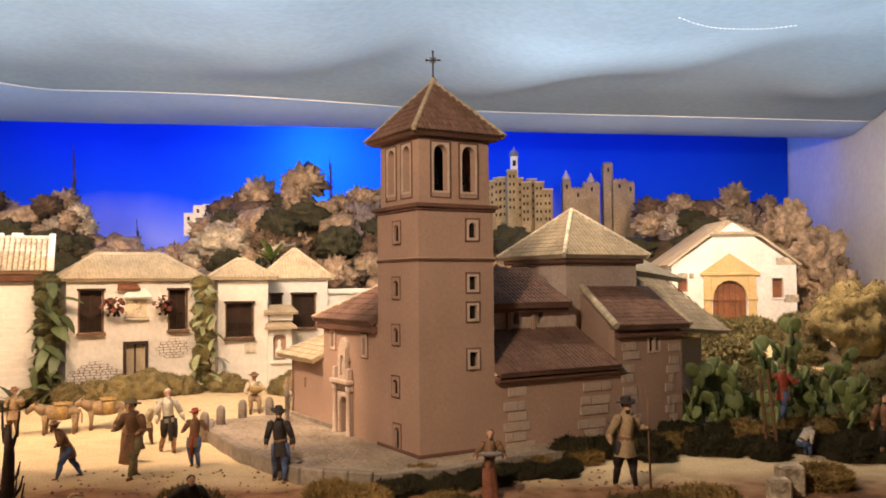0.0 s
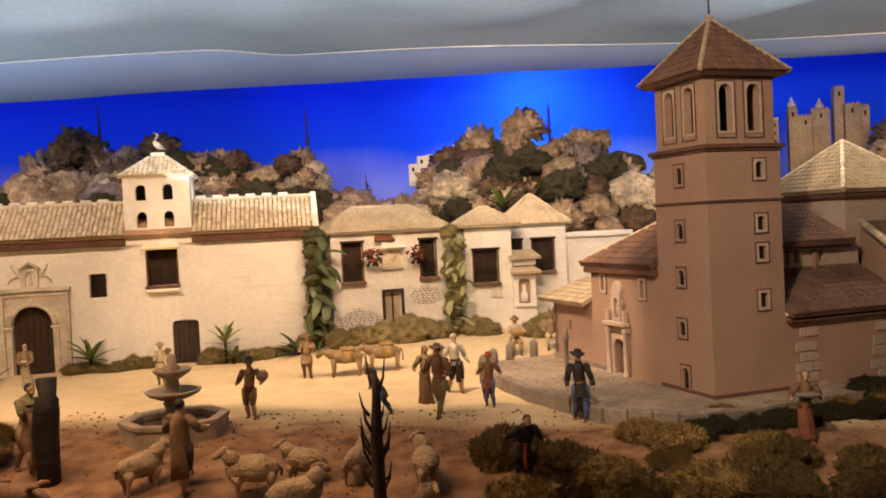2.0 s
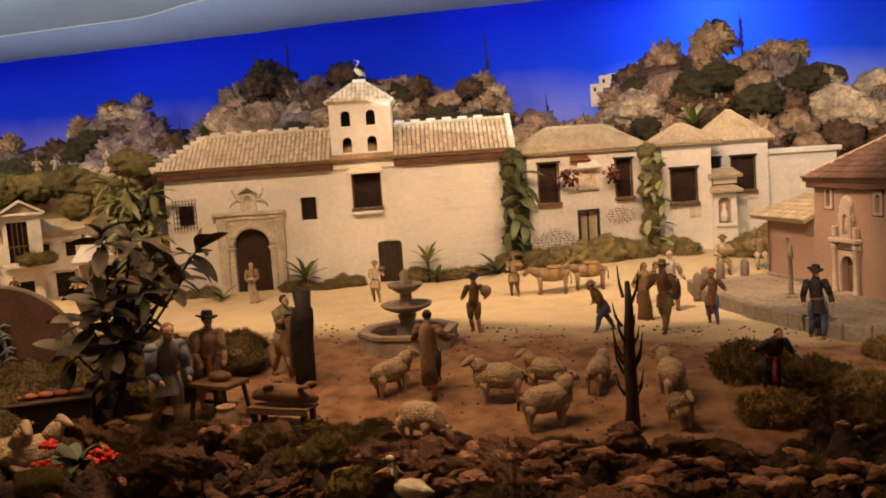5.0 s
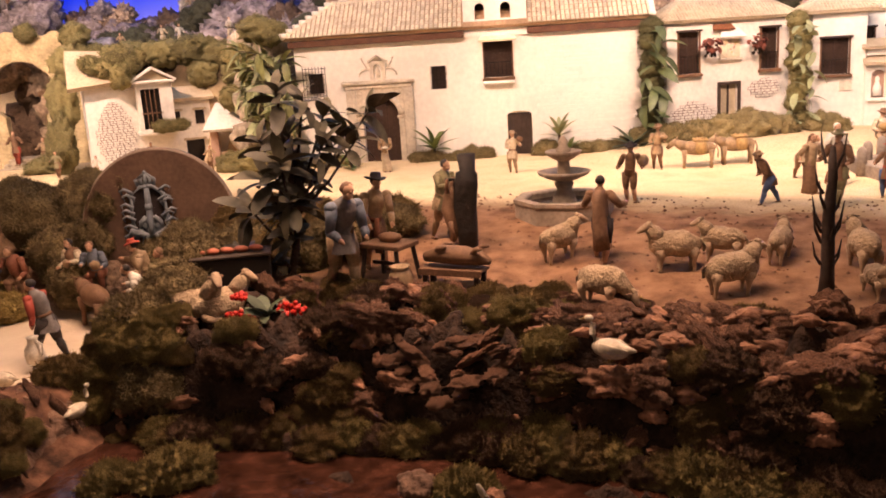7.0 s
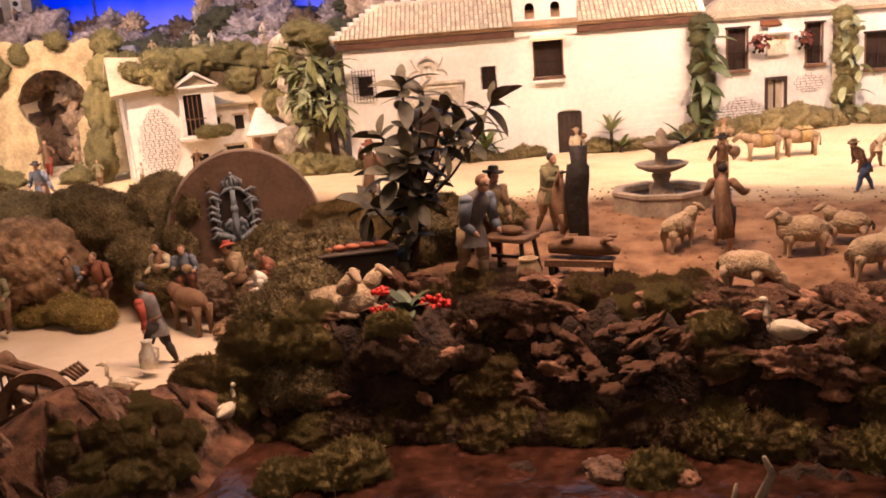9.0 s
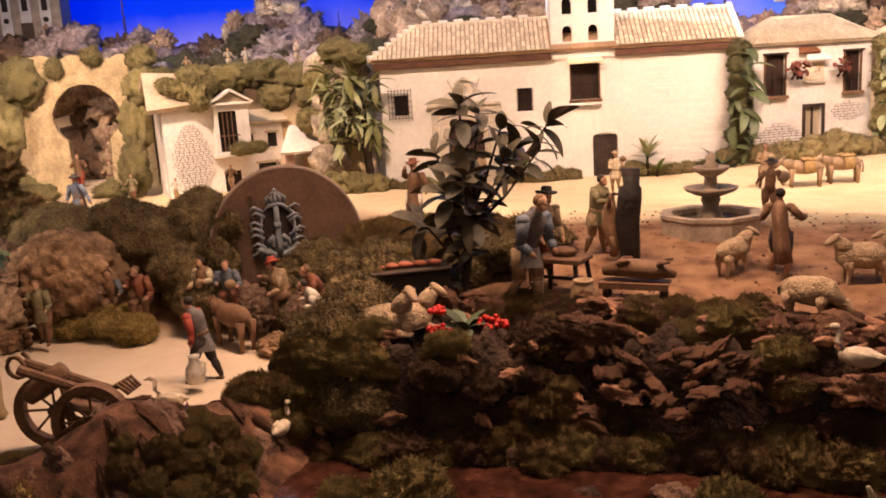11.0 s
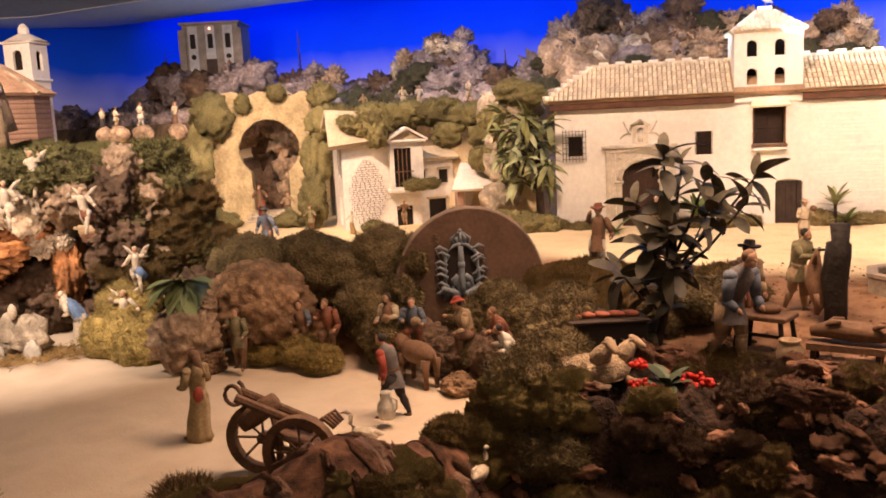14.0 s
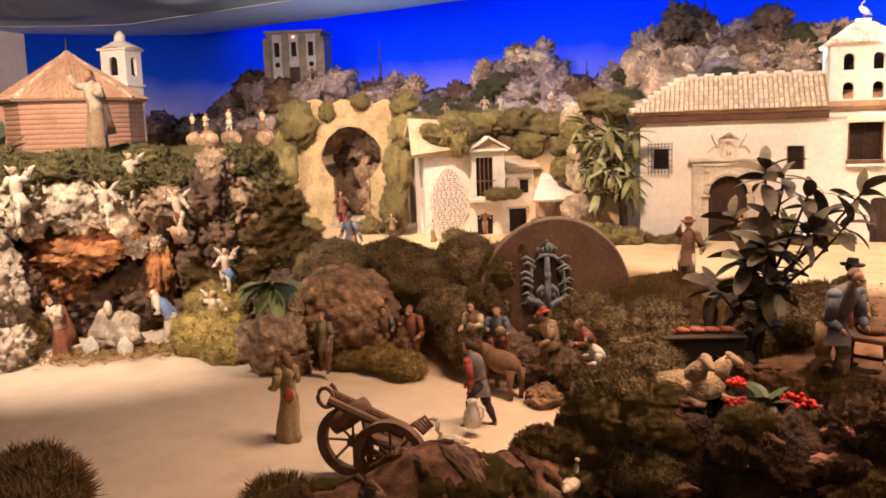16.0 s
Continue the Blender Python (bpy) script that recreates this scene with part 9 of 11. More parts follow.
def thin_trees():
    """Bare thin trees on the skyline."""
    rnd = random.Random(25)
    for x, h, off in ((-2.33, 0.5, 0.3), (-0.72, 0.35, 0.1), (-1.12, 0.2, 0.1), (-6.35, 0.45, 0.1), (-7.85, 0.4, 0.1), (-4.45, 0.25, 0.0), (-3.75, 0.42, 0.3), (-1.95, 0.2, 0.3)):
        y = hem(x) + off
        z = hill_height(x, y)
        t = thing("thin_tree", (x, y, z - 0.05), 0.0, "thin dark cypress-like tree on the skyline", "tree", "skyline trees")
        bm = bmesh.new()
        tube(bm, [(0, 0, 0), (0.01, 0, h * 0.6), (0.0, 0, h + 0.12)], [0.008, 0.006, 0.002], 6)
        part("trunk", bm, WOOD_D, t)
        bm = bmesh.new()
        for k in range(60):
            zz = h * rnd.uniform(0.35, 1.1)
            a = rnd.uniform(0, 6.28)
            w = 0.035 * (1.2 - zz / (h * 1.15))
            p = Vector((0.005, 0, zz))
            q = p + Vector((w * math.cos(a), w * math.sin(a), rnd.uniform(0.02, 0.05)))
            tube(bm, [p, q], [0.003, 0.001], 4)
        tagged(part("twig_crown", bm, WOOD_D, t), kind="stuff")


thin_trees()


# ---- painted clay figures: one plain mesh each ----
def paint(name, c):
    return mat(name, c, 0.7, 30, 0.24, 0.4, 120, dist=0.002)


SKIN = paint("clay_flesh", (0.5, 0.29, 0.18))
C = {
    "white": paint("paint_white", (0.62, 0.57, 0.48)), "brown": paint("paint_brown", (0.2, 0.11, 0.06)), "dark": paint("paint_dark", (0.035, 0.027, 0.024)), "blue": paint("paint_blue", (0.09, 0.13, 0.26)),
    "red": paint("paint_red", (0.32, 0.06, 0.035)), "rust": paint("paint_rust", (0.24, 0.09, 0.05)), "tan": paint("paint_tan", (0.36, 0.25, 0.145)), "slate": paint("paint_slate", (0.15, 0.17, 0.21)), "grey": paint("paint_grey", (0.2, 0.18, 0.17)), "green": paint("paint_green", (0.12, 0.13, 0.06)), "ochre": paint("paint_ochre", (0.38, 0.25, 0.1)),
    "habit": paint("paint_habit", (0.36, 0.27, 0.14)), "cream": paint("paint_cream", (0.55, 0.46, 0.32)), "olive": paint("paint_olive", (0.22, 0.19, 0.1)), "sky": paint("paint_light_blue", (0.16, 0.25, 0.42)), "ivory": paint("paint_ivory", (0.66, 0.56, 0.42)),
}


def figure(place, height, yaw, label, top="brown", low="brown", robe=False, hat=None, hair="dark", arms=((-0.2, -0.02, 0.5), (0.2, -0.02, 0.5)), stride=0.06, lean=0.0, cape=None, sit=False, wings=None, load=None, stick=None, seed=1, apron=None, vest=None, group="clay figures", name="clay_figurine", category="figurine"):
    """A plain small figure facing -y before it is turned. Lengths as shares of its height."""
    names = ["skin", top, low, hair] + [k for k in (hat, cape, wings, load and load[1], apron, vest) if k]
    names += ["brown"]
    idx = {n: i for i, n in reversed(list(enumerate(names)))}
    mats = [SKIN if n == "skin" else C[n] for n in names]
    bm = bmesh.new()
    rnd = random.Random(seed)
    hip = 0.3 if sit else 0.5
    up = hip + 0.34
    sway = rnd.choice((-1, 1)) * (0.0 if sit else 0.022)
    twist = rnd.uniform(-0.25, 0.25)

    def bend(p):
        """Leans, sways and twists the trunk above the hips."""
        p = Vector(p)
        f = max(0.0, p.z - hip)
        c, n = math.cos(twist * f * 2.5), math.sin(twist * f * 2.5)
        return Vector((p.x * c - p.y * n + sway * (1 - min(1, f * 5)), p.x * n + p.y * c - lean * f, p.z - 0.25 * lean * lean * f))

    def ripple(rings, amount, waves):
        for j, r in enumerate(rings):
            g = amount * (1 - j / len(rings))
            mid = sum((v.co for v in r), Vector()) / len(r)
            for k, v in enumerate(r):
                d = v.co - mid
                v.co += Vector((d.x, d.y, 0)) * g * (math.sin(waves * 6.283 * k / len(r) + seed + j * 0.4) + 0.5 * math.sin((waves + 3) * 6.283 * k / len(r) + 2 * seed))

    if robe:
        w = rnd.uniform(-0.03, 0.03)
        ripple(tube(bm, [(w, 0.01, 0.012), (w, 0.0, 0.1), (w * 0.6, 0, 0.22), (sway, 0, 0.36), (sway, 0, hip), (sway * 0.5, 0, hip + 0.08)], [(0.145, 0.125), (0.135, 0.118), (0.125, 0.108), (0.115, 0.098), (0.103, 0.085), (0.09, 0.075)], 26, idx[low]), 0.1, 6)
        for q in (-1, 1):
            ball(bm, (q * 0.06 + w, -0.14, 0.02), (0.03, 0.055, 0.022), idx["brown"], 1)
    else:
        leg = idx[top] if wings else idx[low]
        shin = idx["skin"] if seed % 3 == 0 and not sit and not wings else leg
        for q in (-1, 1):
            knee = Vector((q * 0.085, -0.17, 0.28)) if sit else Vector((q * 0.066 + sway, -q * stride * 0.75 - 0.02, 0.27))
            foot = Vector((q * 0.085, -0.17, 0.045)) if sit else Vector((q * 0.075, -q * stride * 1.3 + (0.03 if q < 0 else 0), 0.045))
            tube(bm, [(q * 0.052 + sway, 0.01, hip + 0.01), Vector((q * 0.062 + sway, 0, hip)).lerp(knee, 0.5), knee], [0.074, 0.068, 0.052], 12, leg)
            ball(bm, knee, 0.051, leg, 2)
            tube(bm, [knee, knee.lerp(foot, 0.35) + Vector((0, 0.012, 0)), foot], [0.047, 0.045, 0.027], 10, shin)
            tube(bm, [foot + Vector((0, 0.02, -0.022)), foot + Vector((0, -0.03, -0.024)), foot + Vector((q * 0.01, -0.075, -0.03))], [(0.026, 0.022), (0.03, 0.022), (0.02, 0.012)], 8, idx["brown"])
        ball(bm, (sway, 0.005, hip), (0.108, 0.088, 0.075), idx[low], 2)
    body = [(hip - 0.02, 0.108, 0.09), (hip + 0.07, 0.094, 0.078), (hip + 0.17, 0.112, 0.088), (up - 0.075, 0.124, 0.084), (up - 0.03, 0.112, 0.068), (up + 0.0, 0.06, 0.05), (up + 0.03, 0.036, 0.036)]
    tube(bm, [bend((0, 0.006 if z > hip + 0.1 else 0, z)) for z, rx, ry in body], [(rx, ry) for z, rx, ry in body], 18, idx[vest or top])
    if not robe and not sit and not wings and seed % 3:
        ripple(tube(bm, [bend((0, 0, hip - 0.13)), bend((0, 0, hip - 0.05)), bend((0, 0, hip + 0.06))], [(0.142, 0.12), (0.124, 0.104), (0.1, 0.084)], 20, idx[vest or top], False), 0.1, 5)
    if not robe and not wings:
        tube(bm, [bend((0, 0, hip + 0.045)), bend((0, 0, hip + 0.085))], [(0.103, 0.088), (0.1, 0.084)], 14, idx[apron or "brown"])
    if apron:
        ripple(tube(bm, [Vector((sway, -0.13, hip * 0.4)), bend((0, -0.1, hip * 0.75)), bend((0, -0.075, hip + 0.06))], [(0.1, 0.022), (0.09, 0.026), (0.07, 0.02)], 16, idx[apron]), 0.1, 3)
    for q, hand in zip((-1, 1), arms):
        sh = bend((q * 0.112, 0.0, up - 0.052))
        hv = bend((hand[0], hand[1], hand[2] - (0.2 if sit else 0)))
        reach = hv - sh
        side = Vector((q * 0.45, 0.6, -0.75)).normalized()
        slack = math.sqrt(max(0.0, 0.17 ** 2 - (reach.length / 2) ** 2))
        el = sh + reach * 0.5 + side * min(0.09, max(0.02, slack))
        ball(bm, sh, (0.054, 0.052, 0.05), idx[top], 2)
        tube(bm, [sh, sh.lerp(el, 0.5), el], [0.05, 0.046, 0.038], 10, idx[top])
        ball(bm, el, 0.038, idx[top], 2)
        tube(bm, [el, el.lerp(hv, 0.45), el.lerp(hv, 0.86)], [0.037, 0.036, 0.03], 10, idx[top])
        tube(bm, [el.lerp(hv, 0.82), hv, hv + (hv - el).normalized() * 0.035], [0.02, 0.024, 0.012], 8, idx["skin"])
    hd = bend((0, -0.016, up + 0.082))
    nod = Vector((rnd.uniform(-0.012, 0.012), -0.02, 0))
    tube(bm, [bend((0, 0, up - 0.01)), hd], [0.032, 0.03], 8, idx["skin"])
    ball(bm, hd + Vector((0, 0, 0.012)), (0.05, 0.056, 0.056), idx["skin"], 2)
    ball(bm, hd + nod + Vector((0, -0.004, -0.03)), (0.034, 0.036, 0.034), idx["skin"], 2)
    ball(bm, hd + Vector((nod.x, -0.056, -0.004)), (0.01, 0.015, 0.015), idx["skin"], 1)
    if hair:
        ball(bm, hd + Vector((0, 0.016, 0.024)), (0.057, 0.057, 0.055), idx[hair], 2)
        if robe:
            ripple(tube(bm, [hd + Vector((0, 0.07, -0.22)), hd + Vector((0, 0.05, -0.1)), hd + Vector((0, 0.026, 0.02))], [(0.1, 0.035), (0.075, 0.04), (0.058, 0.045)], 14, idx[hair]), 0.12, 3)
        elif seed % 4 == 1 and not wings:
            ball(bm, hd + Vector((0, -0.034, -0.048)), (0.032, 0.026, 0.036), idx[hair], 2)
    if hat:
        tilt = Matrix.Translation(hd + Vector((0, 0.006, 0.046))) @ Matrix.Rotation(rnd.uniform(-0.15, 0.2), 4, "X") @ Matrix.Rotation(rnd.uniform(-0.15, 0.15), 4, "Y")
        old = set(bm.verts)
        lathe(bm, [(0.108, -0.008), (0.112, 0.0), (0.09, 0.01), (0.06, 0.012), (0.056, 0.05), (0.048, 0.066), (0.02, 0.07)], 16, (0, 0, 0), idx[hat])
        made = [v for v in bm.verts if v not in old]
        for v in made:
            v.co.z += 1.6 * (v.co.x * v.co.x - 0.4 * v.co.y * v.co.y) if abs(v.co.z) < 0.012 else 0
        bmesh.ops.transform(bm, matrix=tilt, verts=made)
    if cape:
        ripple(tube(bm, [Vector((sway * 2, 0.1, hip * 0.36)), Vector((sway, 0.085, hip * 0.75)), bend((0, 0.05, hip + 0.12)), bend((0, 0.04, up - 0.08)), bend((0, 0.02, up - 0.01))], [(0.19, 0.09), (0.17, 0.085), (0.152, 0.08), (0.145, 0.076), (0.075, 0.055)], 22, idx[cape]), 0.14, 5)
    if wings:
        for q in (-1, 1):
            for k in range(5):
                e = 1.0 - 0.34 * k
                tip = Vector((q * (0.27 - 0.03 * k), 0.12, up + 0.0 + 0.16 * e))
                root = bend((q * 0.045, 0.07, up - 0.08))
                tube(bm, [root, root.lerp(tip, 0.55) + Vector((0, 0.01, 0.03)), tip], [(0.012, 0.03), (0.009, 0.042), (0.003, 0.012)], 6, idx[wings])
        # fluttering cloth round the hips
        ripple(tube(bm, [Vector((0.12, 0.06, hip - 0.2)), Vector((0.04, 0.0, hip - 0.08)), Vector((0, 0, hip + 0.04))], [(0.05, 0.1), (0.125, 0.105), (0.105, 0.09)], 18, idx[low]), 0.14, 5)
    if load:
        c = bend(Vector((0, 0, up)) + Vector((load[0][0], load[0][1], load[0][2])))
        made = ball(bm, c, load[2], idx[load[1]], 2)
        for v in made:
            v.co += (v.co - c) * 0.12 * noise.noise(v.co * 30)
    if stick:
        tube(bm, [(stick, -0.12, 0.0), (stick - 0.01, -0.1, 0.5), (stick, -0.07, 1.02)], 0.011, 6, idx["brown"])
    for v in bm.verts:
        w = v.co * 13 + Vector((seed * 3.1, 0, 0))
        u = v.co * 30 + Vector((0, seed * 1.7, 0))
        v.co = (v.co + Vector((noise.noise(w), noise.noise(w + Vector((9, 0, 0))), 0)) * 0.011 + Vector((noise.noise(u), noise.noise(u + Vector((0, 9, 0))), 0)) * 0.006) * height
    ob = obj(name, bm, mats, None, "", True)
    ob.matrix_world = pose(*place, 0, 0, yaw)
    return tagged(ob, label, category, group)


def on(x, y):
    return (x, y, ground_height(x, y) - 0.002)


# round the square
figure(on(-2.63, 2.9), 0.175, 30, "clay woman in a pale shawl carrying a tray", "tan", "cream", True, None, "white", ((-0.1, -0.15, 0.58), (0.1, -0.15, 0.58)), seed=1, load=((0.0, -0.18, -0.22), "white", (0.09, 0.07, 0.03)))
figure(on(-2.05, 2.91), 0.165, 20, "clay man in a straw hat carrying a bundle", "cream", "tan", False, "tan", "brown", ((-0.1, -0.12, 0.62), (0.18, -0.05, 0.68)), 0.05, seed=2, load=((0.18, -0.02, -0.02), "brown", (0.08, 0.08, 0.07)))
figure(on(-1.43, 2.34), 0.185, 10, "clay man in brown with a dark hat and baskets", "brown", "brown", False, "dark", "dark", ((-0.2, -0.06, 0.6), (0.2, -0.06, 0.6)), 0.05, seed=3, load=((0.2, 0.02, -0.13), "tan", (0.1, 0.1, 0.1)))
figure(on(-1.5, 3.02), 0.17, 20, "clay man in tan clothes by the vine", "tan", "brown", False, "brown", "brown", ((-0.14, -0.12, 0.65), (0.14, -0.12, 0.65)), 0.05, seed=4, load=((0.12, -0.1, -0.1), "tan", (0.09, 0.09, 0.06)))
figure(on(-1.03, 2.37), 0.16, -60, "clay man in blue trousers leaning forward", "brown", "blue", False, "tan", "brown", ((-0.12, -0.15, 0.55), (0.12, -0.15, 0.6)), 0.14, 0.5, seed=5)
figure(on(-0.93, 2.55), 0.185, 40, "clay woman in brown with a basket at her hip", "tan", "brown", True, None, "brown", ((-0.2, 0.0, 0.6), (0.12, -0.14, 0.62)), seed=6)
figure(on(-0.85, 2.36), 0.21, -20, "clay man in a brown coat walking", "brown", "olive", False, "olive", "dark", ((-0.24, -0.08, 0.62), (0.15, -0.12, 0.6)), 0.1, seed=7)
figure(on(-0.72, 2.5), 0.165, 0, "clay man in a dark vest, red sash and blue trousers", "brown", "blue", False, "red", "dark", ((-0.22, -0.02, 0.62), (0.22, -0.02, 0.62)), 0.04, seed=8, apron="red")
figure(on(-0.87, 2.72), 0.2, 30, "clay old man with white hair in dark clothes", "white", "dark", False, None, "white", ((-0.2, -0.08, 0.5), (0.22, -0.04, 0.52)), 0.07, seed=9, apron="dark")
figure(on(-0.98, 2.85), 0.16, 60, "clay man bending with a sack", "cream", "brown", False, None, "brown", ((-0.15, -0.2, 0.5), (0.15, -0.2, 0.5)), 0.06, 0.8, seed=10)
figure(on(-0.74, 3.36), 0.19, 20, "seated clay musician playing a guitar", "cream", "tan", False, "brown", "brown", ((-0.16, -0.15, 0.62), (0.2, -0.12, 0.7)), sit=True, seed=11, load=((0.02, -0.13, -0.16), "ochre", (0.14, 0.05, 0.08)))
figure(on(-0.6, 3.43), 0.19, 10, "seated clay musician in pale clothes", "tan", "cream", False, None, "brown", ((-0.15, -0.15, 0.62), (0.15, -0.15, 0.66)), sit=True, seed=12)
figure(on(-0.44, 2.3), 0.195, 0, "dark-cloaked clay man in a wide hat with blue sash", "dark", "blue", False, "dark", "dark", ((-0.18, -0.08, 0.5), (0.18, -0.08, 0.5)), 0.05, cape="dark", seed=13)
figure(on(-0.55, 1.87), 0.17, 20, "dark clay figure bent over with red sash", "dark", "dark", False, None, "dark", ((-0.3, -0.05, 0.7), (0.25, -0.15, 0.6)), 0.03, 0.6, cape="dark", seed=14, apron="red")
figure(on(-1.37, 1.8), 0.225, 185, "clay shepherd in a brown fleece seen from behind", "brown", "dark", False, None, "dark", ((-0.26, -0.1, 0.68), (0.2, -0.1, 0.66)), 0.1, cape="brown", seed=15)
# at the slaughter post and table
figure(on(-1.868, 1.9), 0.235, 70, "clay butcher in an apron working at the post", "olive", "tan", False, None, "dark", ((-0.1, -0.26, 0.7), (0.1, -0.24, 0.5)), 0.05, 0.25, seed=16, apron="tan")
figure((-1.925, 1.45, level(-1.925, 1.45) + 0.012), 0.3, 60, "clay butcher in a blue-grey shirt bending over the table", "slate", "tan", False, None, "brown", ((-0.1, -0.2, 0.5), (0.12, -0.22, 0.5)), 0.06, 0.5, seed=16, vest="grey")
figure((-1.955, 1.67, level(-1.955, 1.67)), 0.265, 50, "clay butcher in a dark hat beside the table", "tan", "brown", False, "dark", "dark", ((-0.1, -0.22, 0.5), (0.12, -0.25, 0.5)), 0.05, 0.3, seed=18, apron="rust")
figure(on(-2.51, 2.04), 0.235, 10, "clay man in a red-brown coat shading his eyes", "brown", "white", False, "rust", "dark", ((-0.1, -0.1, 0.92), (0.2, -0.06, 0.55)), 0.05, seed=19, cape="brown")
# by the path
figure((-3.13, 0.87, -0.272), 0.245, -88, "clay friar in a tan habit with a red bag", "habit", "habit", True, None, "brown", ((-0.14, -0.14, 0.62), (0.14, -0.12, 0.6)), seed=20, load=((0.08, 0.1, -0.3), "red", (0.06, 0.05, 0.09)))
figure((-2.77, 1.24, -0.272), 0.24, -75, "clay man in grey vest and red sleeves carrying a jug", "red", "dark", False, None, "dark", ((-0.12, -0.22, 0.42), (0.2, -0.04, 0.48)), 0.1, 0.25, seed=22, vest="grey")
for i, (x, y, z, h, yw, t, l, hat, lab) in enumerate((
    (-3.46, 1.58, -0.25, 0.2, -20, "rust", "slate", None, "seated clay man in red-brown clothes"), (-3.4, 1.56, -0.25, 0.19, 40, "slate", "brown", None, "seated clay man in slate blue"), (-3.28, 1.58, -0.25, 0.21, 20, "rust", "brown", None, "seated clay woman in a red-brown shawl"),
    (-3.05, 1.62, -0.22, 0.2, 0, "cream", "brown", None, "seated clay man with a tambourine"), (-2.97, 1.63, -0.22, 0.2, 30, "slate", "rust", None, "seated clay musician on a basket"), (-2.77, 1.64, -0.22, 0.2, -40, "tan", "brown", "red", "seated clay woman in a red hat"),
    (-2.62, 1.62, -0.22, 0.2, -30, "rust", "brown", None, "seated clay figure in red-brown"), (-2.4, 1.29, -0.15, 0.17, -50, "white", "dark", None, "clay figure seated at a dark loom"), (-3.49, 1.36, -0.25, 0.19, 30, "olive", "brown", None, "clay shepherd in olive and brown beside the boulder"))):
    figure((x + 0.015, y - 0.03, z + (0.03 if i < 7 else 0)), h * (1.15 if i < 7 else 1.1), yw, lab, t, l, False, hat, ("brown", "dark")[i % 2], ((-0.12, -0.2, 0.6 + 0.08 * (i % 3)), (0.14, -0.22, 0.7 - 0.07 * (i % 3))), 0.06, (0.5, 0.25, 0.4, 0.2, 0.45, 0.3, 0.5, 0.6, 0.1)[i], sit=i < 7, vest="brown" if i in (1, 3) else None, seed=30 + i, load=((0.05, -0.18, -0.18), "tan", (0.075, 0.035, 0.07)) if i in (3, 4) else None)
# near the horseshoe arch and cottage
figure(on(-4.0, 2.0), 0.2, 20, "clay man in a dark cloak, blue sleeves and hat", "slate", "brown", False, "dark", "dark", ((-0.22, -0.05, 0.5), (0.3, -0.1, 0.45)), 0.08, seed=40, cape="brown")
figure(on(-3.76, 1.96), 0.11, 10, "small clay boy in brown", "tan", "brown", False, None, "brown", seed=41)
for i, (x, y, z, h, t, l, lab) in enumerate(((-4.93, 2.87, 0.02, 0.19, "brown", "red", "clay drummer with a red drum under the arch"), (-4.73, 2.89, 0.0, 0.17, "tan", "olive", "clay man standing by the arch steps"), (-4.32, 2.62, 0.0, 0.13, "olive", "brown", "clay figure beside the cottage"),
                                          (-4.05, 2.62, 0.0, 0.11, "white", "ochre", "clay woman in a yellow skirt"), (-3.85, 2.78, 0.03, 0.12, "brown", "tan", "clay man at the cottage door"), (-3.6, 2.9, 0.0, 0.12, "tan", "brown", "clay figure by the stall"))):
    figure((x, y, z), h, 25, lab, t, l, l == "ochre", None, "brown", ((-0.22, -0.1, 0.65), (0.24, -0.12, 0.66)), seed=50 + i)
# tiny figures up on the hill
for i, (x, y, z, h, t, l) in enumerate(((-4.49, 3.3, 0.58, 0.11, "tan", "brown"), (-4.3, 3.42, 0.6, 0.12, "cream", "white"), (-4.22, 3.47, 0.6, 0.12, "white", "cream"), (-3.96, 3.58, 0.6, 0.14, "ivory", "cream"), (-5.07, 2.45, 0.56, 0.12, "cream", "brown"),
                                     (-5.29, 2.4, 0.56, 0.13, "ivory", "white"), (-5.45, 2.28, 0.56, 0.11, "cream", "dark"), (-5.39, 2.32, 0.56, 0.11, "cream", "tan"), (-6.75, 4.4, 0.98, 0.1, "brown", "dark"))):
    if i < 8:
        rock("hill_stone", (x, y + 0.01, z - 0.035), (0.06, 0.05, 0.05), 640 + i, ROCK, "tan stone under a tiny figure on the hill", "hill stones", 0.15, 3)
    figure((x, y, z), h, 30 + 20 * i, "tiny clay figure high on the hill", t, l, i % 2 == 0, None, "brown", ((-0.2, -0.12, 0.65), (0.22, -0.1, 0.6)), seed=60 + i, group="hill figures")
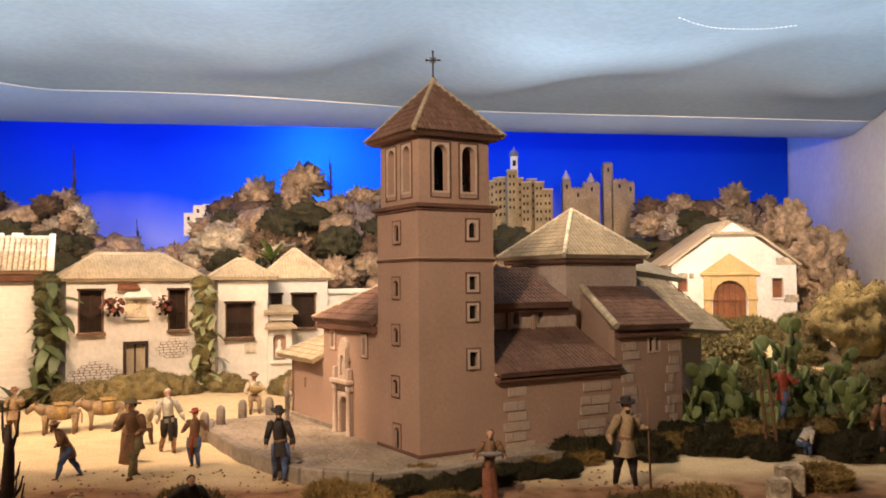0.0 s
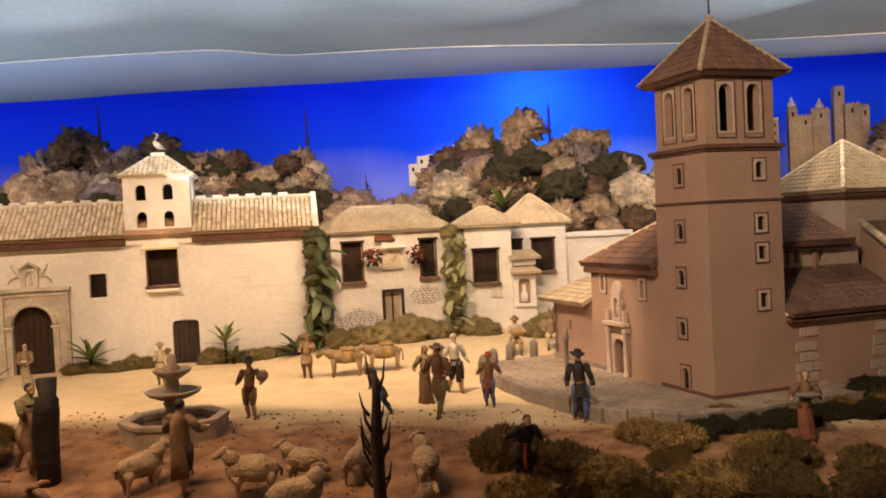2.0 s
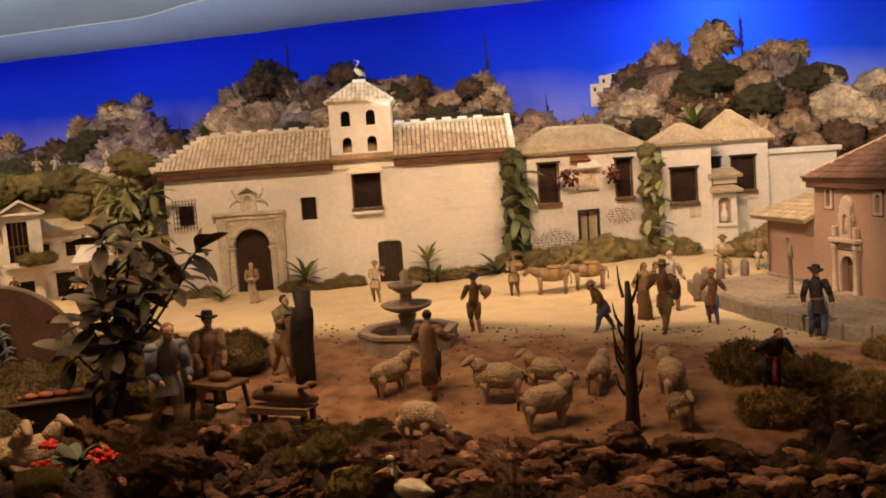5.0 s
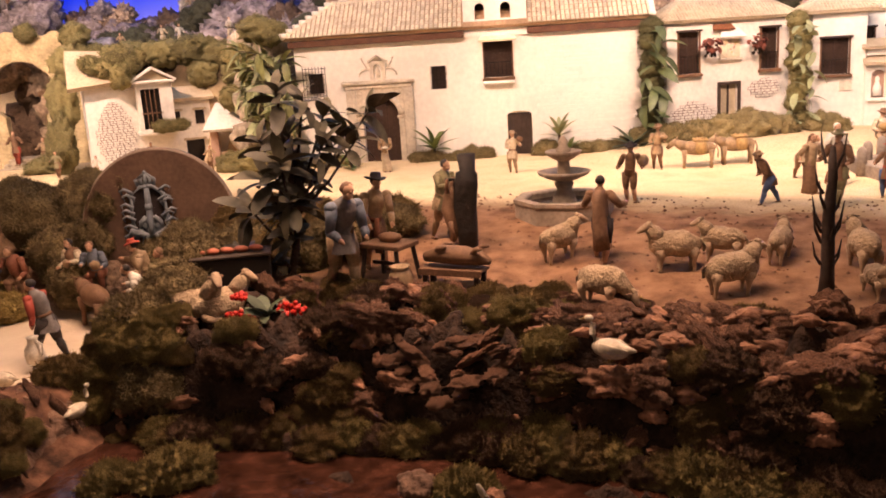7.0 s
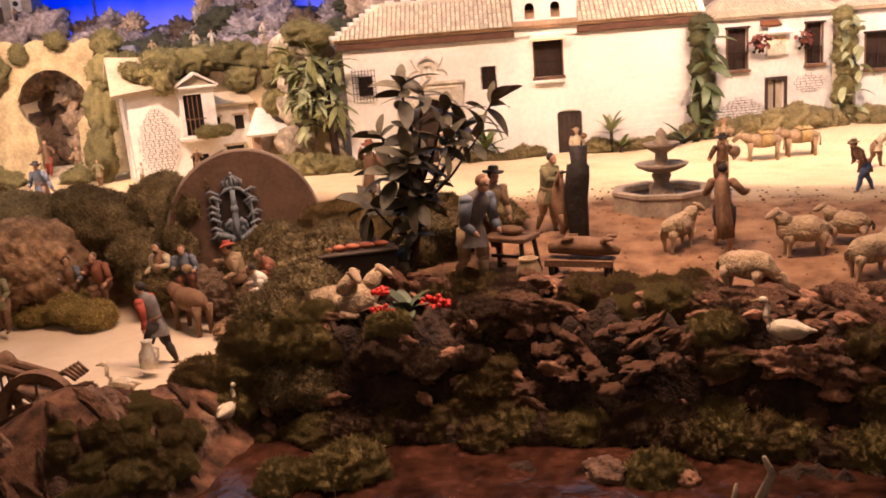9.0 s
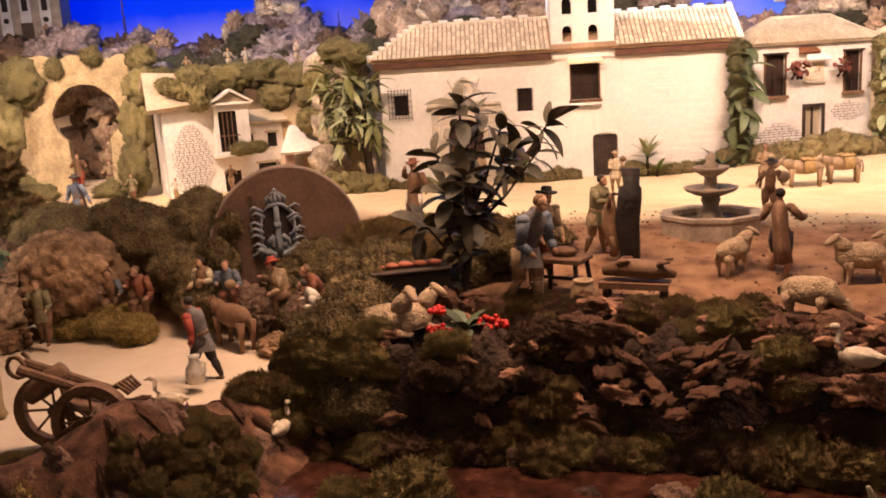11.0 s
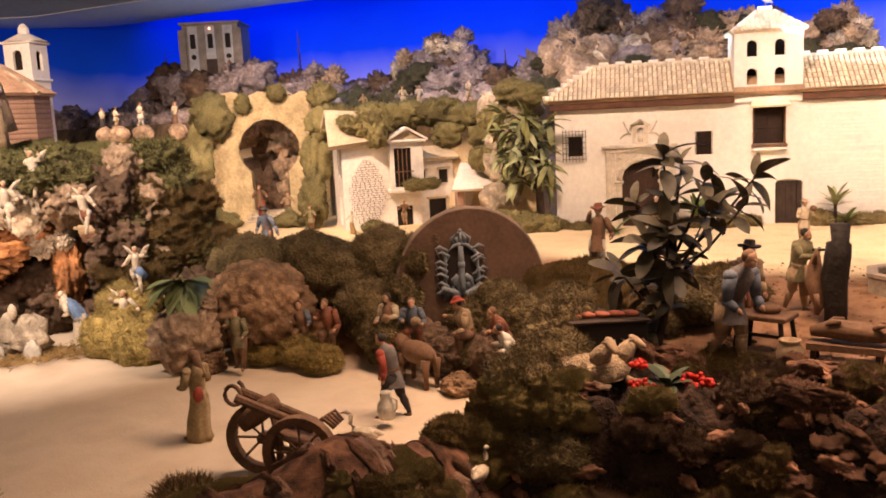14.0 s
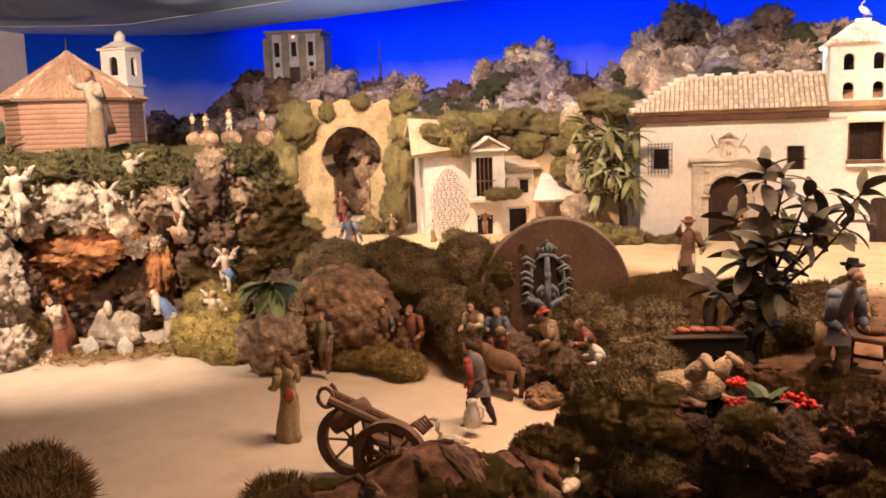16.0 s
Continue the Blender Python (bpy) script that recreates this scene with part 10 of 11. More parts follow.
# grotto: holy family as plain clay shapes and angels
figure(nat(-0.2, -0.02, -0.27), 0.25, 10, "clay figure in a red-brown cloak at the manger", "ivory", "rust", True, None, "dark", ((-0.2, -0.05, 0.7), (0.12, -0.14, 0.75)), lean=0.2, cape="rust", seed=80)
figure(nat(0.2, -0.02, -0.27), 0.24, -50, "kneeling clay figure in a pale shawl and blue mantle", "ivory", "ivory", True, None, "ivory", ((-0.14, -0.16, 0.6), (0.14, -0.14, 0.6)), lean=0.6, cape="sky", seed=81)
for i, (r, d, z, h, yw, low) in enumerate(((-0.29, -0.07, 0.24, 0.22, 0, "ivory"), (0.0, -0.06, 0.21, 0.18, 10, "ivory"), (0.1, 0.02, 0.31, 0.18, -10, "ivory"), (0.25, -0.1, 0.17, 0.18, 0, "rust"), (0.41, -0.14, -0.06, 0.18, 10, "sky"), (0.35, -0.18, -0.23, 0.2, 10, "cream"), (-0.42, -0.14, -0.17, 0.2, 20, "ivory"))):
    figure(nat(r, d, z), h, yw + 30, "winged clay cherub in pale drapery", "ivory", low, False, None, "cream", ((-0.24, -0.1, 0.62 + 0.3 * (i % 2)), (0.26, -0.08, 0.95 - 0.35 * (i % 2))), 0.12, 0.12, wings="ivory", seed=90 + i, group="cherubs", name="cherub_figurine")
figure(nat(-0.02, 0.4, 0.5), 0.33, 20, "tall clay archangel in flowing tan robe on the hill", "cream", "tan", True, None, "brown", ((-0.3, -0.06, 0.95), (0.14, -0.14, 0.7)), cape="tan", lean=0.1, seed=99, name="angel_figurine")
# below the church
figure(on(0.46, 2.2), 0.225, 20, "clay countryman with a stick, pale shirt and dark trousers", "tan", "dark", False, "dark", "dark", ((-0.22, -0.05, 0.55), (0.2, -0.12, 0.68)), 0.06, seed=101, stick=0.24)
figure(on(0.11, 2.1), 0.175, 0, "clay woman with a bundle and red-brown skirt", "brown", "rust", True, None, "brown", ((-0.2, -0.1, 0.62), (0.2, -0.1, 0.62)), seed=102, load=((0.0, -0.14, -0.16), "grey", (0.18, 0.05, 0.04)))
figure((1.02, 2.6, 0.1), 0.17, 120, "clay boy in red climbing a ladder", "red", "blue", False, None, "brown", ((-0.2, -0.15, 0.7), (0.2, -0.15, 0.8)), 0.1, seed=103)
figure(on(1.05, 2.56), 0.14, 100, "crouching clay man in a white shirt", "white", "blue", False, None, "dark", ((-0.1, -0.2, 0.5), (0.1, -0.2, 0.5)), 0.05, 0.7, sit=True, seed=104)
figure(on(1.25, 2.45), 0.2, -30, "dark clay figure at the edge of the square", "brown", "dark", False, None, "dark", seed=105)


# ---- painted clay animals: one plain mesh each ----
WOOL = mat("clay_wool", (0.44, 0.32, 0.2), 0.95, 60, 0.25, 1.0, 190, dist=0.006)
WOOL_L = mat("pale_clay_wool", (0.5, 0.37, 0.235), 0.95, 60, 0.3, 1.0, 190, dist=0.006)


def sheep(place, size, yaw, label, lying=False, graze=False, wool=None, seed=1, turn=0.0):
    """A shaggy sheep along +x; turn swings its head sideways."""
    bm = bmesh.new()
    zb = 0.26 if lying else 0.54
    made = ball(bm, (0, 0, zb), (0.52, 0.25, 0.27), 0, 5)
    off = Vector((seed * 2.3, seed, 0))
    for v in made:
        p = v.co
        n = Vector((p.x * 0.4, p.y, p.z - zb)).normalized()
        lump = noise.voronoi(p * 9 + off)[0]
        p += n * (0.04 * noise.noise(p * 3.5 + off) + 0.016 * (0.5 - lump[0]) + 0.014 * noise.noise(p * 18 + off))
        if p.x > 0.05 and p.z > zb:
            p.z += 0.12 * (p.x - 0.05)
        if p.x < -0.3:
            p.y *= 0.92
        if lying and p.z < 0.1:
            p.z = 0.1 + (p.z - 0.1) * 0.4
            p.y *= 1.12
    hz = 0.36 if graze else (0.72 if lying else 0.9)
    hx = 0.66 if graze else 0.52
    sw = math.sin(turn) * 0.16
    rings = tube(bm, [(0.3, 0, zb + 0.1), (0.42, sw * 0.4, (hz + zb + 0.16) / 2), (hx, sw * 0.8, hz - 0.02)], [0.2, 0.15, 0.1], 14, 0)
    for r in rings:
        for v in r:
            v.co += Vector((0, 1, 0.5)) * 0.03 * noise.noise(v.co * 12 + off)
    head = Matrix.Translation((hx, sw * 0.8, hz)) @ Matrix.Rotation(turn, 4, "Z") @ Matrix.Rotation(1.0 if graze else 0.35, 4, "Y")
    count = len(bm.verts)
    tube(bm, [(-0.06, 0, 0.0), (0.03, 0, 0.02), (0.13, 0, 0.0), (0.22, 0, -0.01), (0.25, 0, -0.015)], [(0.07, 0.075), (0.085, 0.085), (0.07, 0.068), (0.048, 0.045), (0.02, 0.02)], 12, 1)
    ball(bm, (-0.03, 0, 0.055), (0.075, 0.075, 0.05), 0, 2)
    for q in (-1, 1):
        e = 0.13 if lying else 0.19
        tube(bm, [(0.0, q * 0.06, 0.04), (-0.03, q * (e + 0.07) / 2, 0.03), (-0.04, q * e, 0.0)], [(0.02, 0.024), (0.014, 0.028), (0.006, 0.012)], 8, 1)
    bmesh.ops.transform(bm, matrix=head, verts=list(bm.verts)[count:])
    for q in (-1, 1):
        for x in (-0.34, 0.28):
            if lying:
                tube(bm, [(x, q * 0.2, 0.1), (x + 0.12, q * 0.27, 0.06), (x + 0.26, q * 0.24, 0.035)], [0.07, 0.045, 0.03], 8, 1)
            else:
                step = 0.05 * math.sin(seed * 3 + x * 9 + q)
                tube(bm, [(x, q * 0.13, 0.46), (x - 0.02, q * 0.135, 0.3), (x + step * 0.5, q * 0.13, 0.17), (x + step, q * 0.13, 0.03), (x + step + 0.02, q * 0.13, 0.0)], [0.11, 0.075, 0.042, 0.034, 0.04], 9, 1)
                ball(bm, (x, q * 0.13, 0.4), (0.12, 0.09, 0.13), 0, 2)
    tube(bm, [(-0.48, 0, zb + 0.08), (-0.55, 0, zb - 0.04), (-0.55, 0, zb - 0.16)], [0.05, 0.04, 0.03], 8, 0)
    for v in bm.verts:
        v.co *= size * 1.06
    ob = obj("sheep_figurine", bm, [wool or WOOL, FLEECE], None, "", True)
    ob.matrix_world = pose(*place, 0, 0, yaw)
    return tagged(ob, label, "figurine", "clay sheep")


FLEECE = mat("clay_sheep_face", (0.44, 0.31, 0.2), 0.85, 40, 0.25, 0.4, 140, dist=0.003)
sheep(on(-1.29, 1.53), 0.115, -20, "woolly clay sheep with lowered head", graze=True, seed=2)
sheep(on(-1.48, 1.8), 0.11, 60, "woolly clay sheep looking towards the fountain", seed=3, turn=-0.5)
sheep(on(-1.18, 1.78), 0.115, 195, "woolly clay sheep facing the shepherd", seed=4, turn=0.3)
sheep(on(-1.03, 1.66), 0.115, 35, "woolly clay sheep standing in the soil", seed=5, turn=0.4)
sheep(on(-1.08, 1.85), 0.1, 175, "woolly clay sheep behind the flock", seed=6)
sheep(on(-0.95, 1.86), 0.095, 80, "small clay lamb seen from behind", seed=7, turn=0.6)
sheep(on(-0.77, 1.82), 0.115, 110, "woolly clay sheep with raised head near the stump", seed=8, turn=0.7)
sheep(on(-0.74, 1.7), 0.085, -60, "small clay lamb beside the bare stump", seed=9)
sheep((-2.2, 1.215, -0.09), 0.135, 15, "lying pale clay sheep on the moss", True, False, WOOL_L, 10, -0.9)
sheep((-2.27, 1.265, -0.085), 0.12, 150, "lying pale clay sheep with raised head", True, False, WOOL_L, 11, 0.3)
sheep((-2.145, 1.245, -0.09), 0.125, 60, "lying pale clay lamb on the moss", True, False, WOOL_L, 12, -1.0)


def bird(place, size, yaw, label, stork=False, group="clay geese"):
    bm = bmesh.new()
    z = 0.45 if stork else 0.24
    ball(bm, (0, 0, z), (0.36, 0.17, 0.18), 0, 3)
    lift = 0.7 if stork else 0.0
    tube(bm, [(0.24, 0, z + 0.05), (0.36, 0, z + 0.22), (0.34, 0, z + 0.4), (0.42, 0, z + 0.48)], [0.12, 0.06, 0.055, 0.06], 10, 0)
    ball(bm, (0.42, 0, z + 0.49), (0.085, 0.065, 0.065), 0, 2)
    tube(bm, [(0.48, 0, z + 0.48), (0.62 if not stork else 0.72, 0, z + 0.44)], [0.035, 0.012], 7, 1)
    tube(bm, [(-0.25, 0, z + 0.03), (-0.5, 0, z + 0.05)], [0.1, 0.02], 8, 0)
    for s in (-1, 1):
        tube(bm, [(0.15, s * 0.15, z + 0.05), (-0.1, s * 0.17, z + 0.04), (-0.38, s * 0.08, z + 0.03)], [(0.03, 0.09), (0.03, 0.1), (0.01, 0.03)], 8, 0)
    bmesh.ops.rotate(bm, cent=(0, 0, z), matrix=Matrix.Rotation(-lift, 3, "Y"), verts=bm.verts)
    for s in (-1, 1):
        tube(bm, [(0.0, s * 0.06, z - 0.1), (0.0, s * 0.06, 0.0)], 0.02, 6, 1)
        box(bm, -0.02, 0.1, s * 0.06 - 0.03, s * 0.06 + 0.03, 0, 0.015, mi=1)
    for v in bm.verts:
        v.co *= size
    ob = obj("stork_figurine" if stork else "goose_figurine", bm, [C["white" if stork else "ivory"], C["ochre"]], None, "", True)
    ob.matrix_world = pose(*place, 0, 0, yaw)
    return tagged(ob, label, "figurine", group)


rock("goose_ledge", (-1.185, 1.245, -0.14), (0.065, 0.04, 0.036), 615, CRUST, "red-brown bark hump under the goose", "", 0.5, 4, "bark")
bird((-1.19, 1.24, -0.096), 0.11, 165, "white clay goose on the moss bank")
bird((-2.3, 0.93, level(-2.3, 0.93) + 0.002), 0.09, 100, "white clay duck on the bank")
bird((-2.72, 1.05, -0.272), 0.11, 190, "white clay swan with curved neck by the cart")
a22 = math.radians(22)
bird((-3.17 + 0.93 * math.cos(a22) - 0.11 * math.sin(a22), 3.058 + 0.93 * math.sin(a22) + 0.11 * math.cos(a22), 0.955), 0.075, 200, "white clay stork on the bell turret", True, "clay storks")
bird((-3.17 + 0.2 * math.cos(a22) - 0.14 * math.sin(a22), 3.058 + 0.2 * math.sin(a22) + 0.14 * math.cos(a22), 0.748), 0.09, 200, "white clay stork on the convent roof", True, "clay storks")


def ox(place, size, yaw, label, mats, load=False, lying=False):
    bm = bmesh.new()
    made = ball(bm, (0, 0, 0.6), (0.52, 0.2, 0.22), 0, 3)
    tube(bm, [(0.36, 0, 0.64), (0.52, 0, 0.72), (0.62, 0, 0.78)], [0.17, 0.13, 0.1], 10, 0)
    tube(bm, [(0.58, 0, 0.8), (0.74, 0, 0.72), (0.86, 0, 0.6)], [0.1, 0.085, 0.06], 10, 0)
    for s in (-1, 1):
        tube(bm, [(0.6, s * 0.07, 0.86), (0.56, s * 0.17, 0.92)], [0.025, 0.012], 6, 0)
        for x in (-0.4, 0.36):
            tube(bm, [(x, s * 0.12, 0.55), (x, s * 0.12, 0.28), (x + 0.01, s * 0.12, 0.0)], [0.09, 0.05, 0.045], 8, 0)
        if load:
            lathe(bm, [(0.13, 0.0), (0.16, 0.1), (0.16, 0.3), (0.12, 0.34)], 12, (-0.1, s * 0.26, 0.45), 1)
    if load:
        box(bm, -0.3, 0.12, -0.24, 0.24, 0.8, 0.85, 0.02, mi=1)
        for k in range(5):
            ball(bm, (-0.22 + 0.08 * k, 0.06 * (-1) ** k, 0.85), (0.07, 0.08, 0.05), 1, 1)
    tube(bm, [(-0.52, 0, 0.68), (-0.58, 0, 0.5), (-0.57, 0, 0.3)], [0.03, 0.02, 0.025], 6, 0)
    for v in bm.verts:
        v.co *= size
    ob = obj("donkey_figurine", bm, mats, None, "", True)
    ob.matrix_world = pose(*place, 0, 0, yaw)
    return tagged(ob, label, "figurine", "clay donkeys")


ox(on(-1.36, 3.06), 0.13, 190, "tan clay donkey with pack baskets", [C["tan"], C["ochre"]], True)
ox(on(-1.23, 3.14), 0.13, 200, "brown clay donkey loaded with pots", [C["tan"], C["ochre"]], True)
ox((-2.87, 1.5, -0.265), 0.165, 160, "dark brown clay ox by the fountain wall", [C["brown"], C["brown"]])


# ---- loose things ----
def fountain():
    f = thing("stone_fountain", (-1.585, 2.16, 0.0), 8.0, "octagonal stone fountain with two bowls", "fountain")
    bm = bmesh.new()
    lathe(bm, [(0.15, -0.03), (0.15, 0.035), (0.155, 0.04), (0.155, 0.05), (0.125, 0.05), (0.12, 0.045), (0.12, 0.02), (0.01, 0.02)], 8, turn=0.39)
    part("basin", bm, FOUNT, f)
    bm = bmesh.new()
    lathe(bm, [(0.118, 0.03), (0.01, 0.0301)], 8, turn=0.39)
    part("water", bm, WATER, f)
    bm = bmesh.new()
    lathe(bm, [(0.04, 0.02), (0.034, 0.05), (0.022, 0.07), (0.03, 0.09), (0.02, 0.1), (0.018, 0.16), (0.014, 0.17), (0.02, 0.175)], 14)
    part("stem", bm, FOUNT, f, "", True)
    for z, r in ((0.095, 0.08), (0.155, 0.055)):
        bm = bmesh.new()
        lathe(bm, [(0.015, 0), (r * 0.5, 0.006), (r * 0.9, 0.02), (r, 0.03), (r * 0.93, 0.032), (r * 0.6, 0.016), (0.01, 0.012)], 18, (0, 0, z))
        part("bowl", bm, FOUNT, f, "", True)
    bm = bmesh.new()
    lathe(bm, [(0.018, 0.175), (0.024, 0.19), (0.012, 0.2), (0.016, 0.215), (0.004, 0.23)], 12)
    part("finial", bm, FOUNT, f, "", True)


FOUNT = mat("fountain_stone", (0.4, 0.32, 0.24), 0.85, 14, 0.3, 0.4, 80)
WATER = mat("dark_water", (0.03, 0.014, 0.01), 0.12, 14, 0.4, 0.5, 55, spec=0.6, dist=0.006)
STREAM = mat("red_brown_stream", (0.035, 0.014, 0.009), 0.14, 16, 0.6, 0.5, 50, tint=(0.12, 0.045, 0.026), mix=0.7, spec=0.5, dist=0.006)
fountain()


POST_WOOD = mat("blackened_wood", (0.024, 0.017, 0.013), 0.7, 20, 0.35, 0.8, 60, dist=0.006)


def post_and_table():
    p = thing("slaughter_post", (-1.755, 1.83, level(-1.755, 1.83)), 0.0, "thick dark wooden post with a hanging carcass", "post")
    bm = bmesh.new()
    rings = tube(bm, [(0, 0, -0.03), (0.0, 0, 0.06), (-0.003, 0, 0.12), (0.003, 0, 0.18), (0.004, 0, 0.214), (0.006, 0, 0.22), (0.006, 0, 0.266)], [0.03, 0.029, 0.031, 0.032, 0.03, 0.022, 0.024], 14)
    for r in rings:
        for v in r:
            v.co += Vector((noise.noise(v.co * 40), noise.noise(v.co * 40 + Vector((5, 0, 0))), 0)) * 0.006
    part("trunk", bm, POST_WOOD, p, "", True)
    bm = bmesh.new()
    tube(bm, [(-0.05, 0.01, 0.18), (-0.054, 0.01, 0.15), (-0.056, 0.0, 0.11), (-0.047, 0.0, 0.075), (-0.04, 0.0, 0.045), (-0.046, -0.004, 0.022)], [(0.008, 0.01), (0.016, 0.018), (0.019, 0.021), (0.014, 0.018), (0.012, 0.014), (0.006, 0.008)], 10)
    for s in (-1, 1):
        tube(bm, [(-0.045, s * 0.012, 0.08), (-0.052 - 0.012 * s, s * 0.018, 0.055), (-0.05 - 0.02 * s, s * 0.014, 0.04)], [0.008, 0.006, 0.003], 6)
    for s in (-1, 1):
        tube(bm, [(-0.052, s * 0.012, 0.16), (-0.045, s * 0.02, 0.2)], [0.008, 0.004], 6)
    part("carcass", bm, C["brown"], p, "brown hanging carcass", True)
    bm = bmesh.new()
    tube(bm, [(-0.06, 0, 0.195), (0.0, 0, 0.198)], 0.004, 6)
    part("hook", bm, IRON, p)
    # trestle table
    t = thing("trestle_table", (-1.88, 1.6, level(-1.88, 1.6)), -8.0, "rough wooden trestle table", "table")
    part("tabletop", boxed(-0.06, 0.07, -0.045, 0.045, 0.095, 0.107, bev=0.002), WOOD, t)
    for x in (-0.045, 0.055):
        for y, k in ((-0.035, -1), (0.035, 1)):
            bm = bmesh.new()
            tube(bm, [(x, y, 0.096), (x + (0.012 if x > 0 else -0.012), y + 0.012 * k, -0.01)], [0.006, 0.006], 6)
            part("leg", bm, WOOD_D, t)
    part("stretcher", boxed(-0.05, 0.06, -0.004, 0.004, 0.045, 0.053), WOOD_D, t)
    bm = bmesh.new()
    ball(bm, (0, 0, 0), (0.035, 0.022, 0.014))
    m = tagged(obj("meat_joint", bm, C["brown"], None, "", True), "dark joint of meat on the table", "meat")
    m.location = Vector((-1.87, 1.6, level(-1.88, 1.6) + 0.119))
    b = thing("low_bench", (-1.69, 1.6, level(-1.69, 1.6)), 2.0, "low wooden bench carrying a carcass", "bench")
    part("seat", boxed(-0.085, 0.085, -0.03, 0.03, 0.042, 0.05, bev=0.002), WOOD, b)
    part("rail", boxed(-0.085, 0.085, -0.034, -0.03, 0.034, 0.05), WOOD, b)
    for x in (-0.07, 0.07):
        for y in (-0.022, 0.022):
            part("leg", boxed(x - 0.006, x + 0.006, y - 0.006, y + 0.006, -0.02, 0.042), WOOD_D, b)
    bm = bmesh.new()
    tube(bm, [(-0.08, 0, 0), (-0.03, 0, 0.01), (0.03, 0, 0.008), (0.075, 0, 0.004), (0.1, 0, -0.004)], [0.012, 0.024, 0.026, 0.018, 0.008], 12)
    for x, s in ((-0.05, 1), (-0.05, -1), (0.05, 1), (0.05, -1)):
        tube(bm, [(x, 0, 0.01), (x + 0.02, s * 0.02, 0.03), (x + 0.04, s * 0.02, 0.032)], [0.01, 0.007, 0.004], 6)
    g = tagged(obj("pig_carcass", bm, C["brown"], None, "", True), "brown pig carcass laid on the bench", "meat")
    g.location = (-1.69, 1.6, level(-1.69, 1.6) + 0.072)
    j = thing("clay_jar", (-1.8, 1.52, level(-1.8, 1.52)), 0, "tan clay jar on the soil", "jar")
    bm = bmesh.new()
    lathe(bm, [(0.022, -0.005), (0.03, 0.02), (0.031, 0.045), (0.024, 0.062), (0.021, 0.068), (0.026, 0.074), (0.018, 0.074), (0.016, 0.06), (0.004, 0.055)], 18)
    part("body", bm, C["tan"], j, "", True)
    bm = bmesh.new()
    lathe(bm, [(0.012, 0.0), (0.026, 0.004), (0.034, 0.014), (0.031, 0.015), (0.02, 0.007), (0.004, 0.006)], 18)
    o = tagged(obj("clay_bowl", bm, C["tan"], None, "", True), "shallow clay bowl under the table", "bowl")
    o.location = (-1.925, 1.545, level(-1.925, 1.545))
    # dark trough with raw meat
    tr = thing("dark_trough", (-2.2, 1.37, -0.1), 36.0, "black trough box with pink meat on top", "trough")
    part("box", boxed(-0.095, 0.095, -0.045, 0.045, -0.02, 0.13, bev=0.003), HOLLOW, tr)
    part("lid", boxed(-0.1, 0.1, -0.05, 0.05, 0.131, 0.138, bev=0.002), WOOD_D, tr)
    rnd = random.Random(3)
    for k in range(5):
        bm = bmesh.new()
        ball(bm, (0, 0, 0), (0.022, 0.014, 0.008))
        q = tagged(obj("meat_piece", bm, MEAT, None, "", True), "piece of raw pink meat on the trough", "meat", "raw meat")
        q.location = (-2.2 + 0.8 * (0.036 * k - 0.075), 1.37 + 0.58 * (0.036 * k - 0.075) - 0.01, 0.046)


MEAT = mat("raw_meat", (0.42, 0.13, 0.07), 0.6, 40, 0.3, 0.2, 90)
post_and_table()


def wheel(parent, m, r, material):
    w = part("wheel", boxed(-0.006, 0.006, -0.006, 0.006, -0.02, 0.02, m=m), material, parent)
    bm = bmesh.new()
    n = 28
    for a, b in ((r, r * 0.77),):
        ring = [[bm.verts.new((q * math.cos(6.28318 * k / n), q * math.sin(6.28318 * k / n), z)) for k in range(n)] for q, z in ((a, -0.013), (a, 0.013), (b, 0.011), (b, -0.011))]
        for i in range(4):
            for k in range(n):
                bm.faces.new((ring[i][k], ring[i][(k + 1) % n], ring[(i + 1) % 4][(k + 1) % n], ring[(i + 1) % 4][k]))
    bmesh.ops.transform(bm, matrix=m, verts=bm.verts)
    part("rim", bm, material, w, "", False)
    for k in range(8):
        bm = bmesh.new()
        a = 6.28318 * k / 8
        tube(bm, [(0.01 * math.cos(a), 0.01 * math.sin(a), 0), (r * 0.88 * math.cos(a), r * 0.88 * math.sin(a), 0)], 0.0032, 6)
        bmesh.ops.transform(bm, matrix=m, verts=bm.verts)
        part("spoke", bm, material, w)
    bm = bmesh.new()
    lathe(bm, [(0.012, -0.014), (0.014, 0.0), (0.012, 0.014)], 12)
    bmesh.ops.transform(bm, matrix=m, verts=bm.verts)
    part("hub", bm, material, w, "", True)


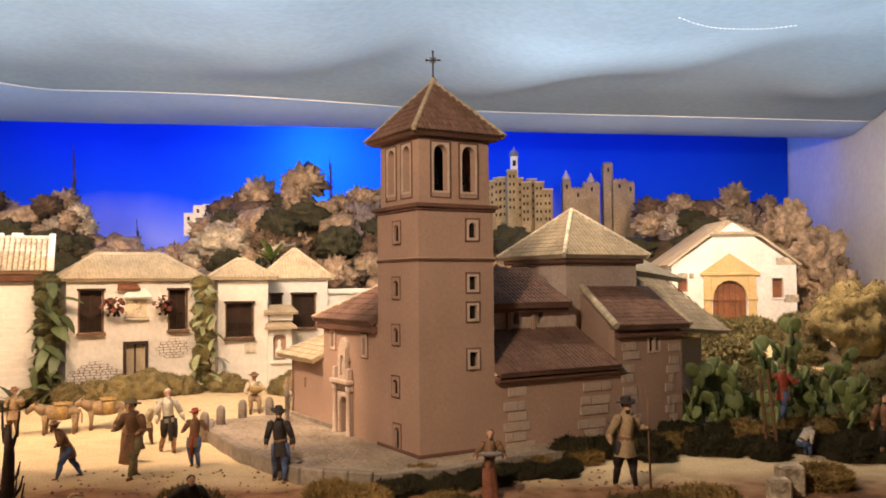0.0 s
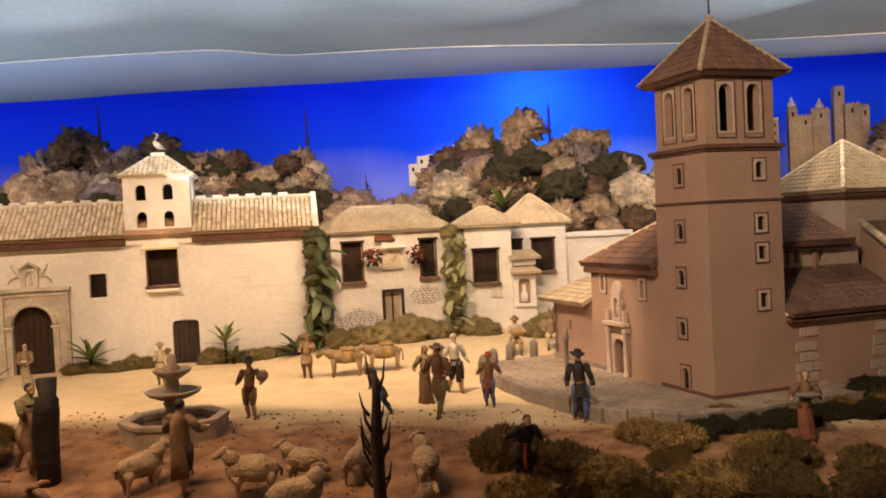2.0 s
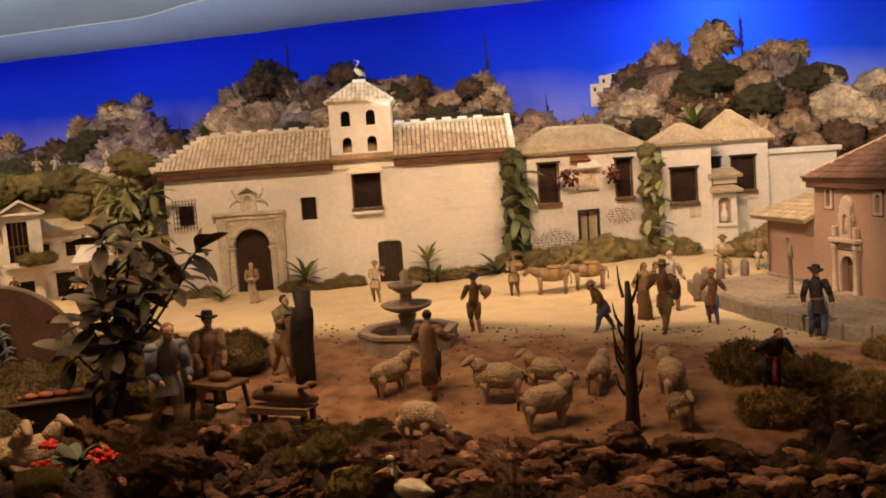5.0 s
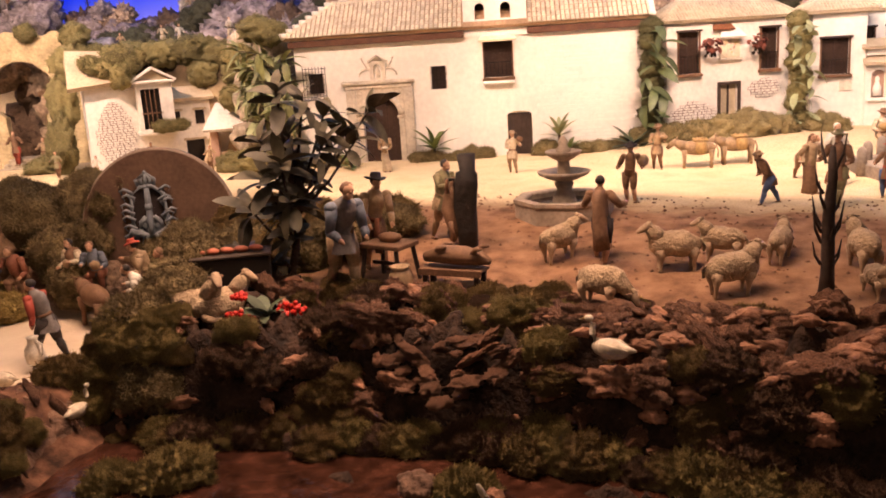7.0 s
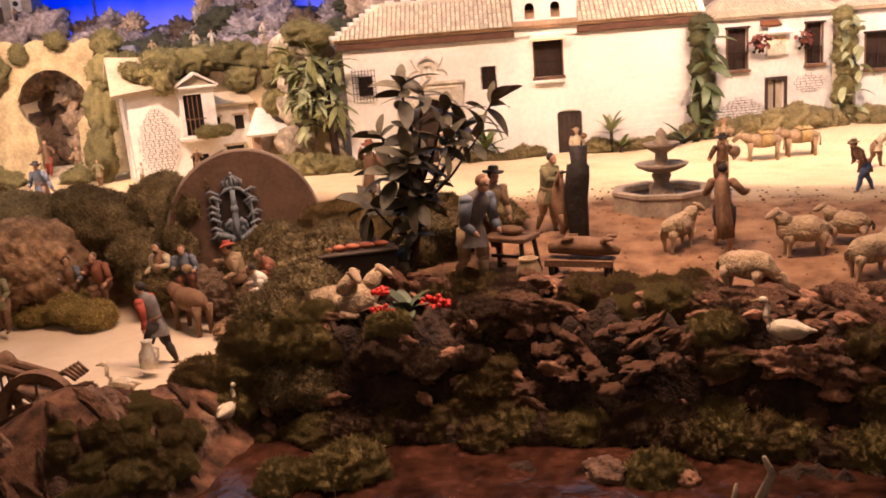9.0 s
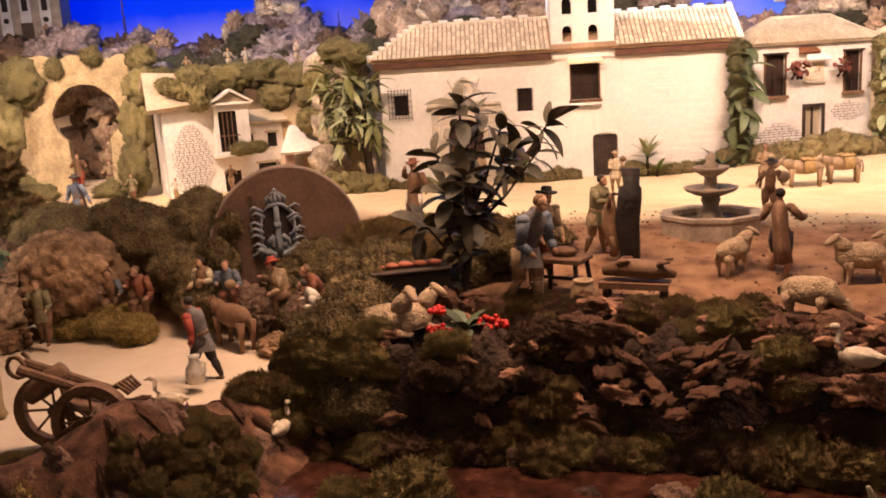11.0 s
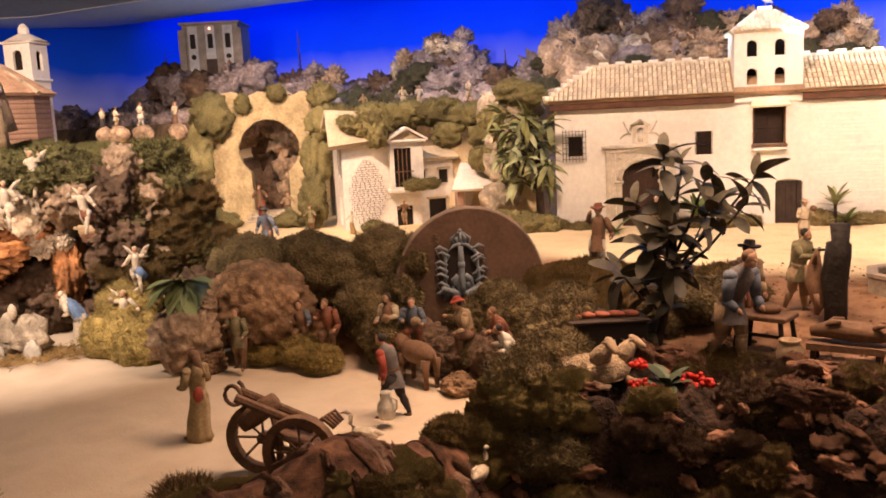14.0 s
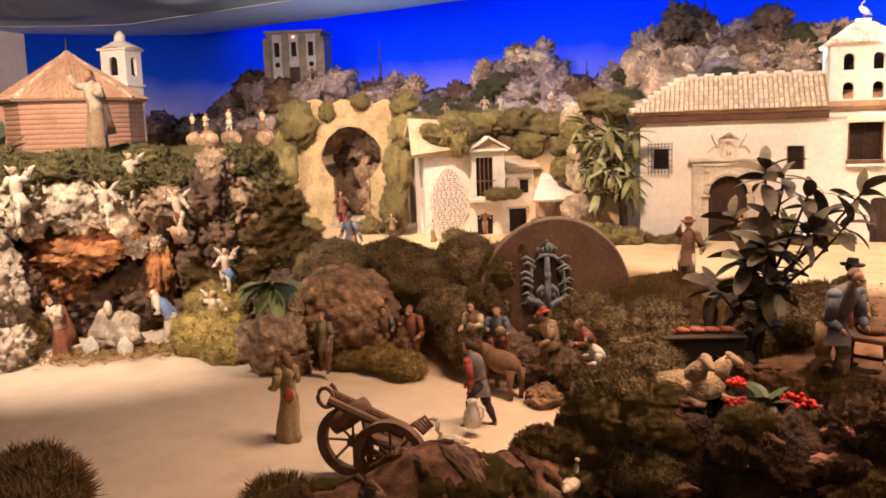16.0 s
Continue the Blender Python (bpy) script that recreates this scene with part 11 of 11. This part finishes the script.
def cart():
    c = thing("wooden_cart", (-2.74, 0.78, -0.262), 36.0, "brown wooden two-wheeled ox cart with yokes and rope", "cart")
    for y, r, x in ((-0.055, 0.085, 0.05), (0.055, 0.088, -0.05)):
        wheel(c, Matrix.Translation((x, y, 0.08)) @ pose(0, 0, 0, 90, 0, -12), r, WOOD)
    bm = bmesh.new()
    tube(bm, [(0.04, -0.06, 0.078), (-0.055, 0.06, 0.08)], 0.008, 8)
    part("axle", bm, WOOD, c)
    for y in (-0.025, 0.025):
        bm = bmesh.new()
        tube(bm, [(-0.09, y, 0.205), (-0.02, y, 0.17), (0.08, y, 0.12)], 0.011, 8)
        part("shaft", bm, WOOD, c)
    bm = bmesh.new()
    lathe(bm, [(0.018, -0.05), (0.024, -0.02), (0.024, 0.02), (0.018, 0.05)], 14)
    bmesh.ops.transform(bm, matrix=Matrix.Translation((-0.045, 0.0, 0.16)) @ pose(0, 0, 0, 0, 55, 0), verts=bm.verts)
    part("barrel", bm, WOOD, c, "small brown barrel", True)
    part("bed", boxed(-0.05, 0.06, -0.04, 0.04, 0.1, 0.11, bev=0.002, m=pose(0, 0, 0, 0, 20, 0)), WOOD, c)
    bm = bmesh.new()
    tube(bm, [(0.0, -0.03, 0.02), (0.0, -0.02, 0.1), (-0.02, 0.02, 0.16)], 0.009, 8)
    part("strut", bm, WOOD, c)
    bm = bmesh.new()
    pts = [(-0.1 + 0.02 * math.cos(t), -0.01 + 0.006 * t, 0.2 + 0.026 * math.sin(t)) for t in [k * 0.5 for k in range(16)]]
    tube(bm, pts, 0.005, 6)
    part("yoke_ring", bm, WOOD, c, "", True)
    bm = bmesh.new()
    for q in range(5):
        tube(bm, [(0.075 + 0.006 * q, -0.02 + 0.012 * q, 0.125), (0.1 + 0.006 * q, -0.02 + 0.012 * q, 0.145), (0.125 + 0.004 * q, -0.02 + 0.012 * q, 0.12)], 0.0045, 6)
    part("rope_coil", bm, WOOD, c, "", True)


cart()
j = thing("milk_jug", (-2.74, 1.17, -0.245), 0, "white enamel jug held beside the path", "jug")
bm = bmesh.new()
lathe(bm, [(0.022, 0), (0.026, 0.02), (0.024, 0.04), (0.014, 0.055), (0.013, 0.066), (0.017, 0.072)], 16)
part("body", bm, C["white"], j, "", True)
bm = bmesh.new()
tube(bm, [(0.014, 0, 0.062), (0.036, 0, 0.055), (0.034, 0, 0.03), (0.025, 0, 0.022)], 0.003, 6)
part("handle", bm, C["white"], j)


def manger():
    m = thing("straw_manger", nat(0.0, -0.02, -0.27), 30.0, "pale straw manger with white cloths", "manger")
    bm = bmesh.new()
    rock_mesh(bm, (0, 0, 0.08), (0.11, 0.08, 0.1), 77, 0.4, 3)
    part("manger_bed", bm, ROCK_W, m, "pale rubble under the cloths", True)
    for x in (-0.07, 0.07):
        bm = bmesh.new()
        rock_mesh(bm, (x, -0.07, 0.035), (0.035, 0.02, 0.05), 78, 0.2, 3)
        part("cloth", bm, C["white"], m, "grey-white cloth", True)
    bm = bmesh.new()
    ball(bm, (0, -0.05, 0.185), (0.016, 0.014, 0.03))
    part("bundle", bm, C["ivory"], m, "", True)
    rnd = random.Random(9)
    vs, fs = [], []
    for k in range(900):
        x, y = rnd.gauss(0.05, 0.16), rnd.gauss(-0.09, 0.05)
        a, l = rnd.uniform(0, 3.14), rnd.uniform(0.015, 0.05)
        dx, dy = math.cos(a) * l, math.sin(a) * l
        z = 0.003 + rnd.random() * 0.02
        n = len(vs)
        vs += [(x, y, z), (x + 0.0015, y + 0.0015, z), (x + dx + 0.0015, y + dy, z + rnd.uniform(-0.002, 0.02)), (x + dx, y + dy + 0.0015, z + rnd.uniform(0, 0.01))]
        fs.append((n, n + 1, n + 2, n + 3))
    me = bpy.data.meshes.new("straw")
    me.from_pydata(vs, [], fs)
    me.materials.append(C["ochre"])
    st = tagged(new("straw", me), "scattered yellow straw round the manger", "straw", kind="stuff")
    st.matrix_world = pose(*nat(0.0, -0.02, -0.268), 0, 0, 60)


manger()


def small_props():
    # ladder under the prickly pear
    l = thing("wooden_ladder", (0.97, 2.56, 0.0), 20.0, "small wooden ladder leaning on the prickly pear", "ladder")
    for y in (-0.022, 0.022):
        bm = bmesh.new()
        tube(bm, [(0.0, y, -0.01), (-0.03, y * 0.8, 0.26)], 0.005, 6)
        part("rail", bm, WOOD, l)
    for k in range(7):
        bm = bmesh.new()
        tube(bm, [(-0.03 * k / 7, -0.02, 0.03 + 0.032 * k), (-0.03 * k / 7, 0.02, 0.03 + 0.032 * k)], 0.003, 5)
        part("rung", bm, WOOD, l)
    # stone cross post on the terrace
    p = thing("stone_cross", (-0.498, 2.74, 0.033), 0.0, "slim dark stone post on a stepped base", "post")
    part("base", boxed(-0.02, 0.02, -0.02, 0.02, -0.02, 0.012, bev=0.003), STONE, p)
    bm = bmesh.new()
    lathe(bm, [(0.01, 0.01), (0.008, 0.02), (0.0065, 0.13), (0.011, 0.135), (0.008, 0.145), (0.007, 0.165), (0.002, 0.175)], 10)
    part("shaft", bm, STONE, p, "", True)
    # bollards along the far kerb
    th = math.radians(31)
    for k, (u, v) in enumerate(((-0.38, 0.78), (-0.29, 0.9), (-0.18, 1.0), (-0.07, 1.02))):
        bm = bmesh.new()
        lathe(bm, [(0.016, -0.03), (0.016, 0.05), (0.012, 0.062), (0.004, 0.068)], 12)
        o = tagged(obj("bollard", bm, STONE, None, "", True), "grey stone bollard on the terrace kerb", "bollard", "terrace bollards")
        o.location = (-0.069 + u * math.cos(th) - v * math.sin(th), 2.401 + u * math.sin(th) + v * math.cos(th), 0.033)
    # white stone blocks
    for k, (x, y, sx, sz) in enumerate(((0.85, 2.14, 0.06, 0.07), (0.8, 2.08, 0.05, 0.055))):
        bm = boxed(-sx / 2, sx / 2, -sx / 2, sx / 2, -0.02, sz, bev=0.006)
        o = tagged(obj("stone_block", bm, ROCK_W, None), "pale square stone block", "block", "stone blocks")
        o.location = (x, y, level(x, y))
    # loose stones on the soil
    rnd = random.Random(12)
    vs, fs = [], []
    for k in range(1500):
        x, y = rnd.uniform(-2.1, 0.6), rnd.uniform(1.4, 2.45)
        r = rnd.uniform(0.002, 0.007)
        z = ground_height(x, y)
        n = len(vs)
        vs += [(x + r * math.cos(a), y + r * math.sin(a), z) for a in (0, 1.6, 3.1, 4.7)] + [(x + rnd.uniform(-r, r) * 0.4, y, z + r * rnd.uniform(0.5, 1.1))]
        fs += [(n, n + 1, n + 4), (n + 1, n + 2, n + 4), (n + 2, n + 3, n + 4), (n + 3, n, n + 4)]
    me = bpy.data.meshes.new("loose_stones")
    me.from_pydata(vs, [], fs)
    me.materials.append(EARTH)
    tagged(new("loose_stones", me), "crumbs of soil and small stones scattered on the square", "stones", kind="stuff")


small_props()


def stream():
    xs, ys = np.linspace(-2.4, 1.2, 260), np.linspace(0.12, 1.3, 90)
    vs = [(x, y, -0.287 + 0.003 * noise.noise((x * 14, y * 14, 0)) + 0.0016 * noise.noise((x * 40, y * 40, 0))) for y in ys for x in xs]
    nx = len(xs)
    fs = [(j * nx + i, j * nx + i + 1, (j + 1) * nx + i + 1, (j + 1) * nx + i) for j in range(len(ys) - 1) for i in range(nx - 1)]
    me = bpy.data.meshes.new("water")
    me.from_pydata(vs, [], fs)
    me.materials.append(STREAM)
    me.polygons.foreach_set("use_smooth", [True] * len(me.polygons))
    tagged(new("water", me), "dark shallow stream along the front of the model", "water", kind="structure")


stream()


def dark_loom():
    d = thing("dark_bench", (-2.42, 1.24, -0.15), -40.0, "black wooden bench with a white cloth below", "bench")
    part("seat", boxed(-0.05, 0.05, -0.03, 0.03, 0.05, 0.075, bev=0.004), HOLLOW, d)
    for x in (-0.042, 0.042):
        part("side", boxed(x - 0.006, x + 0.006, -0.028, 0.028, -0.02, 0.05), HOLLOW, d)
    part("back", boxed(-0.05, 0.05, 0.02, 0.03, 0.076, 0.12, bev=0.003), WOOD_D, d)
    part("cloth", boxed(-0.03, 0.03, -0.024, -0.01, -0.015, 0.006, bev=0.003), C["white"], d, "folded white cloth")


dark_loom()
